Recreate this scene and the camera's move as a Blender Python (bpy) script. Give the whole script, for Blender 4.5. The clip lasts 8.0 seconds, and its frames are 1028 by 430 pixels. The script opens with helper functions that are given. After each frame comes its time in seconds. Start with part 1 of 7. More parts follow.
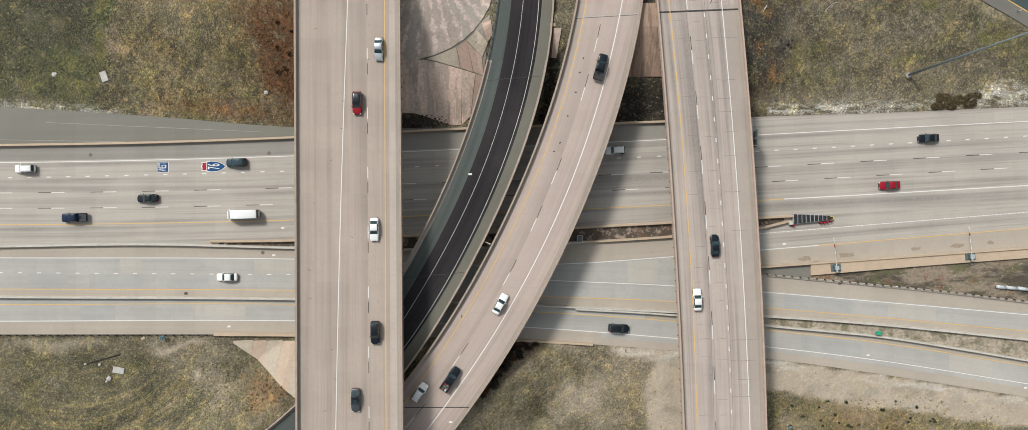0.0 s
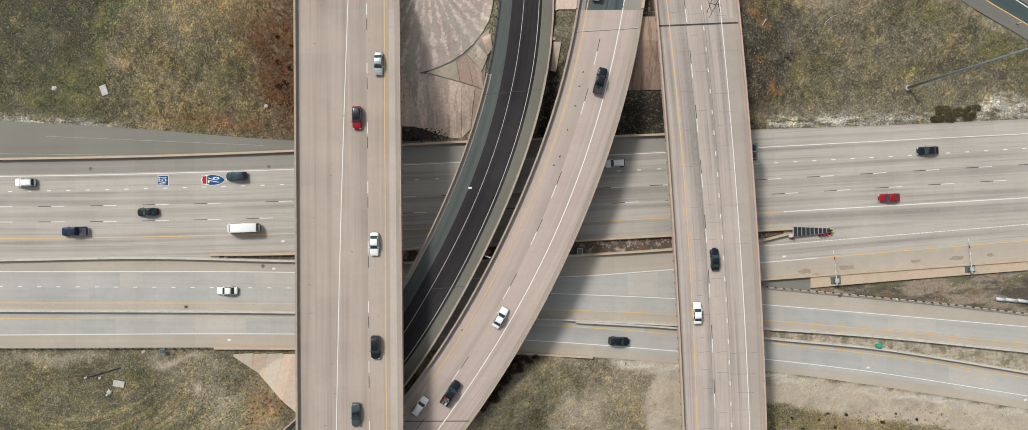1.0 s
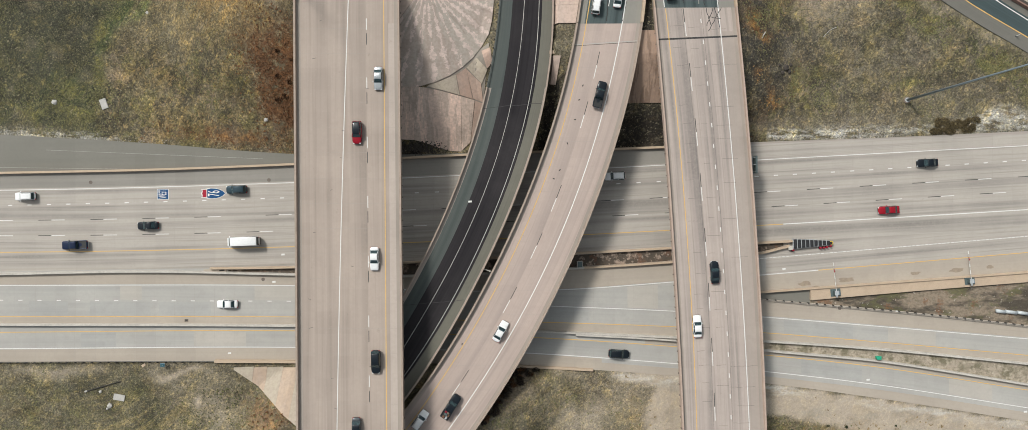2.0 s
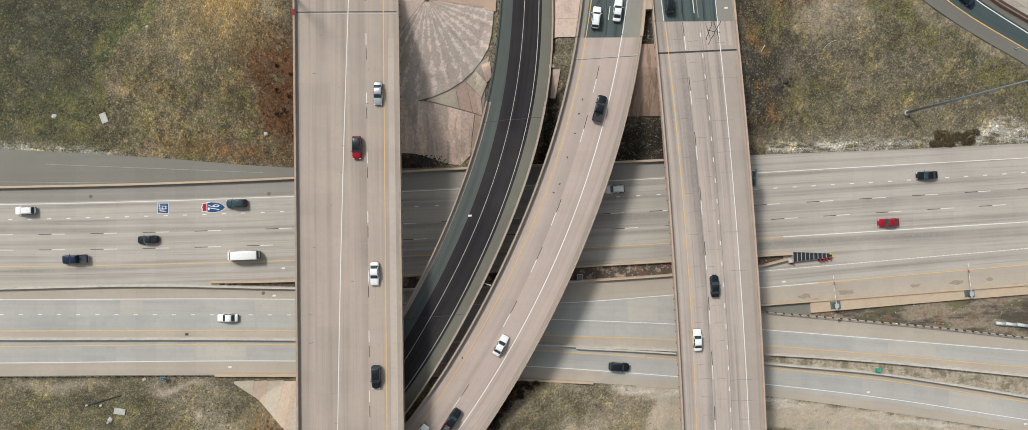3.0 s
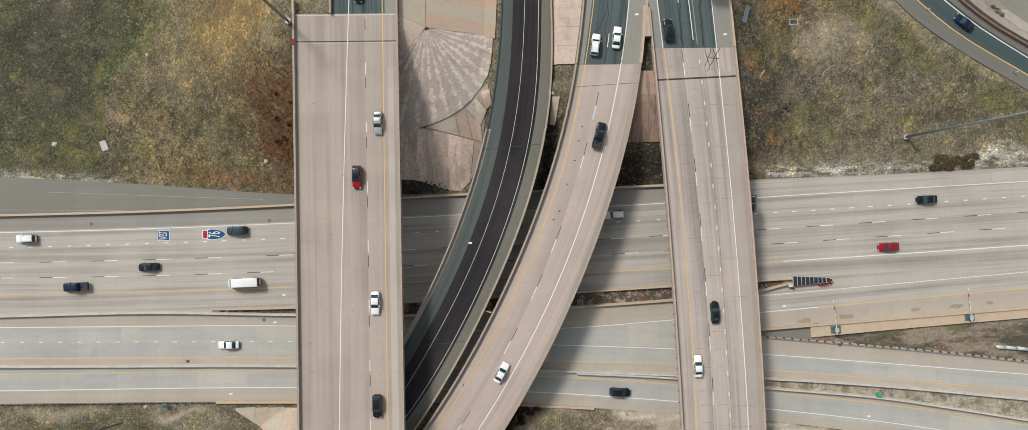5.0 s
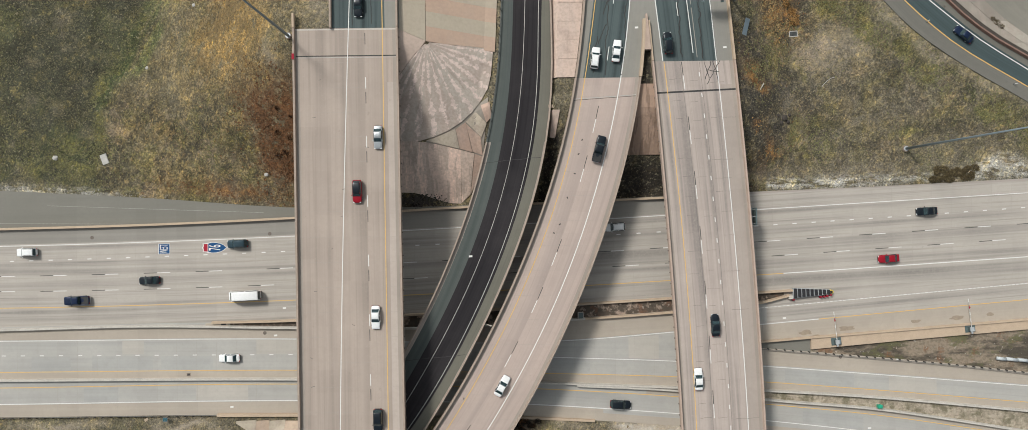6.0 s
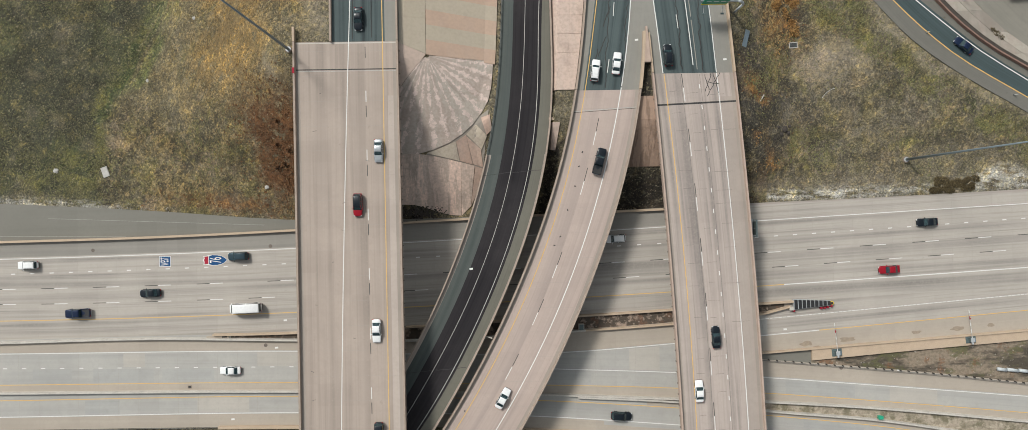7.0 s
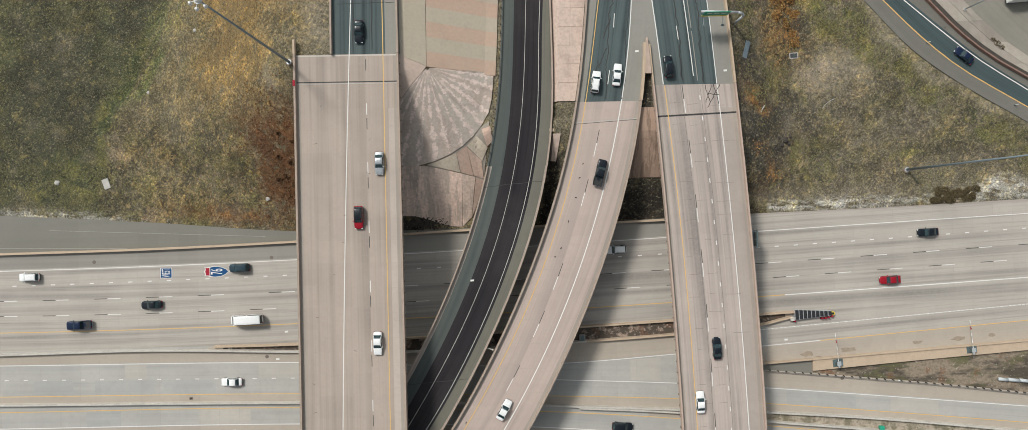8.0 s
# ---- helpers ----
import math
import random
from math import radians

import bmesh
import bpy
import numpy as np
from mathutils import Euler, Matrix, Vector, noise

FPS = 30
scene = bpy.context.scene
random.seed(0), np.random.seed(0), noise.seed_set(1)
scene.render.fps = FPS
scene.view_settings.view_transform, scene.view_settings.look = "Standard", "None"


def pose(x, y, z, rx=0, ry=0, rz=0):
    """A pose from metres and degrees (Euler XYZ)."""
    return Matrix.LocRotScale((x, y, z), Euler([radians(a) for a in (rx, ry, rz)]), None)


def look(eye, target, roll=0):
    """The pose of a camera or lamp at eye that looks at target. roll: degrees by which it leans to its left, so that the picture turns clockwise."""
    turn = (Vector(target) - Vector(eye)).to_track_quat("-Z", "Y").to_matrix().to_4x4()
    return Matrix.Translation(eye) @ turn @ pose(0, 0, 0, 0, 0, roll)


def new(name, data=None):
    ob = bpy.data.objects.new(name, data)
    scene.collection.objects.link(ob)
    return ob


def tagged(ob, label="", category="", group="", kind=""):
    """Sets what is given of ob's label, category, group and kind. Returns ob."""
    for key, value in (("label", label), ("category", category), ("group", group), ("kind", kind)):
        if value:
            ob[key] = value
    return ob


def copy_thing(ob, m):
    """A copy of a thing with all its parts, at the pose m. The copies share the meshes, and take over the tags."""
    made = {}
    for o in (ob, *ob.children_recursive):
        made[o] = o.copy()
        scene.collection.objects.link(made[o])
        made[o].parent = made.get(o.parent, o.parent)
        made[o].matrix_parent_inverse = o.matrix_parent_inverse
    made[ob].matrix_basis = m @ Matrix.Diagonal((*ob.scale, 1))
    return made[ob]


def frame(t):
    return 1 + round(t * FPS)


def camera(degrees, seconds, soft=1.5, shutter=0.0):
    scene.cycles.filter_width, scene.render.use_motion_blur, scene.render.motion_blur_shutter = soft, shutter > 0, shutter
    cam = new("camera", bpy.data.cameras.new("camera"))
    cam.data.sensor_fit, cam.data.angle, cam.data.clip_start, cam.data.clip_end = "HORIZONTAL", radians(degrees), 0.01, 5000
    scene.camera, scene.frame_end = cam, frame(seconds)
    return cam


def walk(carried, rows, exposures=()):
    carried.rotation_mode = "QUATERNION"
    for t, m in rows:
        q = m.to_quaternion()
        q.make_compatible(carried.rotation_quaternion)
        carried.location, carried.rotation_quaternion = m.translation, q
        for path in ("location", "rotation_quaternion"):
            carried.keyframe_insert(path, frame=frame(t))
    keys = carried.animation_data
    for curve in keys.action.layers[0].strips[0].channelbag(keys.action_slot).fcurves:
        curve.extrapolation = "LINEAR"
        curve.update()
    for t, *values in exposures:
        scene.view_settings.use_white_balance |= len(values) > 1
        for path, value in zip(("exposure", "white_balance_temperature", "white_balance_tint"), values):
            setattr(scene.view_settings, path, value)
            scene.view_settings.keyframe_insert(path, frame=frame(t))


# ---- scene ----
# ---- camera and walk ----
cam = camera(73.0, 8.0, soft=0.75)
ROWS = [
    (0.00, 0.000, 0.000, 160.000, 0.025, 0.047, 0.000),
    (0.50, -0.027, 1.454, 160.046, 0.041, 0.036, -0.042),
    (1.00, -0.045, 2.913, 160.093, 0.055, 0.027, -0.089),
    (1.50, -0.054, 4.380, 160.139, 0.069, 0.020, -0.140),
    (2.25, -0.055, 6.593, 160.209, 0.086, 0.014, -0.221),
    (3.00, -0.041, 8.820, 160.278, 0.101, 0.012, -0.309),
    (3.50, -0.026, 10.307, 160.324, 0.109, 0.014, -0.371),
    (4.00, -0.008, 11.791, 160.370, 0.116, 0.017, -0.434),
    (4.50, 0.011, 13.267, 160.416, 0.122, 0.023, -0.498),
    (5.25, 0.039, 15.453, 160.484, 0.128, 0.036, -0.596),
    (6.00, 0.062, 17.587, 160.553, 0.132, 0.053, -0.694),
    (6.50, 0.070, 18.971, 160.598, 0.132, 0.067, -0.759),
    (7.00, 0.071, 20.316, 160.643, 0.132, 0.083, -0.823),
    (7.50, 0.061, 21.616, 160.689, 0.130, 0.101, -0.886),
    (8.00, 0.039, 22.865, 160.734, 0.127, 0.122, -0.947),
]
walk(cam, [(t, pose(*r)) for t, *r in ROWS], exposures=[(0.0, 0.70), (4.0, 0.63), (8.0, 0.61)])

# ---- overcast sky and a weak, wide sun ----
world = bpy.data.worlds.new("overcast_sky")
scene.world = world
world.use_nodes = True
wn, wl = world.node_tree.nodes, world.node_tree.links
sky = wn.new("ShaderNodeTexSky")
sky.sky_type, sky.sun_disc = "NISHITA", False
sky.sun_elevation, sky.sun_rotation = radians(48.5), radians(-42)
sky.air_density, sky.dust_density = 1.0, 3.0
veil = wn.new("ShaderNodeHueSaturation")
veil.inputs["Saturation"].default_value = 0.22
wl.new(sky.outputs[0], veil.inputs["Color"])
cloud = wn.new("ShaderNodeMix")
cloud.data_type, cloud.blend_type = "RGBA", "MULTIPLY"
cloud.inputs[0].default_value = 1.0
cloud.inputs[7].default_value = (0.945, 1.0, 1.0, 1)
wl.new(veil.outputs[0], cloud.inputs[6])
wl.new(cloud.outputs[2], wn["Background"].inputs["Color"])
wn["Background"].inputs["Strength"].default_value = 0.078
sun = new("sun", bpy.data.lights.new("sun", "SUN"))
sun.data.energy, sun.data.angle, sun.data.color = 1.72, radians(10), (1.0, 0.970, 0.915)
sun.matrix_world = look((-59.2, 65.8, 100), (0, 0, 0))


# ---- materials ----
def ramp_node(n, stops):
    r = n.new("ShaderNodeValToRGB")
    while len(r.color_ramp.elements) < len(stops):
        r.color_ramp.elements.new(0.5)
    for e, (at, c) in zip(r.color_ramp.elements, stops):
        e.position, e.color = at, (*c, 1) if len(c) == 3 else c
    return r


def grey(v):
    return (v, v, v)


class Mat:
    """A small builder for procedural surfaces: base colour layers, roughness and bump."""

    def __init__(self, name, rough=0.8, metal=0.0):
        self.m = bpy.data.materials.new(name)
        self.m.use_nodes = True
        self.n, self.l = self.m.node_tree.nodes, self.m.node_tree.links
        self.b = self.n["Principled BSDF"]
        self.b.inputs["Roughness"].default_value, self.b.inputs["Metallic"].default_value = rough, metal
        self.coord = self.n.new("ShaderNodeTexCoord")
        self.geo = self.n.new("ShaderNodeNewGeometry")
        self.col = None

    def noise(self, scale, detail=6.0, stretch=(1, 1, 1), src="pos", rough=0.55, lo=0.35, hi=0.65, dist=0.0, turn=0.0):
        place = self.geo.outputs["Position"] if src == "pos" else self.coord.outputs["UV" if src == "uv" else "Object"]
        if turn:
            spin = self.n.new("ShaderNodeMapping")
            spin.inputs["Rotation"].default_value = (0, 0, radians(turn))
            self.l.new(place, spin.inputs["Vector"])
            place = spin.outputs[0]
        mp = self.n.new("ShaderNodeMapping")
        mp.inputs["Scale"].default_value = stretch
        self.l.new(place, mp.inputs["Vector"])
        t = self.n.new("ShaderNodeTexNoise")
        t.inputs["Scale"].default_value, t.inputs["Detail"].default_value = scale, detail
        t.inputs["Roughness"].default_value, t.inputs["Distortion"].default_value = rough, dist
        self.l.new(mp.outputs[0], t.inputs["Vector"])
        r = ramp_node(self.n, [(lo, grey(0)), (hi, grey(1))])
        self.l.new(t.outputs["Fac"], r.inputs["Fac"])
        return r.outputs["Color"]

    def base(self, c):
        r = self.n.new("ShaderNodeRGB")
        r.outputs[0].default_value = (*c, 1)
        self.col = r.outputs[0]
        return self

    def mix(self, fac, c, amount=1.0, kind="MIX"):
        x = self.n.new("ShaderNodeMix")
        x.data_type, x.blend_type = "RGBA", kind
        if amount == 1.0:
            self.l.new(fac, x.inputs[0])
        else:
            mu = self.n.new("ShaderNodeMath")
            mu.operation = "MULTIPLY"
            mu.inputs[1].default_value = amount
            self.l.new(fac, mu.inputs[0])
            self.l.new(mu.outputs[0], x.inputs[0])
        self.l.new(self.col, x.inputs[6])
        if isinstance(c, tuple):
            x.inputs[7].default_value = (*c, 1)
        else:
            self.l.new(c, x.inputs[7])
        self.col = x.outputs[2]
        return self

    def random_tone(self, a, b):
        """Tone that differs from piece to piece."""
        info = self.n.new("ShaderNodeObjectInfo")
        r = ramp_node(self.n, [(0.0, a), (1.0, b)])
        self.l.new(info.outputs["Random"], r.inputs["Fac"])
        self.col = r.outputs["Color"]
        return self

    def slab_tone(self, size, amount):
        """A slight tone of its own for each cast slab."""
        snap = self.n.new("ShaderNodeVectorMath")
        snap.operation = "SNAP"
        snap.inputs[1].default_value = (size[0], size[1], 1)
        self.l.new(self.coord.outputs["UV"], snap.inputs[0])
        t = self.n.new("ShaderNodeTexWhiteNoise")
        self.l.new(snap.outputs[0], t.inputs["Vector"])
        r = ramp_node(self.n, [(0.0, grey(1 - amount)), (1.0, grey(1 + amount * 0.6))])
        self.l.new(t.outputs["Value"], r.inputs["Fac"])
        x = self.n.new("ShaderNodeMix")
        x.data_type, x.blend_type = "RGBA", "MULTIPLY"
        x.inputs[0].default_value = 1.0
        self.l.new(self.col, x.inputs[6])
        self.l.new(r.outputs["Color"], x.inputs[7])
        self.col = x.outputs[2]
        return self

    def rings(self, cx, cy, k, around, lo, hi, detail=4.0):
        """Noise drawn out along circles round a place: k across the rings, around along them."""
        off = self.n.new("ShaderNodeVectorMath")
        off.operation = "SUBTRACT"
        off.inputs[1].default_value = (cx, cy, 0)
        self.l.new(self.geo.outputs["Position"], off.inputs[0])
        sep, ang = self.n.new("ShaderNodeSeparateXYZ"), self.n.new("ShaderNodeMath")
        ang.operation = "ARCTAN2"
        flat, dist, comb = self.n.new("ShaderNodeVectorMath"), self.n.new("ShaderNodeVectorMath"), self.n.new("ShaderNodeCombineXYZ")
        flat.operation, dist.operation = "MULTIPLY", "LENGTH"
        flat.inputs[1].default_value = (1, 1, 0)
        self.l.new(off.outputs[0], sep.inputs[0])
        self.l.new(off.outputs[0], flat.inputs[0])
        self.l.new(flat.outputs[0], dist.inputs[0])
        self.l.new(sep.outputs["Y"], ang.inputs[0])
        self.l.new(sep.outputs["X"], ang.inputs[1])
        self.l.new(ang.outputs[0], comb.inputs["X"])
        self.l.new(dist.outputs["Value"], comb.inputs["Y"])
        mp = self.n.new("ShaderNodeMapping")
        mp.inputs["Scale"].default_value = (around, k, 1)
        self.l.new(comb.outputs[0], mp.inputs["Vector"])
        t = self.n.new("ShaderNodeTexNoise")
        t.inputs["Scale"].default_value, t.inputs["Detail"].default_value, t.inputs["Roughness"].default_value = 1.0, detail, 0.62
        self.l.new(mp.outputs[0], t.inputs["Vector"])
        q = ramp_node(self.n, [(lo, grey(0)), (hi, grey(1))])
        self.l.new(t.outputs["Fac"], q.inputs["Fac"])
        return q.outputs["Color"]

    def attr(self, name):
        a = self.n.new("ShaderNodeAttribute")
        a.attribute_name = name
        return a.outputs["Fac"]

    def times(self, a, b):
        mu = self.n.new("ShaderNodeMath")
        mu.operation = "MULTIPLY"
        self.l.new(a, mu.inputs[0])
        self.l.new(b, mu.inputs[1])
        return mu.outputs[0]

    def bump(self, fac, strength=0.3, depth=0.02):
        bn = self.n.new("ShaderNodeBump")
        bn.inputs["Strength"].default_value, bn.inputs["Distance"].default_value = strength, depth
        self.l.new(fac, bn.inputs["Height"])
        self.l.new(bn.outputs[0], self.b.inputs["Normal"])
        return self

    def done(self):
        self.l.new(self.col, self.b.inputs["Base Color"])
        return self.m


def concrete(name, c, dark, streak=0.5, stain=0.35, light=None, slab=(4.6, 3.7), tone=0.05, gloss=0.5):
    """Driven-on concrete: long wheel streaks along the road, slabs of slightly different tone, blotches and fine grain."""
    m = Mat(name, 0.85).base(c)
    m.b.inputs["Specular IOR Level"].default_value = gloss
    pale = light or tuple(min(1, v * 1.2) for v in c)
    m.mix(m.noise(1.0, 2, (0.006, 0.42, 1), "uv", lo=0.47, hi=0.64), dark, streak * 0.62)
    m.mix(m.noise(1.0, 3, (0.016, 1.25, 1), "uv", lo=0.51, hi=0.66), dark, streak * 0.5)
    m.mix(m.noise(1.0, 3, (0.05, 2.6, 1), "uv", lo=0.52, hi=0.70), dark, streak * 0.28)
    m.slab_tone(slab, tone)
    m.mix(m.noise(0.07, 6, lo=0.45, hi=0.72), pale, stain * 0.9)
    m.mix(m.noise(0.45, 7, lo=0.52, hi=0.78), tuple(v * 0.74 for v in c), stain * 0.55)
    m.mix(m.noise(1.4, 3, lo=0.44, hi=0.66), tuple(v * 0.86 for v in c), 0.26)
    m.mix(m.noise(2.4, 2, lo=0.60, hi=0.74), tuple(min(1, v * 1.14) for v in c), 0.26)
    m.mix(m.noise(0.8, 5, lo=0.66, hi=0.70, rough=0.7), tuple(v * 0.6 for v in c), 0.35)
    fine = m.noise(9.0, 4, lo=0.3, hi=0.7)
    m.mix(fine, tuple(v * 0.88 for v in c), 0.22)
    return m.bump(fine, 0.25, 0.01).done()


def plain(name, c, rough=0.6, metal=0.0, vary=0.18, scale=3.0):
    m = Mat(name, rough, metal).base(c)
    g = m.noise(scale, 6, lo=0.35, hi=0.7)
    m.mix(g, tuple(v * (1 - vary) for v in c), 0.8)
    m.mix(m.noise(scale * 7, 3, lo=0.4, hi=0.7), tuple(min(1, v * (1 + vary)) for v in c), 0.4)
    return m.done()


M_DECK = concrete("bridge_deck_concrete", (0.388, 0.318, 0.269), (0.205, 0.170, 0.146), 0.85, 0.5)
M_DECK_PINK = concrete("pinkish_deck_concrete", (0.438, 0.350, 0.305), (0.25, 0.21, 0.19), 0.7)
M_ROAD = concrete("motorway_concrete", (0.415, 0.374, 0.330), (0.15, 0.140, 0.128), 1.0, 0.4)
M_ROAD_S = concrete("grey_ramp_concrete", (0.392, 0.374, 0.344), (0.275, 0.273, 0.262), 0.7, 0.7)
M_ROAD_P = concrete("bluish_repair_concrete", (0.365, 0.355, 0.332), (0.27, 0.27, 0.262), 0.7, 0.8)
M_ROAD_Q = concrete("buff_repair_concrete", (0.43, 0.395, 0.35), (0.33, 0.31, 0.28), 0.5, 0.6)
M_TANSH = concrete("dusty_tan_shoulder", (0.40, 0.345, 0.285), (0.30, 0.26, 0.22), 0.5, 0.6)
M_FAR_SH = concrete("dull_ramp_shoulder", (0.150, 0.143, 0.123), (0.10, 0.096, 0.085), 0.6, 0.6)
M_YARD_FLOOR = concrete("weathered_yard_concrete", (0.22, 0.205, 0.172), (0.15, 0.14, 0.12), 0.5, 0.6)
M_SHOULDER = concrete("dusty_shoulder_concrete", (0.34, 0.30, 0.265), (0.26, 0.235, 0.21), 0.3)
M_DECK_SH = concrete("dusty_deck_shoulder", (0.425, 0.36, 0.313), (0.31, 0.265, 0.235), 0.4, 0.6)
M_BENCH = concrete("grey_bench_concrete", (0.185, 0.176, 0.150), (0.14, 0.134, 0.116), 0.35)
M_DECK_R_SH = concrete("stained_deck_shoulder", (0.36, 0.305, 0.265), (0.25, 0.215, 0.19), 0.6, 0.6)
M_DECK_R = concrete("grimy_deck_concrete", (0.425, 0.357, 0.316), (0.15, 0.136, 0.128), 1.1, 0.5)
M_A_SH = concrete("grimy_motorway_shoulder", (0.275, 0.255, 0.225), (0.17, 0.16, 0.145), 0.6)
M_RAMP_SH = concrete("worn_grey_asphalt", (0.088, 0.099, 0.092), (0.045, 0.056, 0.056), 0.9, 0.6, tone=0.0, gloss=0.2)
M_RAMP = concrete("dark_fresh_asphalt", (0.030, 0.027, 0.029), (0.012, 0.011, 0.013), 1.1, 0.6, (0.055, 0.049, 0.050), tone=0.0, gloss=0.15)
M_RAMP_SHE = concrete("dusty_ramp_shoulder", (0.150, 0.143, 0.118), (0.08, 0.078, 0.070), 0.8, 0.6, tone=0.0, gloss=0.2)
M_ASPHALT = concrete("weathered_blue_asphalt", (0.086, 0.110, 0.110), (0.020, 0.027, 0.030), 1.2, 0.4, tone=0.0, gloss=0.2)
M_ASPHALT_E = concrete("dark_blue_asphalt", (0.062, 0.086, 0.088), (0.025, 0.034, 0.037), 0.9, tone=0.0, gloss=0.2)
M_ASPHALT_SH = concrete("pale_asphalt_shoulder", (0.25, 0.238, 0.21), (0.18, 0.175, 0.158), 0.4)
M_PARAPET = plain("parapet_concrete", (0.36, 0.285, 0.23), 0.85, vary=0.25, scale=0.8)
M_PARAPET_PINK = plain("pinkish_parapet_concrete", (0.43, 0.325, 0.265), 0.85, vary=0.2, scale=0.8)
M_TAN = plain("tan_barrier_concrete", (0.47, 0.36, 0.26), 0.85, vary=0.15, scale=0.7)
M_BARRIER = plain("grey_barrier_concrete", (0.50, 0.465, 0.415), 0.85, vary=0.3, scale=0.6)
M_GIRDER = plain("weathered_girder", (0.16, 0.13, 0.11), 0.8, vary=0.3, scale=0.5)
M_PIER = plain("pier_concrete", (0.33, 0.29, 0.25), 0.85, vary=0.2, scale=0.5)
M_WHITE = plain("white_road_paint", (0.70, 0.69, 0.66), 0.6, vary=0.12, scale=1.2)
M_WORN = plain("worn_grey_paint", (0.42, 0.41, 0.38), 0.7, vary=0.35, scale=0.6)
M_YELLOW = plain("yellow_road_paint", (0.66, 0.42, 0.13), 0.6, vary=0.2, scale=1.2)
M_BLACK = plain("black_contrast_paint", (0.06, 0.055, 0.05), 0.6, vary=0.3, scale=1.5)
M_JOINT = plain("joint_rubber", (0.035, 0.033, 0.032), 0.7, vary=0.3, scale=2.0)
M_STEEL = plain("galvanised_steel", (0.50, 0.52, 0.53), 0.5, 0.35, vary=0.2, scale=2.0)
M_RAIL = plain("weathered_rail_steel", (0.145, 0.14, 0.128), 0.8, 0.0, vary=0.25, scale=1.0)
M_CRACK = plain("fine_crack_seal", (0.16, 0.14, 0.125), 0.8, vary=0.3)
M_SAWN = plain("sawn_joint_filler", (0.345, 0.315, 0.28), 0.85, vary=0.3)
M_POST = plain("dark_timber_post", (0.045, 0.04, 0.035), 0.85, vary=0.3)
M_BLUE = plain("blue_sign_paint", (0.004, 0.062, 0.175), 0.85, vary=0.15, scale=2.0)
M_TEAL = plain("dark_teal_panel", (0.02, 0.085, 0.11), 0.5, vary=0.15)
M_RED = plain("red_sign_paint", (0.33, 0.010, 0.028), 0.85, vary=0.15, scale=2.0)
M_GREEN = plain("green_sign_face", (0.0, 0.22, 0.12), 0.4, vary=0.1)
M_SIGNYEL = plain("yellow_sign_face", (0.75, 0.55, 0.03), 0.4, vary=0.1)
M_RUBBER = plain("black_rubber", (0.02, 0.02, 0.022), 0.6, vary=0.2)
M_BOXGREY = plain("grey_cabinet_paint", (0.10, 0.135, 0.135), 0.5, 0.1, vary=0.2)
M_POLEBLUE = plain("weathered_steel_pole", (0.20, 0.25, 0.28), 0.55, 0.3, vary=0.2, scale=0.4)
M_PIPE = plain("pale_plastic_pipe", (0.46, 0.49, 0.50), 0.5, vary=0.2)
M_GREENBOX = plain("green_enamel", (0.02, 0.33, 0.20), 0.4, vary=0.1)
M_STONE = plain("brownish_stone", (0.24, 0.19, 0.15), 0.9, vary=0.4, scale=1.5)
M_GUTTER = concrete("gutter_grime", (0.34, 0.292, 0.252), (0.22, 0.19, 0.168), 0.6, 0.6)
M_ROCK = plain("pale_broken_stone", (0.45, 0.43, 0.40), 0.9, vary=0.3, scale=1.5)
M_GRAVEL = plain("dusty_gravel", (0.36, 0.34, 0.31), 0.9, vary=0.35, scale=1.5)
M_DARKROCK = plain("dark_rubble", (0.06, 0.05, 0.042), 0.95, vary=0.4, scale=1.5)


def slope_mat(name, a, b, wear=1.0):
    m = Mat(name, 0.9).random_tone(a, b)
    m.mix(m.noise(0.5, 4, (1.0, 0.3, 1), lo=0.46, hi=0.66, dist=0.6), (0.44, 0.36, 0.31), 0.32 * wear)
    m.mix(m.noise(0.22, 6, lo=0.54, hi=0.78), (0.22, 0.15, 0.12), 0.4 * wear)
    f = m.noise(1.6, 3, lo=0.4, hi=0.68)
    m.mix(f, (0.27, 0.215, 0.18), 0.35 * wear)
    return m.bump(f, 0.3, 0.02).done()


M_SLOPE_PINK = slope_mat("pink_slope_concrete", (0.49, 0.34, 0.265), (0.54, 0.385, 0.305))


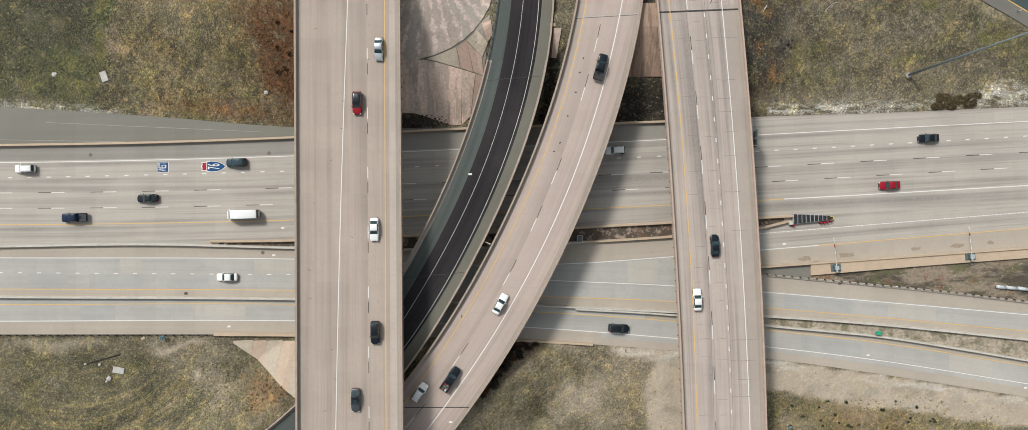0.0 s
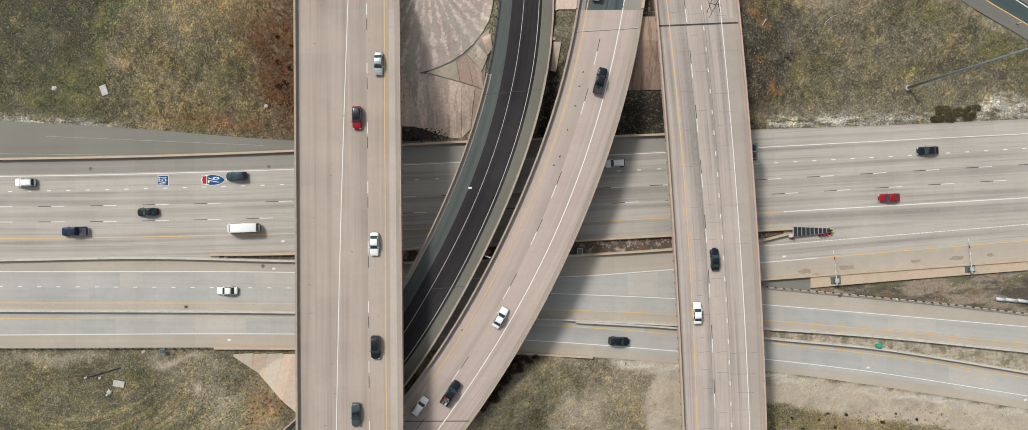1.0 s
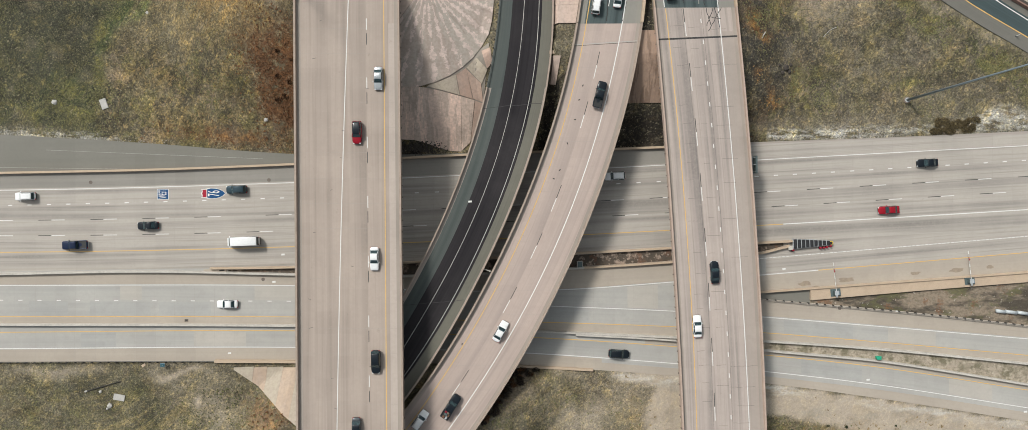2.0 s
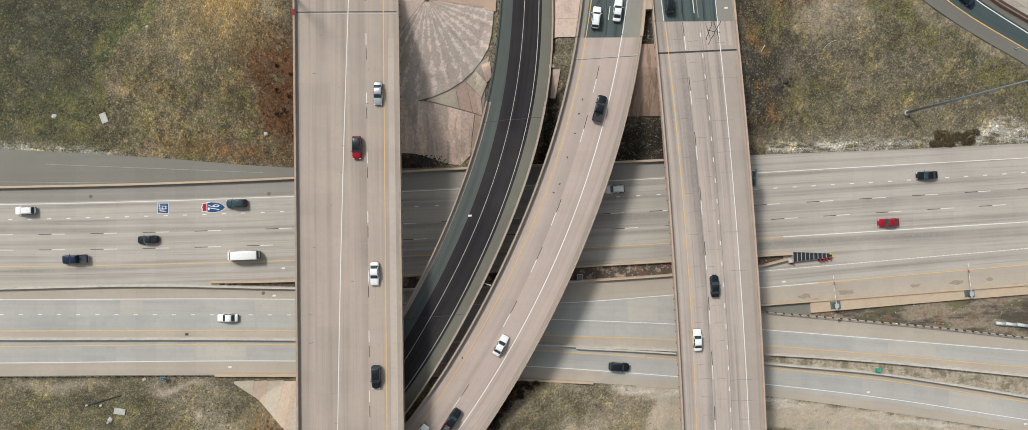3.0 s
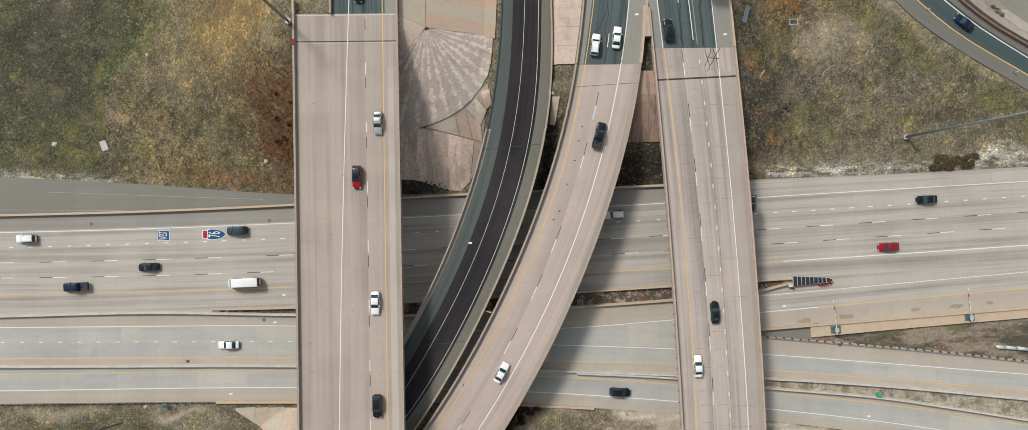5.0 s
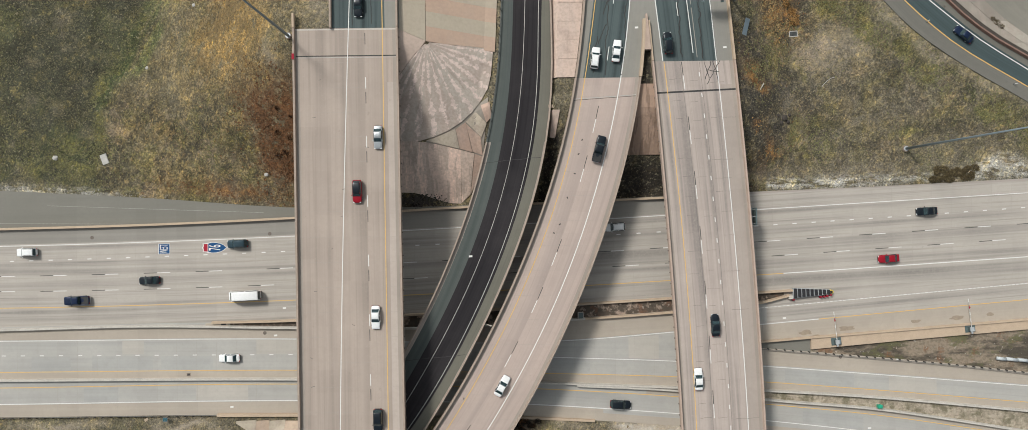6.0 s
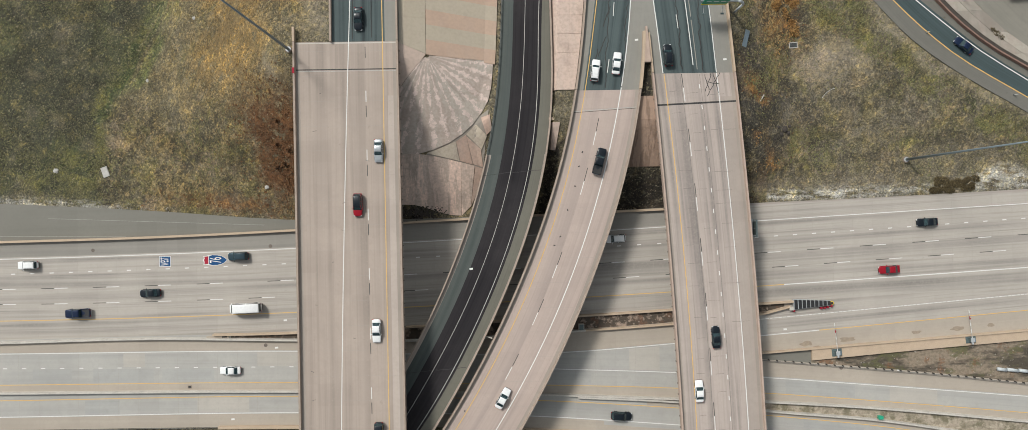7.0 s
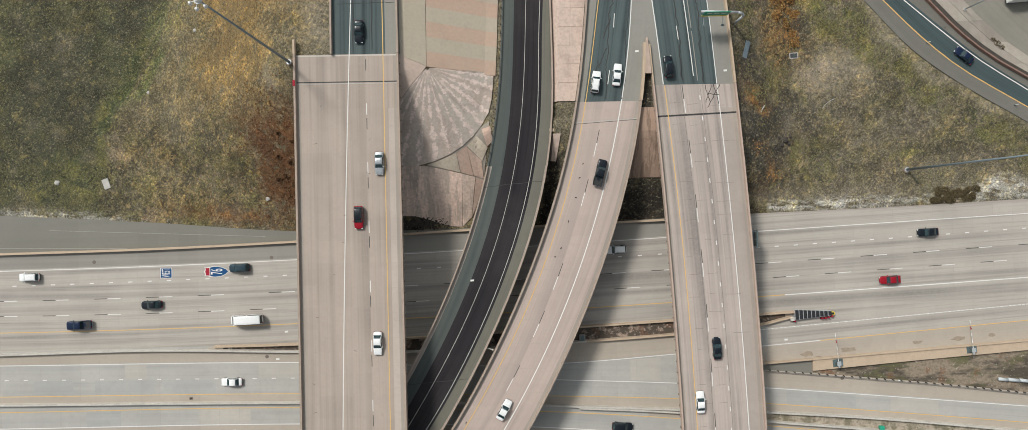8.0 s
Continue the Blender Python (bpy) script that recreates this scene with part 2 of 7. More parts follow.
def fan_material(cx, cy):
    """Grey-tan slope concrete with ragged pinkish runs spreading from the fan's apex."""
    m = Mat("washed_fan_concrete", 0.9).random_tone((0.47, 0.405, 0.345), (0.53, 0.455, 0.385))
    off = m.n.new("ShaderNodeVectorMath")
    off.operation = "SUBTRACT"
    off.inputs[1].default_value = (cx, cy, 0)
    m.l.new(m.geo.outputs["Position"], off.inputs[0])
    sep = m.n.new("ShaderNodeSeparateXYZ")
    m.l.new(off.outputs[0], sep.inputs[0])
    ang, dist, comb = m.n.new("ShaderNodeMath"), m.n.new("ShaderNodeVectorMath"), m.n.new("ShaderNodeCombineXYZ")
    ang.operation, dist.operation = "ARCTAN2", "LENGTH"
    m.l.new(sep.outputs["Y"], ang.inputs[0])
    m.l.new(sep.outputs["X"], ang.inputs[1])
    m.l.new(off.outputs[0], dist.inputs[0])
    m.l.new(ang.outputs[0], comb.inputs["X"])
    m.l.new(dist.outputs["Value"], comb.inputs["Y"])

    def radial(k, r, lo, hi):
        mp = m.n.new("ShaderNodeMapping")
        mp.inputs["Scale"].default_value = (k, r, 1)
        m.l.new(comb.outputs[0], mp.inputs["Vector"])
        t = m.n.new("ShaderNodeTexNoise")
        t.inputs["Scale"].default_value, t.inputs["Detail"].default_value, t.inputs["Roughness"].default_value = 1.0, 6.0, 0.66
        m.l.new(mp.outputs[0], t.inputs["Vector"])
        q = ramp_node(m.n, [(lo, grey(0)), (hi, grey(1))])
        m.l.new(t.outputs["Fac"], q.inputs["Fac"])
        return q.outputs["Color"]

    def calc(op, a, b=None):
        q = m.n.new("ShaderNodeMath")
        q.operation = op
        for k, v in enumerate((a, b)):
            if isinstance(v, (int, float)):
                q.inputs[k].default_value = v
            elif v is not None:
                m.l.new(v, q.inputs[k])
        return q.outputs[0]

    m.mix(radial(2.6, 0.05, 0.47, 0.56), (0.50, 0.395, 0.335), 0.7)
    turn = calc("FRACT", calc("ADD", calc("DIVIDE", ang.outputs[0], 0.185), 0.3))
    arc = calc("MULTIPLY", calc("SUBTRACT", 0.5, calc("ABSOLUTE", calc("SUBTRACT", turn, 0.5))), 0.185)
    gap = calc("MULTIPLY", arc, dist.outputs["Value"])
    ragged = calc("MULTIPLY", m.noise(0.55, 6, lo=0.36, hi=0.66, rough=0.74), 1.75)
    edge = ramp_node(m.n, [(0.49, grey(0)), (0.525, grey(1))])
    m.l.new(calc("ADD", calc("SUBTRACT", ragged, gap), 0.05), edge.inputs["Fac"])
    m.mix(edge.outputs["Color"], (0.75, 0.605, 0.535), 0.92)
    m.mix(radial(5.0, 0.25, 0.56, 0.66), (0.27, 0.215, 0.18), 0.5)
    m.mix(m.noise(0.22, 6, lo=0.50, hi=0.70, rough=0.65), (0.33, 0.25, 0.205), 0.5)
    f = m.noise(1.7, 4, lo=0.42, hi=0.62)
    m.mix(f, (0.28, 0.225, 0.19), 0.3)
    return m.bump(f, 0.3, 0.02).done()


M_FAN = fan_material(-18.3, 55.0)
M_STRIP = slope_mat("salmon_strip_concrete", (0.55, 0.42, 0.35), (0.58, 0.45, 0.375))
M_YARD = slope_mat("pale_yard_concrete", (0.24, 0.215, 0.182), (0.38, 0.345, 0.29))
M_SLOPE_TAN = slope_mat("tan_slope_concrete", (0.46, 0.393, 0.305), (0.53, 0.455, 0.355))
M_STRIPE_PINK = slope_mat("plain_pink_slope_concrete", (0.51, 0.36, 0.27), (0.53, 0.38, 0.285), 0.45)
M_STRIPE_PALE = slope_mat("pale_pink_slope_concrete", (0.56, 0.435, 0.36), (0.57, 0.445, 0.37), 0.6)
M_STRIPE_TAN = slope_mat("plain_grey_tan_slope_concrete", (0.47, 0.405, 0.31), (0.49, 0.42, 0.325), 0.45)
M_APRON_TAN = slope_mat("beige_apron_concrete", (0.44, 0.33, 0.245), (0.46, 0.35, 0.26))
M_APRON_PALE = slope_mat("pale_apron_concrete", (0.42, 0.362, 0.282), (0.44, 0.38, 0.297))


def stained_mat(name, a, b, stain):
    """Slope concrete with brown runs down the fall line."""
    m = Mat(name, 0.9).random_tone(a, b)
    m.mix(m.noise(0.55, 5, (1.0, 0.12, 0.2), lo=0.50, hi=0.54, rough=0.66), stain, 0.6)
    m.mix(m.noise(0.6, 5, (1.0, 0.14, 0.2), lo=0.54, hi=0.60, rough=0.68), tuple(min(1, v * 1.25) for v in b), 0.6)
    m.mix(m.noise(0.25, 6, lo=0.54, hi=0.70, rough=0.65), tuple(v * 0.7 for v in stain), 0.5)
    f = m.noise(1.8, 4, lo=0.4, hi=0.66)
    m.mix(f, (0.25, 0.19, 0.155), 0.35)
    return m.bump(f, 0.3, 0.02).done()


M_SLOPE_LOW = stained_mat("stained_slope_concrete", (0.55, 0.445, 0.37), (0.76, 0.565, 0.465), (0.38, 0.31, 0.26))
M_UNDER = stained_mat("dim_stained_slope_concrete", (0.31, 0.21, 0.152), (0.37, 0.255, 0.185), (0.135, 0.085, 0.058))


def ground_material():
    """Dry grassland: bare dirt, olive grass, straw and rusty weeds, each in its own patches."""
    m = Mat("dry_grassland", 0.95).base((0.205, 0.178, 0.130))
    m.mix(m.noise(0.05, 6, lo=0.46, hi=0.56, rough=0.68), (0.150, 0.138, 0.094), 0.8)
    m.mix(m.noise(0.10, 6, lo=0.53, hi=0.60, rough=0.68), (0.285, 0.236, 0.168), 0.7)
    m.mix(m.times(m.attr("dim"), m.noise(0.15, 6, lo=0.28, hi=0.48, rough=0.68)), (0.058, 0.060, 0.037), 0.93)
    m.mix(m.times(m.attr("dim"), m.noise(0.07, 5, lo=0.52, hi=0.62, rough=0.66)), (0.105, 0.112, 0.050), 0.6)
    m.mix(m.times(m.attr("dim"), m.noise(0.30, 5, lo=0.56, hi=0.63, rough=0.7)), (0.22, 0.185, 0.090), 0.75)
    m.mix(m.times(m.attr("meadow"), m.noise(0.2, 6, lo=0.30, hi=0.50, rough=0.68)), (0.170, 0.142, 0.086), 0.9)
    m.mix(m.times(m.attr("meadow"), m.noise(0.13, 6, lo=0.53, hi=0.60, rough=0.68)), (0.135, 0.120, 0.060), 0.8)
    m.mix(m.times(m.attr("meadow"), m.noise(0.5, 5, (1.0, 0.4, 1), lo=0.52, hi=0.60, rough=0.68, turn=28)), (0.29, 0.225, 0.125), 0.7)
    m.mix(m.times(m.attr("brown"), m.noise(0.13, 6, lo=0.34, hi=0.52, rough=0.68)), (0.150, 0.130, 0.097), 0.9)
    m.mix(m.times(m.attr("brown"), m.noise(0.16, 6, lo=0.54, hi=0.60, rough=0.7, dist=0.5)), (0.125, 0.112, 0.060), 0.8)
    swath = m.noise(0.9, 5, (1.0, 0.06, 1), lo=0.42, hi=0.58, rough=0.65, dist=0.3, turn=28)
    m.mix(m.times(m.attr("swath"), swath), (0.208, 0.206, 0.098), 0.85)
    m.mix(m.times(m.attr("swath"), m.noise(0.45, 4, (1.0, 0.04, 1), lo=0.49, hi=0.57, turn=28)), (0.082, 0.118, 0.038), 0.92)
    m.mix(m.times(m.attr("rim"), m.noise(0.5, 5, (1.0, 0.10, 1), lo=0.40, hi=0.54, rough=0.68, dist=0.5, turn=28)), (0.068, 0.092, 0.036), 0.92)
    m.mix(m.times(m.attr("mown"), m.rings(-102.0, -16.0, 0.55, 1.6, 0.49, 0.57)), (0.36, 0.285, 0.140), 0.9)
    m.mix(m.times(m.attr("mown"), m.rings(-102.0, -16.0, 0.9, 4.0, 0.53, 0.60)), (0.095, 0.092, 0.052), 0.6)
    m.mix(m.times(m.attr("graded"), m.rings(42.0, -92.0, 0.5, 3.0, 0.50, 0.60)), (0.150, 0.132, 0.088), 0.85)
    m.mix(m.times(m.attr("graded"), m.rings(42.0, -92.0, 0.9, 5.0, 0.54, 0.62)), (0.37, 0.30, 0.20), 0.75)
    m.mix(m.times(m.attr("green"), m.noise(0.16, 6, lo=0.48, hi=0.56, rough=0.7)), (0.200, 0.182, 0.062), 0.92)
    m.mix(m.times(m.attr("green"), m.noise(0.45, 5, lo=0.54, hi=0.61, rough=0.65)), (0.080, 0.090, 0.034), 0.8)
    straw = m.times(m.attr("straw"), m.noise(0.6, 6, (1.0, 0.25, 1), lo=0.38, hi=0.56, rough=0.68, dist=0.6, turn=38))
    m.mix(straw, (0.40, 0.255, 0.095), 0.95)
    m.mix(m.times(m.attr("burnt"), m.noise(0.22, 6, lo=0.32, hi=0.50, rough=0.7)), (0.060, 0.054, 0.047), 0.9)
    m.mix(m.times(m.attr("rust"), m.noise(0.30, 6, lo=0.36, hi=0.48, rough=0.72)), (0.152, 0.064, 0.024), 0.97)
    m.mix(m.times(m.attr("orange"), m.noise(0.4, 6, lo=0.45, hi=0.56, rough=0.7)), (0.33, 0.165, 0.055), 0.92)
    m.mix(m.times(m.attr("patchy"), m.noise(0.115, 6, lo=0.50, hi=0.55, rough=0.68, dist=0.6)), (0.088, 0.079, 0.058), 0.8)
    m.mix(m.times(m.attr("patchy"), m.noise(0.145, 6, lo=0.53, hi=0.57, rough=0.7, dist=0.6)), (0.180, 0.162, 0.060), 0.75)
    m.mix(m.times(m.attr("patchy"), m.noise(0.19, 6, lo=0.56, hi=0.60, rough=0.68, dist=0.6)), (0.30, 0.225, 0.162), 0.75)
    m.mix(m.times(m.attr("patchy"), m.noise(0.27, 6, lo=0.525, hi=0.555, rough=0.68, dist=0.5)), (0.054, 0.046, 0.031), 0.85)
    m.mix(m.times(m.attr("patchy"), m.noise(0.42, 6, (1.0, 0.8, 1), lo=0.555, hi=0.585, rough=0.68, dist=0.5)), (0.34, 0.262, 0.152), 0.7)
    # dark soil, and the shade painted into the gaps between bridges
    m.mix(m.times(m.attr("soil_and_shade"), m.noise(0.5, 5, lo=0.2, hi=0.45, rough=0.65)), (0.026, 0.021, 0.017), 0.96)
    m.mix(m.times(m.attr("bare"), m.noise(0.16, 6, lo=0.22, hi=0.46, rough=0.68)), (0.440, 0.368, 0.292), 0.93)
    m.mix(m.times(m.attr("bare"), m.noise(0.24, 6, (0.5, 1.3, 1), lo=0.54, hi=0.62, rough=0.68)), (0.37, 0.325, 0.265), 0.7)
    m.mix(m.times(m.attr("pale"), m.noise(0.5, 6, (0.5, 1.4, 1), lo=0.42, hi=0.54, rough=0.68)), (0.58, 0.56, 0.53), 0.95)
    less = ramp_node(m.n, [(0.0, grey(1)), (1.0, grey(0.22))])
    m.l.new(m.attr("tame"), less.inputs["Fac"])
    grassy = less.outputs["Color"]
    clumps = m.noise(0.95, 4, lo=0.40, hi=0.60, rough=0.65)
    m.mix(m.times(grassy, m.noise(0.35, 5, lo=0.42, hi=0.58, rough=0.68)), (0.72, 0.72, 0.69), 0.7, "MULTIPLY")
    m.mix(m.times(grassy, m.noise(0.17, 6, lo=0.50, hi=0.57, rough=0.7, dist=0.5)), (0.60, 0.59, 0.55), 0.75, "MULTIPLY")
    m.mix(m.times(grassy, m.noise(0.21, 6, (1.0, 0.7, 1), lo=0.54, hi=0.61, rough=0.7, dist=0.5, turn=28)), (1.55, 1.45, 1.20), 0.8, "MULTIPLY")
    m.mix(m.times(grassy, m.noise(0.55, 5, (1.0, 0.6, 1), lo=0.55, hi=0.60, rough=0.7, turn=40)), (1.5, 1.42, 1.15), 0.7, "MULTIPLY")
    m.mix(m.times(grassy, clumps), (0.66, 0.66, 0.62), 0.75, "MULTIPLY")
    m.mix(m.times(grassy, m.noise(2.6, 4, lo=0.48, hi=0.54, rough=0.72)), (0.42, 0.42, 0.39), 0.85, "MULTIPLY")
    m.mix(m.times(grassy, m.noise(2.0, 4, (1.0, 0.6, 1), lo=0.55, hi=0.59, rough=0.72, turn=28)), (1.95, 1.82, 1.48), 0.85, "MULTIPLY")
    m.mix(m.times(grassy, m.noise(1.7, 3, (1.0, 0.7, 1), lo=0.615, hi=0.645, rough=0.7, turn=60)), (0.27, 0.232, 0.148), 0.7)
    m.mix(m.times(grassy, m.noise(1.3, 2, lo=0.68, hi=0.72)), (0.05, 0.055, 0.03), 0.8)
    m.mix(m.noise(1.4, 3, lo=0.64, hi=0.70), (0.36, 0.30, 0.20), 0.45)
    return m.bump(clumps, 0.4, 0.15).done()


M_GROUND = ground_material()


def dirt_material():
    m = Mat("bare_median_dirt", 0.95).base((0.38, 0.32, 0.25))
    m.mix(m.noise(0.35, 4, lo=0.44, hi=0.60, rough=0.6), (0.15, 0.135, 0.085), 0.85)
    m.mix(m.noise(0.8, 3, lo=0.5, hi=0.66), (0.46, 0.40, 0.31), 0.7)
    b = m.noise(1.5, 2, lo=0.45, hi=0.66)
    m.mix(b, (0.15, 0.125, 0.08), 0.4)
    return m.bump(b, 0.7, 0.12).done()


M_DIRT = dirt_material()


def verge_material():
    m = Mat("weedy_dark_verge", 0.95).base((0.26, 0.205, 0.150))
    m.mix(m.noise(0.16, 5, (0.4, 1.2, 1), lo=0.46, hi=0.55, rough=0.68), (0.050, 0.040, 0.030), 0.92)
    m.mix(m.noise(0.22, 5, (0.5, 1, 1), lo=0.53, hi=0.60, rough=0.68), (0.115, 0.110, 0.048), 0.85)
    m.mix(m.noise(0.30, 5, lo=0.57, hi=0.63, rough=0.68), (0.19, 0.085, 0.038), 0.7)
    m.mix(m.noise(1.2, 2, lo=0.64, hi=0.70), (0.46, 0.42, 0.36), 0.6)
    b = m.noise(1.6, 2, lo=0.42, hi=0.66)
    m.mix(b, (0.09, 0.08, 0.06), 0.5)
    return m.bump(b, 0.5, 0.1).done()


M_VERGE = verge_material()


def median_material():
    m = Mat("dark_median_soil", 0.95).base((0.085, 0.066, 0.050))
    m.mix(m.noise(0.45, 5, lo=0.52, hi=0.60, rough=0.65), (0.36, 0.275, 0.215), 0.9)
    m.mix(m.noise(0.3, 5, lo=0.54, hi=0.62, rough=0.65), (0.17, 0.085, 0.05), 0.6)
    b = m.noise(1.5, 3, lo=0.45, hi=0.62)
    m.mix(b, (0.06, 0.05, 0.04), 0.5)
    return m.bump(b, 0.5, 0.1).done()


M_MEDIAN = median_material()
M_DARKWALL = plain("red_brown_wall", (0.25, 0.15, 0.115), 0.85, vary=0.3, scale=0.8)


# ---- building helpers ----
def finish(bm, name, material, smooth=False):
    bmesh.ops.recalc_face_normals(bm, faces=bm.faces)
    me = bpy.data.meshes.new(name)
    bm.to_mesh(me)
    bm.free()
    if material:
        me.materials.append(material)
    if smooth:
        me.polygons.foreach_set("use_smooth", [True] * len(me.polygons))
    return me


def part(name, bm, material, parent, label="", smooth=False):
    """Links a bmesh, or a mesh already made, as one mesh object under a thing or a part."""
    me = bm if isinstance(bm, bpy.types.Mesh) else finish(bm, name, material, smooth)
    ob = new(name, me)
    ob.parent = parent
    if label:
        ob["label"] = label
    return ob


def thing(name, label, category, group="", kind="", at=(0, 0, 0), rz=0.0, mesh=None):
    ob = new(name, mesh)
    ob.matrix_world = pose(*at, 0, 0, rz)
    return tagged(ob, label, category, group, kind)


def box(bm, c, s, bevel=0.0, taper=1.0):
    """A box by centre and size, in bm; taper narrows its top."""
    r = bmesh.ops.create_cube(bm, size=1)
    for v in r["verts"]:
        k = taper if v.co.z > 0 else 1.0
        v.co = Vector((c[0] + v.co.x * s[0] * k, c[1] + v.co.y * s[1] * k, c[2] + v.co.z * s[2]))
    if bevel:
        es = {e for v in r["verts"] for e in v.link_edges}
        bmesh.ops.bevel(bm, geom=list(es), offset=bevel, segments=2, affect="EDGES", profile=0.6)
    return bm


def boxed(c, s, bevel=0.0, taper=1.0):
    return box(bmesh.new(), c, s, bevel, taper)


def tube(bm, a, b, ra, rb, sides=10):
    a, b = Vector(a), Vector(b)
    q = (b - a).to_track_quat("Z", "Y").to_matrix()
    rings = []
    for p, r in ((a, ra), (b, rb)):
        rings.append([bm.verts.new(p + q @ Vector((r * math.cos(k * math.tau / sides), r * math.sin(k * math.tau / sides), 0))) for k in range(sides)])
    for k in range(sides):
        bm.faces.new((rings[0][k], rings[0][(k + 1) % sides], rings[1][(k + 1) % sides], rings[1][k]))
    bm.faces.new(rings[0][::-1])
    bm.faces.new(rings[1])
    return bm


def curve(*ctrl):
    """A smooth alignment through a few stations (s, offset), straight beyond its ends."""
    s = np.array([c[0] for c in ctrl], float)
    o = np.array([c[1] for c in ctrl], float)
    d = np.diff(o) / np.diff(s)
    m = np.r_[d[0], (d[:-1] + d[1:]) / 2, d[-1]]

    def f(x):
        x = np.asarray(x, float)
        i = np.clip(np.searchsorted(s, x) - 1, 0, len(s) - 2)
        h = s[i + 1] - s[i]
        t = np.clip((x - s[i]) / h, 0, 1)
        y = o[i] * (1 + 2 * t) * (1 - t) ** 2 + m[i] * h * t * (1 - t) ** 2 + o[i + 1] * t * t * (3 - 2 * t) + m[i + 1] * h * t * t * (t - 1)
        return y + m[0] * np.minimum(x - s[0], 0) + m[-1] * np.maximum(x - s[-1], 0)

    return f


def poly(lo, hi, *c):
    """A polynomial alignment, straight beyond lo and hi."""
    dc = np.polyder(c)

    def f(x):
        x = np.asarray(x, float)
        k = np.clip(x, lo, hi)
        return np.polyval(c, k) + np.polyval(dc, k) * (x - k)

    return f


def shifted(f, d):
    return lambda x: f(x) + d


def blend(f, g, k):
    return lambda x: f(x) * (1 - k) + g(x) * k


def sheet(fa, fb, s0, s1, step, z, axis, across=1, thick=0.0, guide=None):
    """A road surface between two alignments. axis "x": it runs east-west, "y": north-south. z: a number or a function of x, y. Its grain follows the guide."""
    guide = guide or fa
    bm = bmesh.new()
    uv = bm.loops.layers.uv.new("UVMap")
    n = max(1, int(round((s1 - s0) / step)))
    rows = []
    for i in range(n + 1):
        s = s0 + (s1 - s0) * i / n
        a, b, g = float(fa(s)), float(fb(s)), float(guide(s))
        row = []
        for j in range(across + 1):
            o = a + (b - a) * j / across
            x, y = (s, o) if axis == "x" else (o, s)
            row.append((bm.verts.new((x, y, z(x, y) if callable(z) else z)), s, o - g))
        rows.append(row)
    for i in range(n):
        for j in range(across):
            q = (rows[i][j], rows[i + 1][j], rows[i + 1][j + 1], rows[i][j + 1])
            f = bm.faces.new([v[0] for v in q])
            for lp, v in zip(f.loops, q):
                lp[uv].uv = (v[1], v[2])
    bmesh.ops.recalc_face_normals(bm, faces=bm.faces)
    if bm.faces and next(iter(bm.faces)).normal.z < 0:
        bmesh.ops.reverse_faces(bm, faces=bm.faces)
    if thick:
        skirt = bmesh.ops.extrude_edge_only(bm, edges=[e for e in bm.edges if e.is_boundary])
        for v in skirt["geom"]:
            if isinstance(v, bmesh.types.BMVert):
                v.co.z -= thick
    me = bpy.data.meshes.new("sheet")
    bm.to_mesh(me)
    bm.free()
    return me


def painted(me, material):
    me.materials.append(material)
    return me


def path_of(f, s0, s1, step, z, axis):
    n = max(1, int(round(abs(s1 - s0) / step)))
    out = []
    for i in range(n + 1):
        s = s0 + (s1 - s0) * i / n
        x, y = (s, float(f(s))) if axis == "x" else (float(f(s)), s)
        out.append(Vector((x, y, z(x, y) if callable(z) else z)))
    return out


def sweep(path, profile, bm=None):
    """A closed profile of (offset to the left, height) carried along a path, with capped ends."""
    bm = bm or bmesh.new()
    rings = []
    for i, p in enumerate(path):
        d = (path[min(i + 1, len(path) - 1)] - path[max(i - 1, 0)]).normalized()
        side = Vector((-d.y, d.x, 0)).normalized()
        rings.append([bm.verts.new(p + side * o + Vector((0, 0, h))) for o, h in profile])
    k = len(profile)
    for a, b in zip(rings, rings[1:]):
        for j in range(k):
            bm.faces.new((a[j], a[(j + 1) % k], b[(j + 1) % k], b[j]))
    bm.faces.new(rings[0])
    bm.faces.new(rings[-1][::-1])
    return bm


JERSEY = [(-0.30, 0), (0.30, 0), (0.27, 0.12), (0.21, 0.38), (0.19, 0.85), (-0.19, 0.85), (-0.21, 0.38), (-0.27, 0.12)]
WBEAM = [(0.0, 0.45), (0.07, 0.50), (0.02, 0.60), (0.07, 0.70), (0.0, 0.76), (-0.03, 0.70), (-0.03, 0.50)]


def wide(w, h):
    return [(-w / 2, 0), (w / 2, 0), (w / 2 - 0.04, h), (-w / 2 + 0.04, h)]


def along(path, gap, first=0.0):
    """Places and headings every gap metres on a path."""
    out, left = [], first
    for a, b in zip(path, path[1:]):
        seg = (b - a).length
        d = (b - a) / seg
        while left <= seg:
            out.append((a + d * left, math.degrees(math.atan2(d.y, d.x))))
            left += gap
        left -= seg
    return out


def line_paint(name, f, s0, s1, z, axis, w, material, parent):
    p = path_of(f, s0, s1, 3.0, z, axis)
    return part(name, sweep(p, [(-w / 2, 0.004), (w / 2, 0.004), (w / 2, 0.012), (-w / 2, 0.012)]), material, parent)


_dash = {}


def stations(at, gap, lo, hi):
    """Stations every gap metres through at, between lo and hi."""
    k0, k1 = math.ceil((lo - at) / gap), math.floor((hi - at) / gap)
    return [at + gap * k for k in range(k0, k1 + 1)]


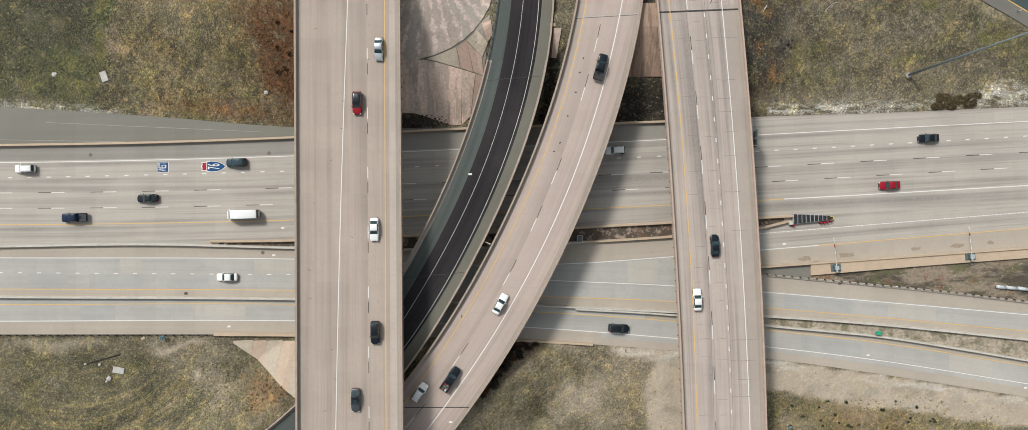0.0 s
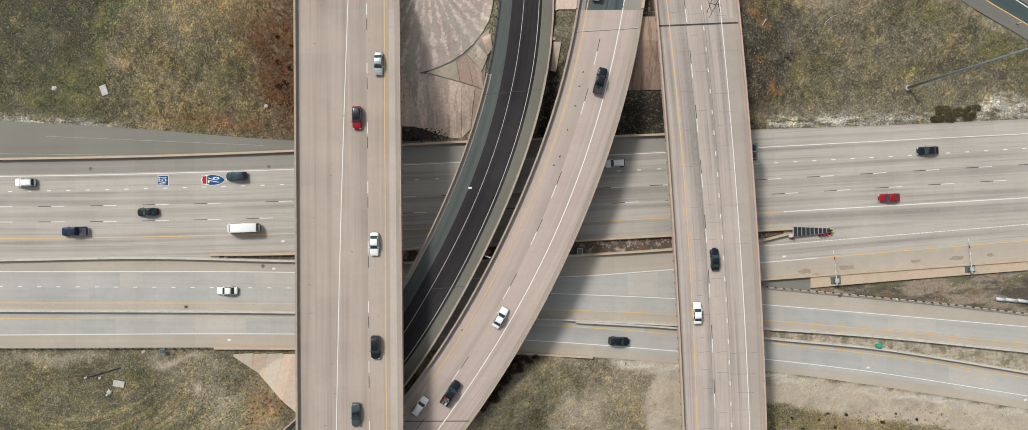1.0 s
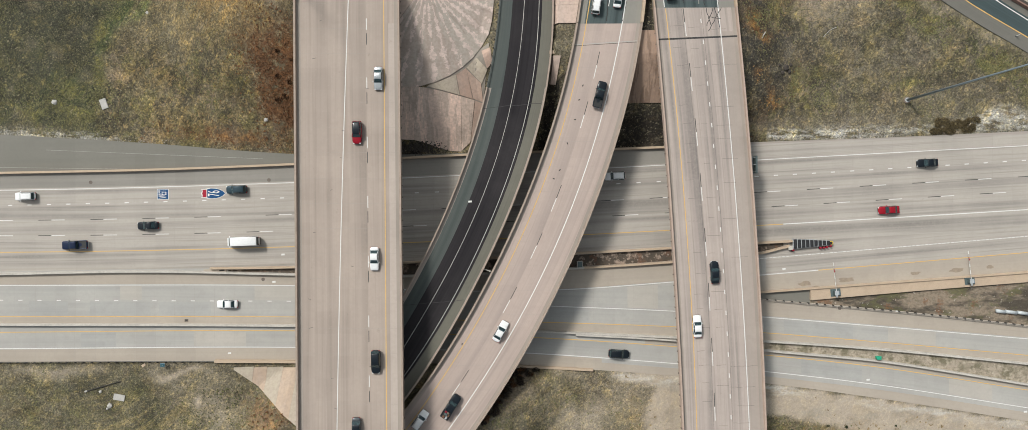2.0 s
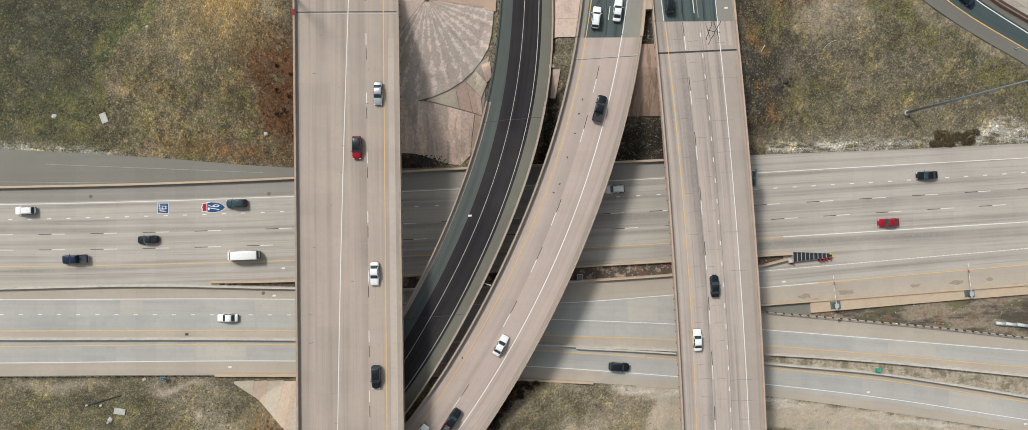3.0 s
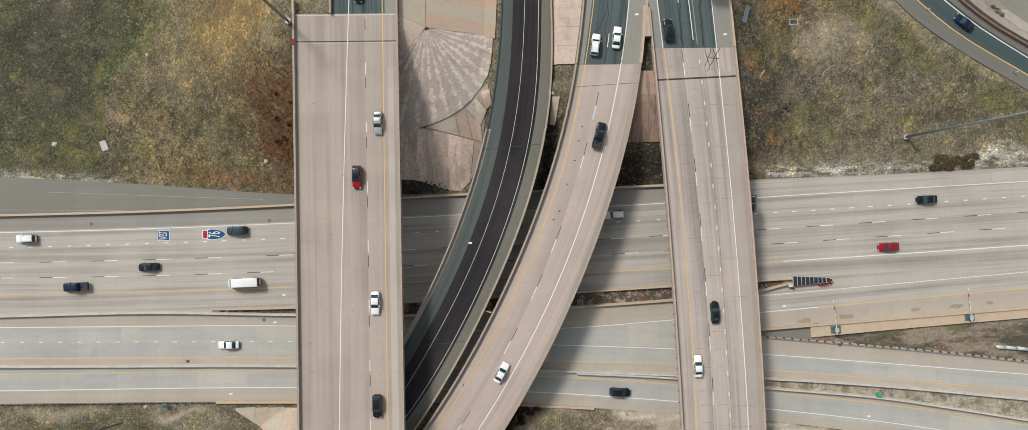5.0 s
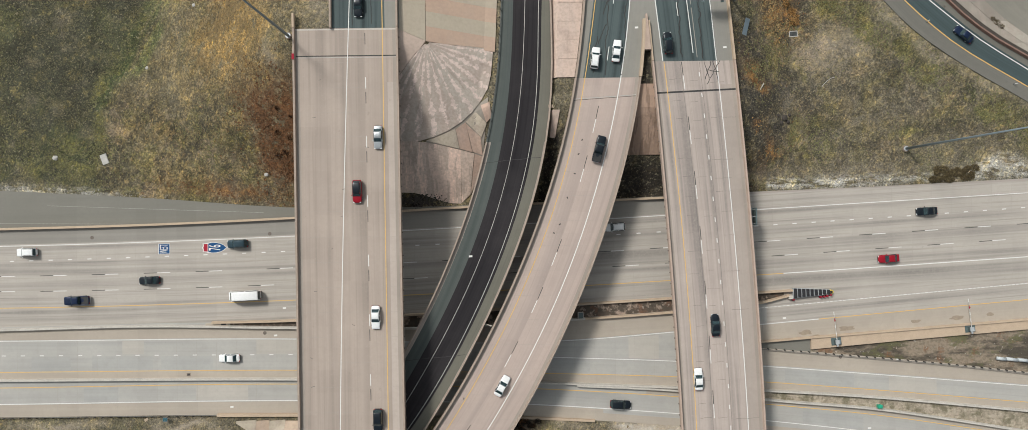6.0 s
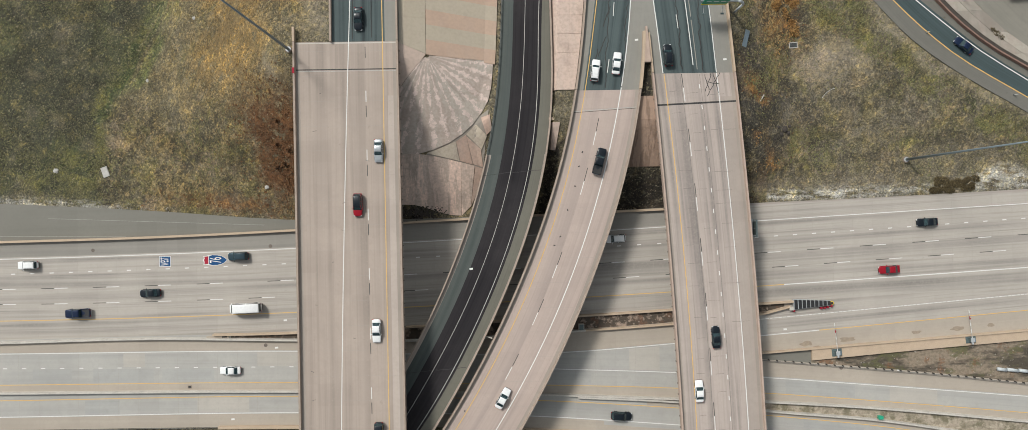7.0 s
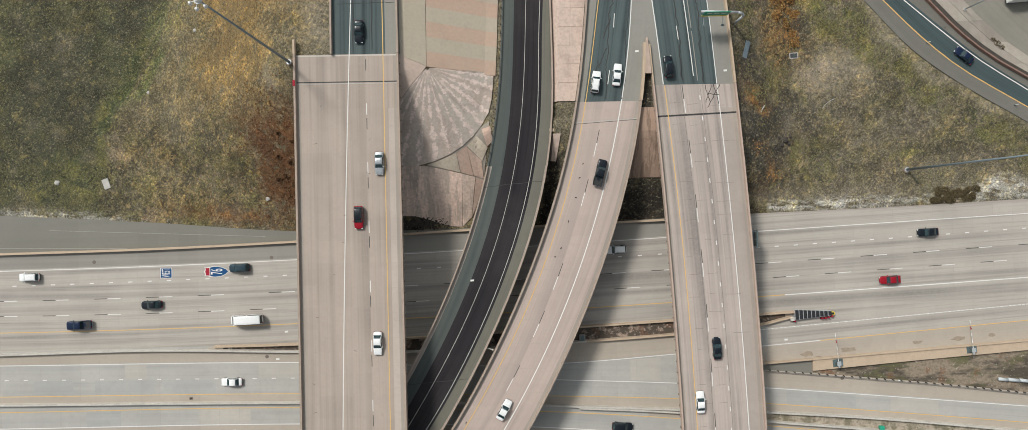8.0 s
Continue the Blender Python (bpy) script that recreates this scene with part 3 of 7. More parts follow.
def dashes(name, f, where, z, axis, length, material, parent, w=0.15):
    """One painted dash at each station of an alignment."""
    key = (name, length, w, material.name)
    if key not in _dash:
        _dash[key] = finish(boxed((0, 0, 0.009), (length, w, 0.008)), name, material)
    for s in where:
        a, b = path_of(f, s - 0.5, s + 0.5, 1.0, z, axis)
        ob = part(name, _dash[key], None, parent)
        ob.matrix_world = pose(*((a + b) / 2), 0, 0, math.degrees(math.atan2(b.y - a.y, b.x - a.x)))


# ---- alignments: the bridges run north, x as a function of y ----
def zL(x, y):
    return 16.3 - 0.015 * min(y, 66)


def zD(x, y):
    return 8.5 - 0.025 * min(max(y, -60), 80)


def zM(x, y):
    return 8.8


def zR(x, y):
    return 8.5


L_OUT_W = poly(-60, 60, -0.009034, -45.3)
L_WHITE = poly(-52, 76, 0.0001291, 0.02389, -36.02)
L_DASH = poly(-60, 60, -0.008361, -30.32)
L_YEL = poly(-60, 60, -0.006813, -26.76)
L_OUT_E = poly(-60, 60, -0.009569, -23.27)
M_OUT_W = poly(-45, 70, 3.924e-09, -3.826e-07, 4.809e-06, -0.002873, 0.4723, -1.91)
M_YEL = poly(-45, 70, 1.524e-09, -2.284e-08, -1.195e-06, -0.003326, 0.468, 0.9105)
M_WHITE_E = poly(-45, 70, -6.175e-10, 3.71e-08, 6.66e-06, -0.003323, 0.4434, 9.28)
M_OUT_E = poly(-45, 60, -1.309e-07, 3.76e-06, -0.002818, 0.431, 14.16)
M_DASH = poly(-48, 70, -5.693e-08, 8.517e-06, -0.003225, 0.45, 5.112)
D_OUT_W = poly(-47, 70, 4.816e-09, -5.114e-07, 1.46e-05, -0.003828, 0.4844, -18.24)
D_OUT_E = poly(-40, 62, 7.17e-09, -4.758e-07, -1.393e-05, -0.003195, 0.4639, -3.951)
D_WHITE_W = poly(-40, 70, 1.263e-09, 1.357e-07, -1.533e-05, -0.003962, 0.4826, -11.4)
D_WHITE_E = poly(-40, 66, 8.325e-09, -6.12e-07, -2.972e-06, -0.003485, 0.4624, -7.316)
R_OUT_W = poly(-55, 75, -0.000279, -0.06145, 34.32)
R_YEL = poly(-55, 75, -0.0004749, -0.06619, 37.76)
R_DASH = poly(-55, 75, -0.0004621, -0.06862, 41.7)
R_DOTS = poly(-55, 75, -0.0004236, -0.06787, 45.16)
R_WHITE_E = poly(-55, 75, -0.0003488, -0.06686, 48.98)
R_OUT_E = poly(-55, 75, -0.0003722, -0.06153, 52.79)

# ---- alignments: the motorway below runs east, y as a function of x ----
NORTH_EDGE = curve((-118.6, 25.0), (-84.6, 22.9), (-50.6, 20.3), (-12.8, 20.3), (32.5, 21.8), (56.6, 22.7), (85.3, 23.6), (118.2, 25.0))
NORTH_RAIL = curve((-118.6, 16.1), (-84.6, 16.7), (-50.6, 17.9), (-12.8, 19.85), (34.0, 21.5))
MEDIAN_N = curve((-118.6, -6.6), (-84.6, -6.1), (-50.6, -5.8), (15.1, -2.8), (64.2, -0.2))
MEDIAN_S = curve((-118.6, -7.2), (-84.6, -6.7), (-50.6, -7.5), (-18.9, -7.9), (13.6, -6.3), (36.6, -4.9), (55.9, -3.1), (63.4, -1.3))
SOUTH_RAIL = curve((-118.6, -18.8), (-50.6, -19.3), (5.3, -20.8), (37.8, -22.3), (57.4, -23.2), (83.8, -25.1), (118.2, -28.6))
RAMP_RAIL = curve((11.3, -21.4), (37.8, -23.0), (57.4, -25.3), (83.8, -27.85), (100.4, -30.4), (118.2, -33.4))
SOUTH_EDGE = curve((-118.6, -27.4), (-50.6, -27.5), (-3.8, -28.6), (18.1, -29.7), (38.5, -31.3), (57.4, -32.9), (83.8, -36.5), (118.2, -41.9))
WALL_N = curve((47.6, -12.6), (67.9, -11.1), (118.2, -7.5))
WALL_S = curve((67.9, -13.8), (92.8, -11.7), (118.2, -9.75))
GUARD = curve((52.1, -13.2), (77.8, -15.6), (98.9, -17.7), (118.2, -20.0))
A_WHITE = poly(-119, 119, -4.151e-07, 7.937e-05, 0.04593, 15.78)
A_DOTS = poly(-119, 119, -9.033e-08, 9.434e-05, 0.04213, 12.13)
A_D1 = poly(-119, 119, -3.314e-07, 0.0001099, 0.04433, 8.311)
A_D2 = poly(-119, 119, -4.817e-07, 0.0001269, 0.04699, 4.628)
A_YEL = poly(-119, 119, -3.064e-07, 0.0001165, 0.04252, 0.7334)
B_WHITE = curve((-118.6, -9.8), (-50.6, -10.1), (-10, -11.5), (12.8, -11.15), (37, -9.5), (50, -8.6))
B_DOTS = poly(-119, 20, -0.006868, -14.02)
B_YEL = curve((-118.6, -17.0), (-50.6, -17.3), (6.0, -18.7), (37.6, -19.9), (57.5, -21.3), (83.8, -23.5), (118.2, -26.7))
C_YEL = curve((-118.6, -20.6), (-50.6, -20.5), (4.0, -22.2), (37.8, -24.5), (57.4, -26.4), (83.8, -29.3), (118.2, -34.7))
C_WHITE = curve((-118.6, -24.4), (-50.6, -24.3), (1.0, -25.7), (37.8, -28.4), (57.4, -30.2), (83.8, -33.4), (118.2, -38.8))
R1_WHITE = curve((44.0, -5.2), (56.6, -4.2), (118.2, 0.75))
R1_YEL = curve((44.0, -9.0), (56.6, -8.0), (118.2, -3.0))
R2_WHITE = curve((8.4, -15.0), (37.5, -16.3), (56.9, -17.65), (83.8, -19.9), (118.2, -22.9))
E_LEFT = curve((43.2, 116.6), (51.0, 103.4), (59.0, 92.2), (71.2, 80.6))
E_YEL = curve((45.9, 117.8), (55.2, 102.5), (62.2, 93.9), (71.1, 84.9))
E_WHITE = curve((49.8, 117.9), (56.9, 106.9), (63.7, 98.3), (71.0, 89.7))
E_WALL = curve((52.4, 117.9), (57.3, 109.7), (62.8, 102.6), (70.9, 94.7))


# ---- ground: one sheet with the embankments ----
def smooth01(v):
    v = np.clip(v, 0, 1)
    return v * v * (3 - 2 * v)


def ground_height(x, y):
    x, y = np.asarray(x, float), np.asarray(y, float)
    dx = np.maximum(np.maximum(-47.5 - x, x + 23.4), 0)
    high = 14.85 - 0.43 * np.hypot(dx, np.maximum(54.5 - y, 0))
    wd, ed, wm = D_OUT_W(y), D_OUT_E(y), M_OUT_W(y)
    top = np.where(x < ed + 0.5, 8.5 - 0.025 * np.clip(y, -60, 80) - 0.3, 8.3)
    dx = np.maximum(np.maximum(wd - 1.2 - x, x - 50.0 + 0.06 * y), 0)
    ramps = top - 0.43 * np.hypot(dx, np.maximum(42.0 - y, 0))
    sw = np.where(x < ed + 0.8, 8.9, 7.9) - 0.43 * np.hypot(np.maximum(np.maximum(wd - x, x - M_OUT_E(y)), 0), np.maximum(y + 41.0, 0))
    se = 7.9 - 0.55 * np.hypot(np.maximum(np.maximum(M_OUT_W(y) - x, x - M_OUT_E(y)), 0) * 0.8, np.maximum(y + 39.5, 0))
    lands = 8.2 - 0.43 * np.hypot(np.maximum(np.maximum(R_OUT_W(y) - x, x - R_OUT_E(y)), 0), np.maximum(y + 92.0, 0))
    landl = 17.2 - 0.43 * np.hypot(np.maximum(np.maximum(L_OUT_W(y) - x, x - L_OUT_E(y)), 0), np.maximum(y + 112.0, 0))
    far_road = 1.4 * smooth01((y - 30) / 15) * smooth01((x - 50) / 25)
    z = np.maximum.reduce([high, ramps, sw, se, lands, landl, far_road, 0 * x])
    n, s = y - NORTH_EDGE(x), SOUTH_EDGE(x) - y
    out = np.maximum(n, s)
    z = np.minimum(z, np.where((y < 0) & (x > -35) & (x < 40), 0.72, 0.52) * np.maximum(out, 0) + 0.05)
    flat = smooth01((330 - np.hypot(x, y)) / 80)
    return np.where(out < 0.0, -0.14, z) * flat - 0.02


def gz(x, y):
    return float(ground_height(x, y))


def spot(x, y, cx, cy, rx, ry):
    return np.exp(-(((x - cx) / rx) ** 2 + ((y - cy) / ry) ** 2))


def soil_masks(x, y):
    """How much of each kind of ground cover, or painted gap shade, a place has, 0 to 1."""
    field = lambda k, o: np.array([noise.noise(Vector((a * k, b * k, o))) for a, b in zip(x.ravel(), y.ravel())]).reshape(x.shape)
    big, wob, wob2 = field(0.035, 8.0), field(0.13, 2.0), field(0.11, 5.0)
    dn, d = y - NORTH_EDGE(x), SOUTH_EDGE(x) - y
    true_x = x
    x, y = x + 4.5 * wob, y + 4.5 * wob2
    west, north = smooth01((-40 - x) / 10), smooth01((y - 15) / 5)
    east = smooth01((x - 45) / 8)
    south = 1 - north
    true_y = y - 4.5 * wob2
    seam = true_x + 91.6 - 0.54 * (np.maximum(true_y, 43.5) - 51.8) + 1.6 * wob + 1.5 * big
    open_west = west * north
    meadow = open_west * smooth01(0.3 + seam / 3)
    dim = open_west * smooth01(0.5 - seam / 2.5) * (1 - 0.6 * smooth01((28.5 - y) / 3))
    dim = dim + 0.55 * spot(x, y, -66, 41, 8, 5) + 0.5 * spot(x, y, -60, 33, 9, 5) + 0.7 * south * west * np.clip(0.7 + 2 * big, 0.2, 1) * (1 - 0.8 * spot(x, y, -57, -40, 8, 6))
    swath = 1.1 * open_west * spot(seam, 0, 2.6, 0, 3.4, 1) * smooth01((y - 49) / 4) + 0.4 * open_west * spot(x, y, -78, 40.5, 10, 2.5)
    green = 1.2 * spot(x, y, -106, 31.5, 10, 4) + 1.5 * spot(seam, y, -0.8, 50, 1.6, 13) * open_west + 0.5 * spot(x, y, -97, 32, 5, 5) + 0.35 * open_west * smooth01(-seam / 5) * np.clip(2.5 * big, 0, 1)
    green = green + 0.5 * spot(x, y, -70, 36, 8, 5) + 1.4 * spot(x, y, 57, 50.5, 3.6, 6) + 0.9 * spot(x, y, 52, 65, 3, 7) + 0.7 * spot(x, y, 68, 35.5, 5, 3) + 0.7 * spot(x, y, 92, 36, 5, 3)
    green = green + north * east * spot(x - E_LEFT(y) + 10.0, 0, 0, 0, 6.0, 1) * 1.3 + 0.35 * north * east * np.clip(2.2 * wob2, 0, 1)
    green = green + south * np.where(true_x > 45, 0.8, 0.28) * smooth01((d - 5) / 2) + 0.8 * spot(x, y, 7, -33, 7, 3) + 0.8 * spot(x, y, -4, -37, 3, 4) + 0.3 * spot(x, y, -112, -29, 8, 2)
    straw = 1.6 * spot(x, y, -60, 61, 7, 9) + 1.0 * spot(x, y, -57, 73, 12, 6) + 0.55 * spot(x, y, -67, 53, 8, 8) + 0.5 * spot(x, y, -76, 39, 9, 3) + 0.3 * spot(x, y, -72, 29, 12, 3)
    straw = straw + 0.4 * spot(x, y, 28, -41, 3, 8) + 1.3 * spot(x, y, 59.5, 66, 2, 9) + 0.7 * spot(x, y, 84, -46, 22, 4) * south
    rust = (2.4 * spot(x, y, -50.5, 34, 5.5, 11) + 0.5 * spot(x, y, -58, 42, 6, 8)) * np.clip(0.85 + 1.6 * wob2, 0.25, 1.2) + 0.7 * spot(dn, x, 3.2, -66, 2.0, 11) * north + 0.3 * spot(x, y, 62, 64, 4, 8) + 1.2 * spot(x, y, -1, -31, 6, 4) + 0.5 * spot(x, y, 78, -46, 6, 3)
    rust = rust + 0.9 * spot(x, y, -56.5, -39.5, 6, 4) + 0.35 * north * east * np.clip(2.2 * wob, 0, 1) * smooth01((75 - x) / 15)
    orange = (1.5 * spot(x, y, 55.5, 47, 2.5, 3) + 1.3 * spot(x, y, 54.5, 36, 3.5, 3) + 1.5 * spot(x, y, 58, 32, 4, 2.2)) * np.clip(0.5 + 3 * wob, 0, 1) + 1.3 * spot(x, y, 62, 65, 4, 8) + 0.8 * spot(x, y, -57, -39, 5, 4) + 0.75 * spot(dn, x, 3.0, -66, 1.6, 12) * north
    burnt = 1.6 * spot(x, y, 53, 45, 4, 10) + 1.4 * spot(x, y, 57, 38, 6, 8) + 0.7 * spot(x, y, 66, 45, 7, 5) + 0.8 * spot(x, y, 53, 56, 3, 7) + 0.25 * spot(x, y, -51, 32, 5, 10) + 0.5 * spot(x, y, -48, 28, 4, 6) + 0.9 * spot(x, y, -1, -31, 6, 4) + 0.35 * north * east * np.clip(0.4 - 1.8 * big, 0, 1) * smooth01((74 - x) / 14)
    bare_east = 0.09 * spot(x, y, 77, 38, 12, 9) + 0.10 * spot(x, y, 106, 33, 12, 5) + 0.05 * spot(x, y, 76, 29, 10, 4)
    brown = north * east * np.clip(0.75 + 1.2 * big, 0.3, 1) * (1 - 0.6 * spot(x, y, 55, 44, 8, 14))
    bare = 0.2 * spot(dn, 0, 3.6, 0, 1.8, 1) * np.where(true_x > 50, 1, 0) * north + 0.4 * spot(x, y, 71, 54, 6, 4) + 0.35 * spot(x, y, 76, 57, 4, 3) + 0.3 * spot(x, y, 62.5, 41, 2, 5) + 0.35 * spot(x, y, -52, 53, 2, 3) + 0.8 * spot(x, y, -77, -29.8, 6, 1.0) + 0.6 * spot(x, y, -106, -30.5, 10, 1.2) + 0.4 * spot(x, y, -70, -38, 7, 6) + 0.8 * spot(x, y, -73.5, -37.5, 0.9, 2)
    bare = bare + 0.22 * south * np.where(true_x > -20, 1.0, 0.35) * np.clip(0.9 + 2.0 * wob, 0.2, 1.6)
    lean = 27.0 + 0.10 * (-33 - true_y) + 6.0 * wob + 3.0 * wob2
    bare = bare + np.where((true_x > 10) & (true_x < 50), 1.0, 0.0) * south * smooth01((true_x - lean) / 4.0) + 0.35 * spot(x, y, 20, -41, 6, 8)
    bare = bare + np.where(true_x > 52, 1.3, np.where(true_x > 14, 0.9 * smooth01((true_x - 18) / 8), 0.1)) * south * smooth01(d / 0.5) * smooth01((np.where(true_x > 52, 7.4, 2.5) + 1.8 * big + 1.2 * wob - d) / 1.3)
    bare = bare + 0.8 * spot(x, y, 115, 68, 14, 12) + 0.4 * spot(x, y, -42, 64, 4, 7) + 0.35 * north * east * spot(true_x - E_LEFT(y) + 1.6, 0, 0, 0, 2.0, 1)
    bare = bare + bare_east * north
    green = green * (1 - 0.9 * np.clip(bare - 0.25, 0, 1))
    pale = np.where(true_x > 58, 1.6, 0.0) * spot(dn, 0, 1.4, 0, 1.0, 1) * (0.8 + big) * north * (1 - spot(true_x, 0, 101, 0, 5, 1)) + np.where(true_x < -65, 0.9, 0.0) * spot(dn, 0, 0.5, 0, 0.9, 1) * smooth01((-85 - x) / 15) + 1.8 * spot(x, y, 114, 27.6, 8, 2.0)
    pale = pale + np.where(true_x > 52, 0.8, np.where(true_x > 18, 0.6, 0.0)) * south * spot(d, 0, 1.2, 0, 0.9, 1) * np.clip(0.6 + 2 * wob, 0, 1)
    soil_and_shade = np.where((true_x > 18) & (true_x < 42), 1.5, 0.0) * spot(dn, 0, 3, 0, 6, 1) + 1.2 * spot(x, y, -22, 21.5, 6, 1.6) + 1.3 * spot(x, y, 0.5, -30, 5, 3.0) + 1.1 * spot(true_x - M_OUT_E(true_y), true_y, 1.0, -36, 2.2, 5)
    # gaps between the bridges: their deep shade is put into the ground colour
    soil_and_shade = soil_and_shade + np.where((true_x > D_OUT_E(y)) & (true_x < M_OUT_W(y)) & (y > 15) & (y < 36), 1.0, 0.0)
    soil_and_shade = soil_and_shade + np.where((true_x > M_OUT_E(y)) & (true_x < R_OUT_W(y)) & (y > 40) & (y < 62), 0.9, 0.0)
    mown = south * (1.3 * spot(x, y, -86, -44, 15, 7) + 0.4 * spot(x, y, -105, -44, 14, 8))
    graded = south * spot(x, y, 13, -41, 14, 10) * (1 - np.clip(bare - 0.3, 0, 1))
    patchy = north * (0.8 * east * (1 - 0.55 * smooth01((x - 66) / 10)) + 0.75 * meadow * smooth01((-46 - x) / 6) * smooth01((50 - y) / 8)) + 0.3 * south * (1 - np.clip(bare, 0, 1))
    patchy = patchy * (1 - 0.75 * np.clip(burnt, 0, 1) * east)
    green = green * (1 - 0.6 * np.clip(burnt, 0, 1) * east * smooth01((50 - y) / 3))
    patchy = patchy * (1 - 0.8 * np.clip(rust, 0, 1) * open_west)
    tame = bare + 0.75 * np.clip(rust, 0, 1)
    rim = open_west * (1.3 * spot(seam, 0, 0.3, 0, 1.8, 1) * smooth01((y - 42) / 4) + 1.1 * spot(x, y, -101, 33.5, 7, 3.5))
    every = (("tame", tame), ("rim", rim), ("patchy", patchy), ("meadow", meadow), ("brown", brown), ("mown", mown), ("graded", graded), ("green", green), ("straw", straw), ("rust", rust), ("bare", bare), ("pale", pale), ("soil_and_shade", soil_and_shade), ("dim", dim), ("swath", swath), ("orange", orange), ("burnt", burnt))
    return {k: np.clip(v, 0, 1) for k, v in every}


def build_ground():
    fine_x, fine_y = np.arange(-150, 151, 1.0), np.arange(-80, 111, 1.0)
    far = np.array([6, 16, 35, 70, 130, 230, 450, 900, 1900])
    xs = np.r_[-150 - far[::-1], fine_x, 150 + far]
    ys = np.r_[-80 - far[::-1], fine_y, 110 + far]
    gx, gy = np.meshgrid(xs, ys)
    z = ground_height(gx, gy)
    wild = np.maximum(gy - NORTH_EDGE(gx), SOUTH_EDGE(gx) - gy)
    rough = np.array([noise.fractal(Vector((a * 0.22, b * 0.22, 3.1)), 0.9, 2.1, 4) for a, b in zip(gx.ravel(), gy.ravel())]).reshape(gx.shape)
    paved = ((gx > -27) & (gx < 50) & (gy > 15)) | ((gx > -67) & (gx < -42) & (gy < -25) & (gy > -42))
    z = z + 0.2 * rough * smooth01(wild / 4) * np.where(paved, 0, 1) - np.where(paved & (wild > 0.8), 0.22, 0)
    verts = np.stack([gx, gy, z], -1).reshape(-1, 3)
    w = len(xs)
    i = np.arange((len(ys) - 1) * w).reshape(-1, w)[:, :-1].ravel()
    me = bpy.data.meshes.new("ground")
    me.from_pydata(verts.tolist(), [], np.stack([i, i + 1, i + w + 1, i + w], -1).tolist())
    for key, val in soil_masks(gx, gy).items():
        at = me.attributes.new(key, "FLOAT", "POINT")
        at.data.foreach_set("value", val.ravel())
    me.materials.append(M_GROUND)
    me.polygons.foreach_set("use_smooth", [True] * len(me.polygons))
    tagged(new("ground", me), "dry grassland with olive, straw and rust-brown patches", "ground", kind="structure")


build_ground()

# ---- the motorway below ----
W0, E0 = -240, 240
road = thing("road", "worn concrete motorway with streaked lanes and markings", "road", kind="structure")
part("carriageway", painted(sheet(MEDIAN_N, NORTH_RAIL, W0, 240, 6, 0.0, "x", 4, 0.0, A_D1), M_ROAD), None, road)
part("shoulder", painted(sheet(NORTH_RAIL, NORTH_EDGE, W0, 54, 6, -0.004, "x", 1), M_BENCH), None, road, "dull grey concrete bench beside the motorway")
part("shoulder", painted(sheet(NORTH_RAIL, NORTH_EDGE, 54, 240, 6, -0.004, "x", 1), M_SHOULDER), None, road)
south = thing("road", "pale grey concrete collector lanes and exit ramps", "road", kind="structure")
part("carriageway", painted(sheet(SOUTH_RAIL, MEDIAN_N, W0, 240, 6, -0.008, "x", 4, 0.0, B_YEL), M_ROAD_S), None, south)
ramp_road = thing("road", "grey concrete entry ramp lane beside the grass", "road", kind="structure")
part("carriageway", painted(sheet(SOUTH_EDGE, SOUTH_RAIL, W0, 240, 6, -0.012, "x", 3, 0.0, C_YEL), M_ROAD_S), None, ramp_road)

part("shoulder", painted(sheet(shifted(A_WHITE, 0.35), NORTH_RAIL, W0, 52, 6, 0.004, "x", 1), M_A_SH), None, road, "grimy motorway shoulder")
part("gore", painted(sheet(shifted(R1_YEL, -0.2), MEDIAN_N, 58, 240, 6, -0.003, "x", 2), M_ROAD), None, south, "tan concrete gore between motorway and exit")
part("gutter_pavement", painted(sheet(shifted(GUARD, 0.2), shifted(WALL_N, -0.2), 50, 68, 4, 0.002, "x", 1), M_BENCH), None, south, "dark grey pavement by the exit wall")
for fa, fb, a, b, par in (
    (SOUTH_RAIL, shifted(B_YEL, -0.2), W0, E0, south), (MEDIAN_S, shifted(B_WHITE, 0.2), W0, 46, south), (shifted(R1_YEL, -0.2), WALL_N, 52, E0, south),
    (shifted(R2_WHITE, 0.3), shifted(GUARD, 0.35), 53, E0, south), (SOUTH_EDGE, shifted(C_WHITE, -1.1), 20, E0, ramp_road), (SOUTH_EDGE, shifted(C_WHITE, -0.2), W0, 20, ramp_road), (RAMP_RAIL, shifted(C_YEL, 0.2), 30, E0, ramp_road),
):
    part("shoulder", painted(sheet(fa, fb, a, b, 6, -0.003, "x", 1), M_TANSH), None, par, "dusty tan shoulder")
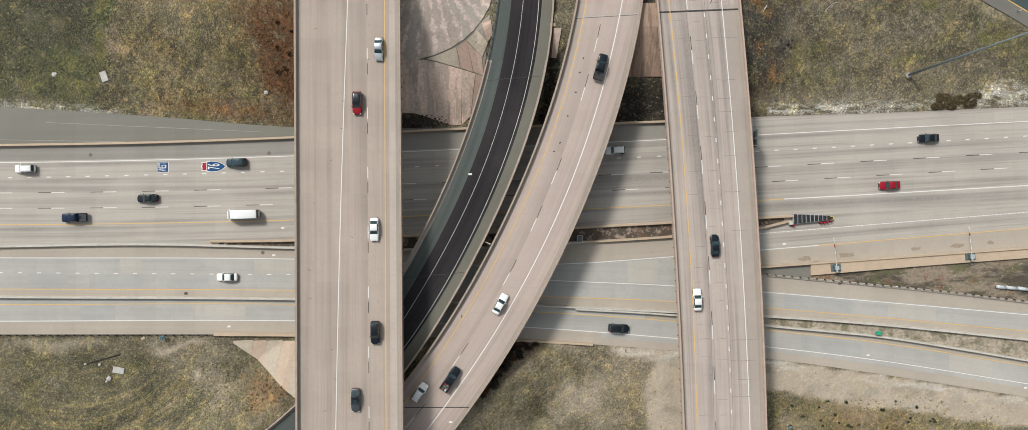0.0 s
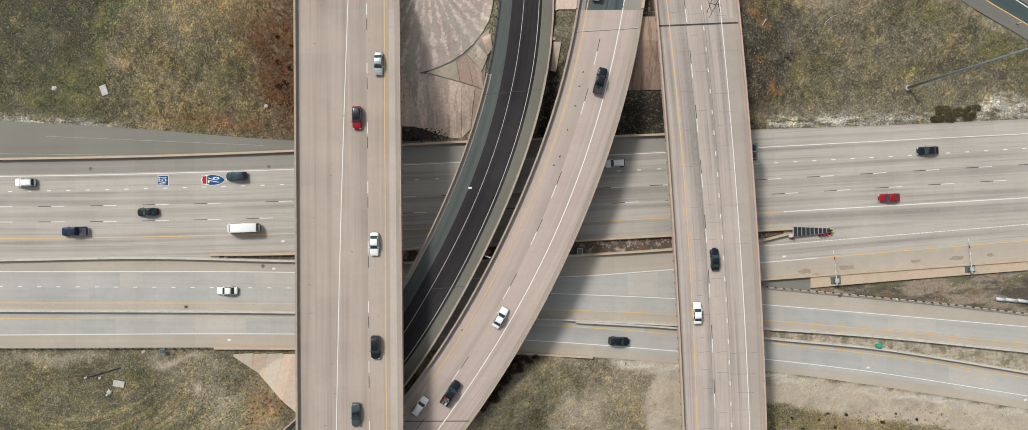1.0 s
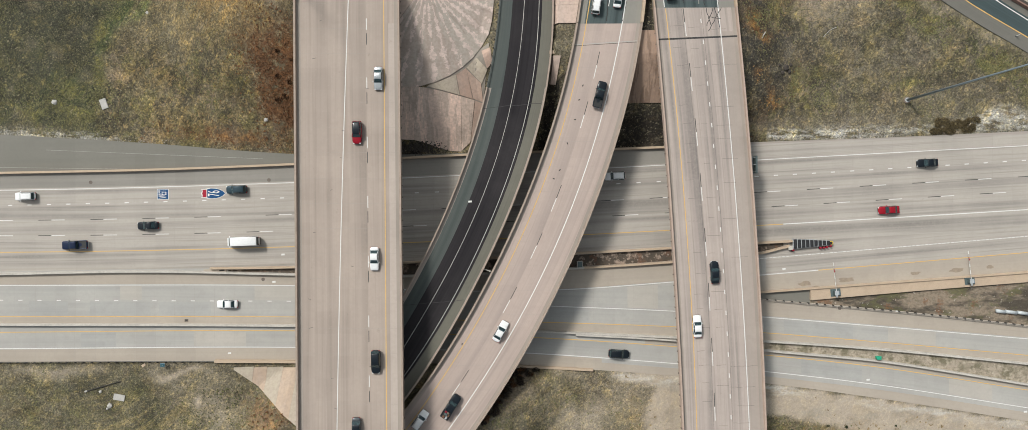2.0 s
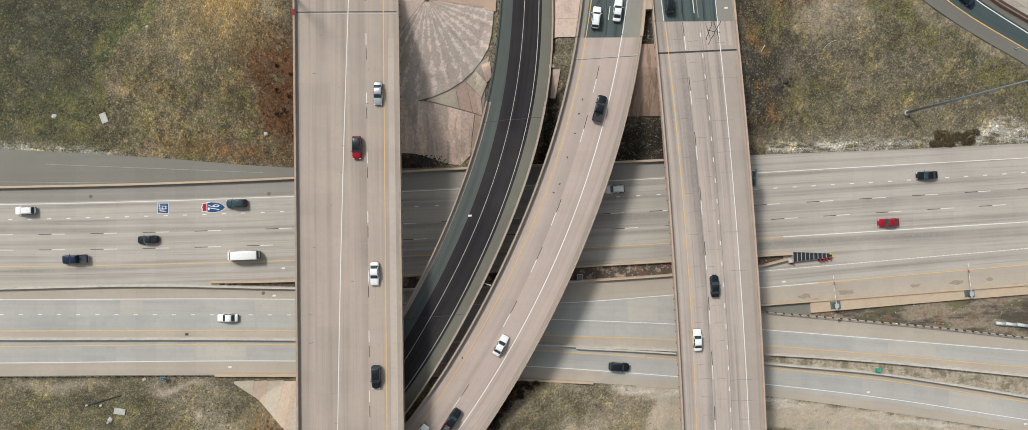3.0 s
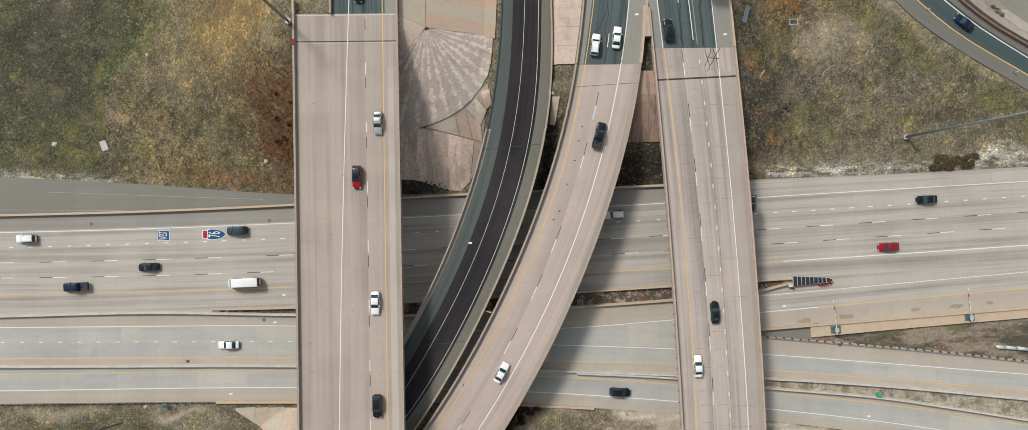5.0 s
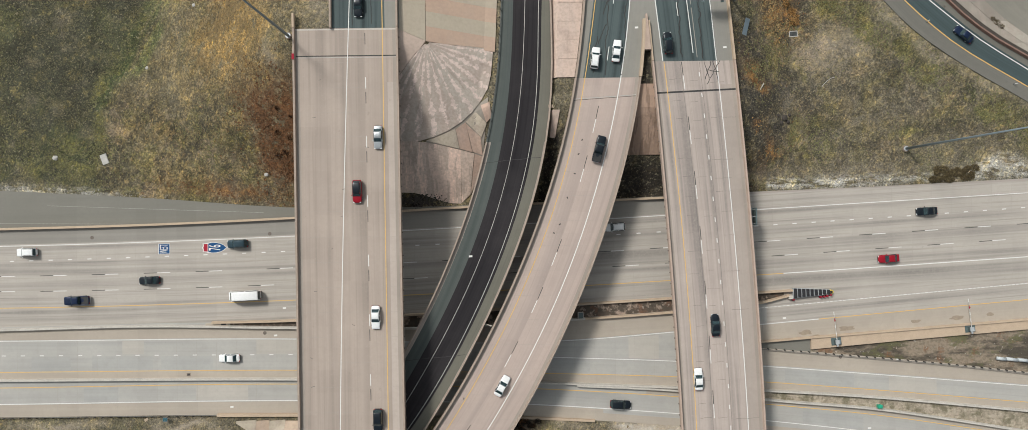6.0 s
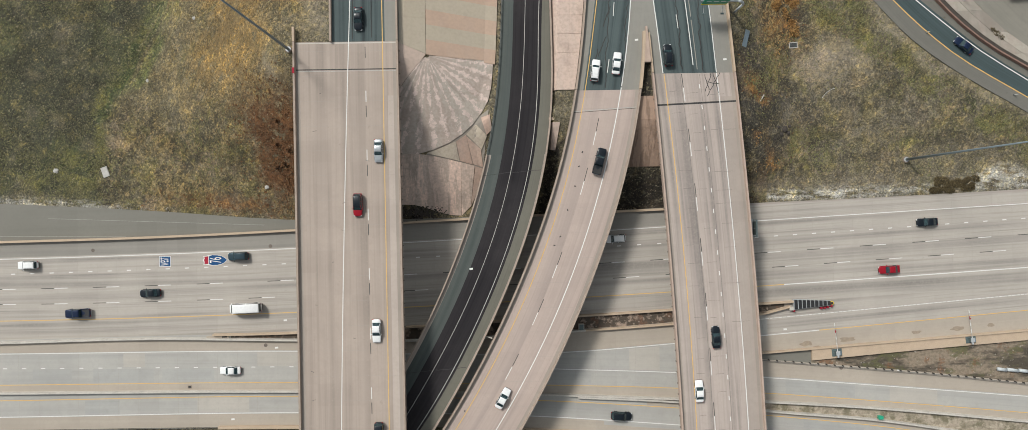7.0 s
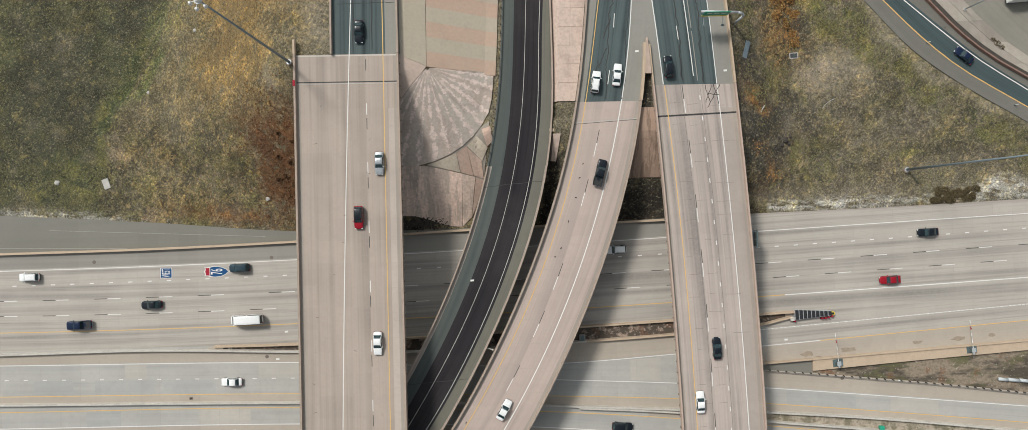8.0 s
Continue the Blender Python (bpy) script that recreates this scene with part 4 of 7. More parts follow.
for a, b, fa, fb, mt in (
    (-112, -103, B_DOTS, B_YEL, 0), (-98, -84, B_DOTS, B_YEL, 0), (-82, -70, B_DOTS, B_YEL, 0), (-60, -50, B_DOTS, B_WHITE, 1), (-91, -86, B_DOTS, B_WHITE, 1), (-74, -62, C_WHITE, C_YEL, 1),
    (-100, -92, C_WHITE, C_YEL, 0), (8, 17, B_YEL, R2_WHITE, 0), (26, 33, R2_WHITE, B_WHITE, 1), (62, 78, B_YEL, R2_WHITE, 0), (86, 97, B_YEL, R2_WHITE, 1), (66, 80, C_WHITE, C_YEL, 0), (100, 110, C_WHITE, C_YEL, 1),
):
    part("repair_slab", painted(sheet(blend(fa, fb, 0.06), blend(fa, fb, 0.94), a, b, 3, 0.003, "x", 1), (M_ROAD_P, M_ROAD_Q)[mt]), None, south, "repaired concrete slab")
line_paint("edge_line", A_WHITE, W0, E0, 0, "x", 0.16, M_WHITE, road)
line_paint("yellow_line", A_YEL, W0, 62, 0, "x", 0.17, M_YELLOW, road)
line_paint("edge_line", A_YEL, 62, E0, 0, "x", 0.2, M_WHITE, road)
line_paint("edge_line", curve((-108, 21.4), (-58, 19.2)), -108, -58, 0.0, "x", 0.05, M_WORN, road)
line_paint("edge_line", curve((-118, 17.4), (-90, 16.95)), -200, -90, 0.0, "x", 0.05, M_WORN, road)
dashes("lane_dot", A_DOTS, stations(-116.3, 4.48, -200, -46) + stations(-22.5, 4.65, -46, 45) + stations(55.9, 4.4, 46, 200), 0, "x", 0.95, M_WHITE, road, 0.2)
DASH_1 = stations(-109.8, 12.0, -200, -70) + [-57.4] + stations(19.2, 12.0, -46, 45) + stations(55.3, 12.16, 46, 200)
DASH_2 = stations(-109.8, 12.0, -200, -46) + stations(22.5, 12.2, -45, 45) + stations(59.3, 12.0, 46, 200)
for f, where in ((A_D1, DASH_1), (A_D2, DASH_2)):
    dashes("contrast_dash", f, [q + 1.5 for q in where], 0, "x", 3.0, M_BLACK, road)
    dashes("lane_dash", f, [q + 4.55 for q in where], 0, "x", 3.05, M_WHITE, road)
line_paint("edge_line", B_WHITE, W0, 50, 0, "x", 0.16, M_WHITE, south)
dashes("lane_dot", B_DOTS, stations(-114.0, 4.42, -200, -30), 0, "x", 0.95, M_WHITE, south, 0.18)
line_paint("yellow_line", B_YEL, W0, E0, 0, "x", 0.17, M_YELLOW, south)
line_paint("edge_line", R1_WHITE, 46, E0, -0.001, "x", 0.12, M_WORN, south)
dashes("worn_dash", R1_WHITE, stations(54.0, 1.0, 50, 128), 0.001, "x", 0.82, M_WHITE, south, 0.15)
line_paint("edge_line", R1_YEL, 46, 70, 0, "x", 0.17, M_WHITE, south)
line_paint("yellow_line", R1_YEL, 70, E0, 0, "x", 0.17, M_YELLOW, south)
line_paint("edge_line", R2_WHITE, 0, E0, 0, "x", 0.16, M_WHITE, south)
line_paint("yellow_line", C_YEL, W0, E0, 0, "x", 0.17, M_YELLOW, ramp_road)
line_paint("edge_line", C_WHITE, W0, E0, 0, "x", 0.17, M_WHITE, ramp_road)

# dirt in the medians
for nm, lab, fa, fb, a, b in (
    ("median_dirt", "bare stony dirt between two median barriers", shifted(MEDIAN_S, 0.35), shifted(MEDIAN_N, -0.35), -66, 62),
    ("verge_dirt", "dirt wedge with dry weeds beside the exit wall", shifted(GUARD, 0.3), shifted(WALL_S, -0.1), 68, 240),
    ("verge_dirt", "dirt strip with sparse grass between two barriers", shifted(RAMP_RAIL, 0.3), shifted(SOUTH_RAIL, -0.3), 50, 240),
    ("median_dirt", "dark stony dirt in the slot between two barriers", shifted(RAMP_RAIL, 0.25), shifted(SOUTH_RAIL, -0.25), 24, 50),
):
    tagged(new(nm, painted(sheet(fa, fb, a, b, 4, 0.03, "x", 2), M_VERGE if "wedge" in lab else M_MEDIAN if "stony" in lab else M_DIRT)), lab, "dirt", kind="structure")


def barrier_run(label, f, a, b, profile, material, z=0.0, axis="x", step=6.0):
    top = thing("barrier", label, "barrier", kind="structure")
    part("wall", sweep(path_of(f, a, b, step, z, axis), profile), material, top)
    return top


barrier_run("tan concrete barrier along the motorway shoulder", NORTH_RAIL, W0, 38, wide(0.55, 0.9), M_TAN)
barrier_run("grey concrete median barrier", MEDIAN_S, W0, 16, JERSEY, M_BARRIER)
barrier_run("tan concrete median barrier", MEDIAN_S, 16, 63.2, JERSEY, M_TAN)
barrier_run("tan concrete median barrier", MEDIAN_N, -70, 64, JERSEY, M_TAN)
barrier_run("grey concrete barrier between collector lanes and ramp", SOUTH_RAIL, W0, E0, JERSEY, M_BARRIER)
barrier_run("grey concrete barrier along the entry ramp", RAMP_RAIL, 14, E0, JERSEY, M_BARRIER)
barrier_run("low tan concrete barrier by the ramp end", SOUTH_EDGE, -69, -46, wide(0.7, 0.8), M_TAN)
barrier_run("low tan concrete kerb wall at the verge", SOUTH_EDGE, -6, 18, wide(0.6, 0.6), M_TAN)
barrier_run("tan concrete barrier along the exit ramp", WALL_N, 45, E0, wide(0.45, 0.85), M_TAN)
wall = thing("retaining_wall", "wide tan concrete wall along the closed exit ramp", "wall", kind="structure")
part("wall_top", painted(sheet(shifted(WALL_S, 0.0), shifted(WALL_N, -0.15), 68, 240, 6, 0.55, "x", 1, 0.7), M_TAN), None, wall)


def guardrail(label, f, a, b, gap, axis="x", z=0.0, side=1):
    top = thing("guardrail", label, "guardrail", kind="structure")
    p = path_of(f, a, b, 4.0, z, axis)
    part("rail", sweep(p, WBEAM), M_RAIL, top, "weathered corrugated steel rail")
    if "post" not in _dash:
        _dash["post"] = finish(boxed((0, -0.22, 0.36), (0.17, 0.22, 0.9), 0.03), "post", M_POST)
    for q, ang in along(p, gap, 0.4):
        o = part("post", _dash["post"], None, top)
        o.matrix_world = pose(*q, 0, 0, ang if side > 0 else ang + 180)


guardrail("steel guardrail on dark posts beside the exit lane", GUARD, 52, 170, 1.9, side=-1)
guardrail("steel guardrail on close posts along the grass verge", SOUTH_EDGE, -170, -69, 1.9, side=1)
guardrail("steel guardrail on dark posts along the curved ramp", shifted(D_OUT_W, 0.15), 33, 110, 1.9, "y", zD, side=-1)
guardrail("steel guardrail on dark posts along the ramp bend", shifted(D_OUT_W, 0.15), -85, -42, 1.9, "y", zD, side=-1)


# ---- the bridges ----
def bridge(label, fw, fe, a, b, z, girders, mat_deck, mat_par, guide, pw=0.45, ph=0.85):
    top = thing("bridge", label, "bridge", kind="structure")
    low = lambda k: (lambda x, y: z(x, y) - k)
    part("deck", painted(sheet(fw, fe, a, b, 4, z, "y", 4, 0.35, guide), mat_deck), None, top)
    part("deck_underside", painted(sheet(shifted(fw, 0.02), shifted(fe, -0.02), a, b, 4, low(0.34), "y", 2), M_GIRDER), None, top)
    for f, s in ((fw, 1), (fe, -1)):
        part("parapet", sweep(path_of(shifted(f, s * pw / 2 - s * 0.03), a, b, 3, z, "y"), [(-pw / 2, -0.4), (pw / 2, -0.4), (pw / 2 - 0.05, ph), (-pw / 2 + 0.05, ph)]), mat_par, top)
    for f, s in ((fw, 1), (fe, -1)):
        part("gutter", painted(sheet(shifted(f, s * pw - 0.04 * s), shifted(f, s * (pw + 0.75)), a, b, 4, lambda x, y: z(x, y) + 0.004, "y", 1), M_GUTTER), None, top, "grimy gutter strip")
    for k in range(girders):
        g = blend(fw, fe, (k + 0.5) / girders)
        part("girder", sweep(path_of(g, a + 0.5, b - 0.5, 4, low(1.75), "y"), [(-0.3, 0), (0.3, 0), (0.3, 0.2), (0.12, 0.35), (0.12, 1.2), (0.35, 1.42), (-0.35, 1.42), (-0.12, 1.2), (-0.12, 0.35), (-0.3, 0.2)]), M_GIRDER, top)
    return top


def joint(parent, fw, fe, y, z, slope=0.0, w=0.5, material=None, inset=0.5):
    a, b = float(fw(y)) + inset, float(fe(y)) - inset
    bm = bmesh.new()
    n = 6
    vs = []
    for k in range(n + 1):
        x = a + (b - a) * k / n
        yy = y + slope * (x - (a + b) / 2)
        for d in (-w / 2, w / 2):
            vs.append(bm.verts.new((x, yy + d, z(x, yy) + 0.007)))
    for k in range(n):
        bm.faces.new((vs[2 * k], vs[2 * k + 2], vs[2 * k + 3], vs[2 * k + 1]))
    return part("expansion_joint", bm, material or M_JOINT, parent, "dark rubber expansion joint")


br_l = bridge("tall straight concrete bridge over the motorway", L_OUT_W, L_OUT_E, -140, 57.4, zL, 6, M_DECK, M_PARAPET, L_DASH, 0.5)
br_m = bridge("curved pinkish concrete bridge over the motorway", M_OUT_W, M_OUT_E, -95, 47.7, zM, 5, M_DECK_PINK, M_PARAPET, M_DASH)
br_d = bridge("low curved ramp bridge with dark asphalt", D_OUT_W, D_OUT_E, -47, 34, zD, 4, M_RAMP_SH, M_PARAPET, D_WHITE_E, 0.4)
br_r = bridge("straight pinkish concrete bridge over the motorway", R_OUT_W, R_OUT_E, -140, 51.2, zR, 5, M_DECK_R, M_PARAPET_PINK, R_DASH)

for par, fa, fb, z, a in ((br_l, shifted(L_YEL, 0.9), shifted(L_OUT_E, -1.15), zL, -140), (br_r, shifted(R_WHITE_E, 0.3), shifted(R_OUT_E, -1.1), zR, -140)):
    part("shoulder", painted(sheet(fa, fb, a, 46, 4, lambda x, y: z(x, y) + 0.003, "y", 1), M_DECK_R_SH if par is br_r else M_DECK_SH), None, par, "dusty deck shoulder")
line_paint("edge_line", L_WHITE, -140, 110, zL, "y", 0.16, M_WHITE, br_l)
line_paint("yellow_line", L_YEL, -140, 110, zL, "y", 0.17, M_YELLOW, br_l)
dashes("lane_dash", L_DASH, stations(33.2, 12.35, -140, 56), zL, "y", 3.05, M_WHITE, br_l)
dashes("contrast_dash", L_DASH, stations(30.1, 12.35, -140, 56), zL, "y", 3.0, M_BLACK, br_l)
zMl = lambda x, y: 8.8 + (0.02 if y > 47.7 else 0.0)
line_paint("yellow_line", M_YEL, -95, 110, zMl, "y", 0.17, M_YELLOW, br_m)
line_paint("edge_line", M_WHITE_E, -95, 110, zMl, "y", 0.2, M_WHITE, br_m)
M_STARTS = [41.5, 30.7, 12.5, 2.2, -9.6, -27.6, -40.9] + stations(-51.5, 11.0, -95, -50)
dashes("contrast_dash", M_DASH, [q - 1.4 for q in M_STARTS], zM, "y", 3.0, M_BLACK, br_m)
dashes("lane_dash", M_DASH, [q - 4.3 for q in M_STARTS], zM, "y", 3.05, M_WHITE, br_m)
line_paint("yellow_line", R_YEL, -140, 51, zR, "y", 0.17, M_YELLOW, br_r)
line_paint("edge_line", R_WHITE_E, -140, 51.2, zR, "y", 0.18, M_WHITE, br_r)
dashes("lane_dash", R_DASH, stations(34.5, 12.0, -140, 50), zR, "y", 3.05, M_WHITE, br_r)
dashes("contrast_dash", R_DASH, stations(37.55, 12.0, -140, 50), zR, "y", 3.0, M_BLACK, br_r)
dashes("lane_dot", R_DOTS, stations(16.4, 4.555, -140, 51), zR, "y", 0.95, M_WHITE, br_r, 0.18)
part("asphalt_lane", painted(sheet(shifted(D_WHITE_W, -2.6), shifted(D_WHITE_E, 0.7), -47, 34, 3, lambda x, y: zD(x, y) + 0.006, "y", 1), M_RAMP), None, br_d, "dark asphalt traffic lane")
for par, a, b in ((br_d, -47, 34),):
    part("shoulder", painted(sheet(shifted(D_WHITE_E, 0.68), shifted(D_OUT_E, -0.5), a, b, 4, lambda x, y: zD(x, y) + 0.012, "y", 1), M_RAMP_SHE), None, par, "dusty grey ramp shoulder")
up = lambda x, y: zD(x, y) + 0.016
line_paint("edge_line", D_WHITE_W, -47, 110, up, "y", 0.11, M_WORN, br_d)
line_paint("edge_line", D_WHITE_E, -47, 110, up, "y", 0.14, M_WORN, br_d)
joint(br_l, L_OUT_W, L_OUT_E, 51.6, zL, 0.0, 0.22)
joint(br_l, L_OUT_W, L_OUT_E, 51.25, zL, 0.0, 0.12, M_WORN)
joint(br_l, L_OUT_W, L_OUT_E, 57.15, zL, 0.0, 0.25, M_BARRIER)
joint(br_m, M_OUT_W, M_OUT_E, 43.5, zM, 0.06, 0.14, M_WORN)
joint(br_m, M_OUT_W, M_OUT_E, 43.25, zM, 0.06, 0.10)
joint(br_m, M_OUT_W, M_OUT_E, -41.8, zM, 0.0, 0.2)
joint(br_r, R_OUT_W, R_OUT_E, 44.6, zR, 0.04, 0.38)

def slab_joints(parent, fa, fb, a, b, gap, z, axis, w=0.05, seed=0):
    """Sawn transverse joints: one thin dark strip from edge to edge every gap metres."""
    g = random.Random(seed)
    bm = bmesh.new()
    for q in stations(a + 1.0, gap, a, b):
        q += g.uniform(-0.1, 0.1)
        o0, o1 = float(fa(q)), float(fb(q))
        n = 4
        rows = []
        for k in range(n + 1):
            o = o0 + (o1 - o0) * k / n
            pts = [(q + h, o) if axis == "x" else (o, q + h) for h in (-w / 2, w / 2)]
            rows.append([bm.verts.new((x, y, (z(x, y) if callable(z) else z) + 0.0035)) for x, y in pts])
        for r0, r1 in zip(rows, rows[1:]):
            bm.faces.new((r0[0], r0[1], r1[1], r1[0]))
    part("slab_joints", bm, M_SAWN, parent)


slab_joints(road, shifted(MEDIAN_N, 0.5), shifted(A_WHITE, 3.0), -130, 130, 4.6, 0.0, "x", 0.03, 1)
slab_joints(south, shifted(SOUTH_RAIL, 0.5), shifted(B_WHITE, 1.0), -130, 50, 4.6, 0.0, "x", 0.03, 2)
slab_joints(ramp_road, shifted(SOUTH_EDGE, 0.6), shifted(SOUTH_RAIL, -0.4), -130, 20, 4.6, 0.0, "x", 0.03, 3)
slab_joints(br_l, shifted(L_OUT_W, 0.6), shifted(L_OUT_E, -0.6), -60, 57, 5.2, zL, "y", 0.03, 4)
slab_joints(br_m, shifted(M_OUT_W, 0.6), shifted(M_OUT_E, -0.6), -60, 47, 5.4, zM, "y", 0.03, 5)
BLOCK = finish(boxed((0, 0, -0.12), (0.24, 0.15, 0.5), 0.02), "parapet_block", M_GIRDER)
for par, f, side, z in ((br_l, L_OUT_W, -1, zL), (br_l, L_OUT_E, 1, zL), (br_r, R_OUT_W, -1, zR)):
    for q, ang in along(path_of(shifted(f, side * 0.12), -58, 57 if par is br_l else 50, 3.0, z, "y"), 2.4, 0.6):
        o = part("parapet_block", BLOCK, None, par, "dark steel fixing block on the outer face")
        o.matrix_world = pose(*q, 0, 0, ang)


# approach roads on the embankments
app_l = app = thing("road", "dark asphalt approach road with pale shoulders", "road", kind="structure")
part("carriageway", painted(sheet(curve((57, -37.8), (120, -37.8)), shifted(L_OUT_E, 0.1), 57.4, 120, 5, zL, "y", 2, 0.6), M_ASPHALT), None, app)
part("shoulder", painted(sheet(shifted(L_YEL, 0.5), shifted(L_OUT_E, 0.1), 57.4, 120, 5, lambda x, y: zL(x, y) + 0.005, "y", 1), M_ASPHALT_SH), None, app)
barrier_run("pale concrete barrier beside the approach road", curve((57, -37.9), (120, -37.9)), 57.4, 120, wide(0.45, 0.85), M_PARAPET, zL, "y")
barrier_run("pale concrete barrier beside the approach road", shifted(L_OUT_E, -0.2), 57.5, 120, wide(0.45, 0.85), M_PARAPET, zL, "y")
barrier_run("tan concrete wing wall at the bridge end", shifted(L_OUT_W, 0.2), 57.5, 60.5, wide(0.5, 0.85), M_TAN, zL, "y", 1.0)
app = thing("road", "asphalt approach roads joining at a gore", "road", kind="structure")
part("carriageway", painted(sheet(M_OUT_W, M_OUT_E, 47.7, 60, 3, zM, "y", 3, 0.6), M_ASPHALT_SH), None, app)
part("carriageway", painted(sheet(M_OUT_W, shifted(R_OUT_W, 0.05), 60, 120, 4, zM, "y", 3, 0.6), M_ASPHALT_SH), None, app)
part("traffic_lanes", painted(sheet(shifted(M_YEL, -0.4), M_WHITE_E, 47.7, 120, 4, lambda x, y: zM(x, y) + 0.006, "y", 1), M_ASPHALT), None, app, "dark weathered asphalt lanes")
app2 = thing("road", "dark asphalt approach road with a pale shoulder", "road", kind="structure")
part("carriageway", painted(sheet(R_OUT_W, R_OUT_E, 51.2, 120, 4, lambda x, y: zR(x, y) + 0.306 * min(1, (y - 51.2) / 12), "y", 2, 0.9), M_ASPHALT_SH), None, app2)
part("traffic_lanes", painted(sheet(shifted(R_YEL, -0.3), shifted(R_WHITE_E, 0.15), 51.2, 120, 4, lambda x, y: zR(x, y) + 0.312 * min(1, (y - 51.2) / 12) + 0.004, "y", 2), M_ASPHALT), None, app2, "dark weathered asphalt lanes")
upR = lambda x, y: zR(x, y) + 0.33 * min(1, max(0, (y - 51.2) / 12))
line_paint("edge_line", R_WHITE_E, 51.3, 110, upR, "y", 0.18, M_WHITE, app2)
line_paint("edge_line", shifted(R_YEL, -0.2), 51.3, 110, upR, "y", 0.2, M_WHITE, app2)
dashes("lane_dash", shifted(R_DASH, 0.5), stations(62.5, 12.19, 53, 110), upR, "y", 3.05, M_WHITE, app2)
dashes("lane_dash", shifted(M_DASH, 0.2), stations(53.0, 12.4, 50, 110), lambda x, y: 8.81, "y", 3.05, M_WHITE, app)
line_paint("edge_line", blend(R_DASH, R_WHITE_E, 0.36), 53, 110, upR, "y", 0.18, M_WHITE, app2)
part("pale_seam", painted(sheet(blend(R_DASH, R_WHITE_E, 0.45), blend(R_DASH, R_WHITE_E, 0.475), 52, 110, 4, lambda x, y: upR(x, y) + 0.004, "y", 1), M_ASPHALT_SH), None, app2, "pale strip between the lanes")
barrier_run("concrete barrier beside the approach road", shifted(R_OUT_E, -0.2), 51.3, 120, wide(0.5, 0.85), M_TAN, upR, "y")
barrier_run("concrete barrier beside the approach road", shifted(M_OUT_W, 0.2), 47.8, 120, wide(0.45, 0.85), M_PARAPET, zM, "y")
barrier_run("tan concrete wall at the gore between two bridges", shifted(M_OUT_E, -0.2), 47.8, 60.3, wide(0.6, 1.0), M_TAN, zM, "y", 2)
gore_wall = thing("gore_wall", "slim pinkish concrete nose at the gore between bridges", "wall", kind="structure")
NOSE = curve((53.0, float(M_OUT_E(53) + R_OUT_W(53)) / 2), (61.2, float(M_OUT_E(61.2) + R_OUT_W(61.2)) / 2))
HALF_NOSE = curve((53.0, 0.75), (56.0, 0.58), (61.4, 0.16))
part("wall_top", painted(sheet(lambda q: NOSE(q) - HALF_NOSE(q), lambda q: NOSE(q) + HALF_NOSE(q), 53.6, 61.4, 1.2, 9.68, "y", 1, 1.0), M_PARAPET_PINK), None, gore_wall)
barrier_run("tan concrete wall at the gore between two bridges", shifted(R_OUT_W, 0.2), 51.3, 60.0, wide(0.4, 0.8), M_TAN, upR, "y", 2)
ramp_n = thing("road", "curved ramp with dark asphalt and grey shoulders", "road", kind="structure")
part("carriageway", painted(sheet(D_OUT_W, D_OUT_E, 34.0, 120, 4, zD, "y", 2, 0.6), M_RAMP_SH), None, ramp_n)
part("asphalt_lane", painted(sheet(shifted(D_WHITE_W, -2.6), shifted(D_WHITE_E, 0.7), 34, 120, 4, lambda x, y: zD(x, y) + 0.006, "y", 1), M_RAMP), None, ramp_n, "dark asphalt traffic lane")
part("shoulder", painted(sheet(shifted(D_WHITE_E, 0.68), shifted(D_OUT_E, -0.4), 34, 120, 4, lambda x, y: zD(x, y) + 0.012, "y", 1), M_RAMP_SHE), None, ramp_n, "dusty grey ramp shoulder")
part("carriageway", painted(sheet(D_OUT_W, D_OUT_E, -95, -47, 4, zD, "y", 2, 0.6), M_RAMP_SH), None, ramp_n)
barrier_run("concrete barrier beside the curved ramp", shifted(D_OUT_E, -0.15), 34, 110, wide(0.4, 0.85), M_PARAPET, zD, "y")

# far curved ramp beyond the grass
zE = lambda x, y: gz(x, y) + 0.22
far = thing("road", "curved asphalt ramp with grey shoulders", "road", kind="structure")
part("carriageway", painted(sheet(E_LEFT, E_WALL, 30, 110, 3, zE, "y", 4, 0.3), M_FAR_SH), None, far)
part("traffic_lane", painted(sheet(shifted(E_YEL, 0.3), shifted(E_WHITE, 1.0), 30, 110, 3, lambda x, y: zE(x, y) + 0.02, "y", 2), M_ASPHALT_E), None, far, "dark blue-grey asphalt lane")
up2 = lambda x, y: zE(x, y) + 0.03
line_paint("yellow_line", E_YEL, 30, 110, up2, "y", 0.22, M_YELLOW, far)
line_paint("edge_line", E_WHITE, 30, 110, up2, "y", 0.22, M_WHITE, far)
barrier_run("red-brown barrier wall along the curved ramp", E_WALL, 30, 110, wide(0.38, 0.9), M_DARKWALL, zE, "y", 3)


# ---- piers ----
def pier(parent, fw, fe, y, z, cols):
    a, b = float(fw(y)), float(fe(y))
    top = z((a + b) / 2, y) - 1.78
    part("pier_cap", boxed(((a + b) / 2, y, top - 0.6), (b - a - 1.2, 1.3, 1.2), 0.08), M_PIER, parent)
    for k in range(cols):
        x = a + (b - a) * (k + 0.5) / cols
        part("column", tube(bmesh.new(), (x, y, gz(x, y) - 0.5), (x, y, top - 1.15), 0.55, 0.55, 14), M_PIER, parent)


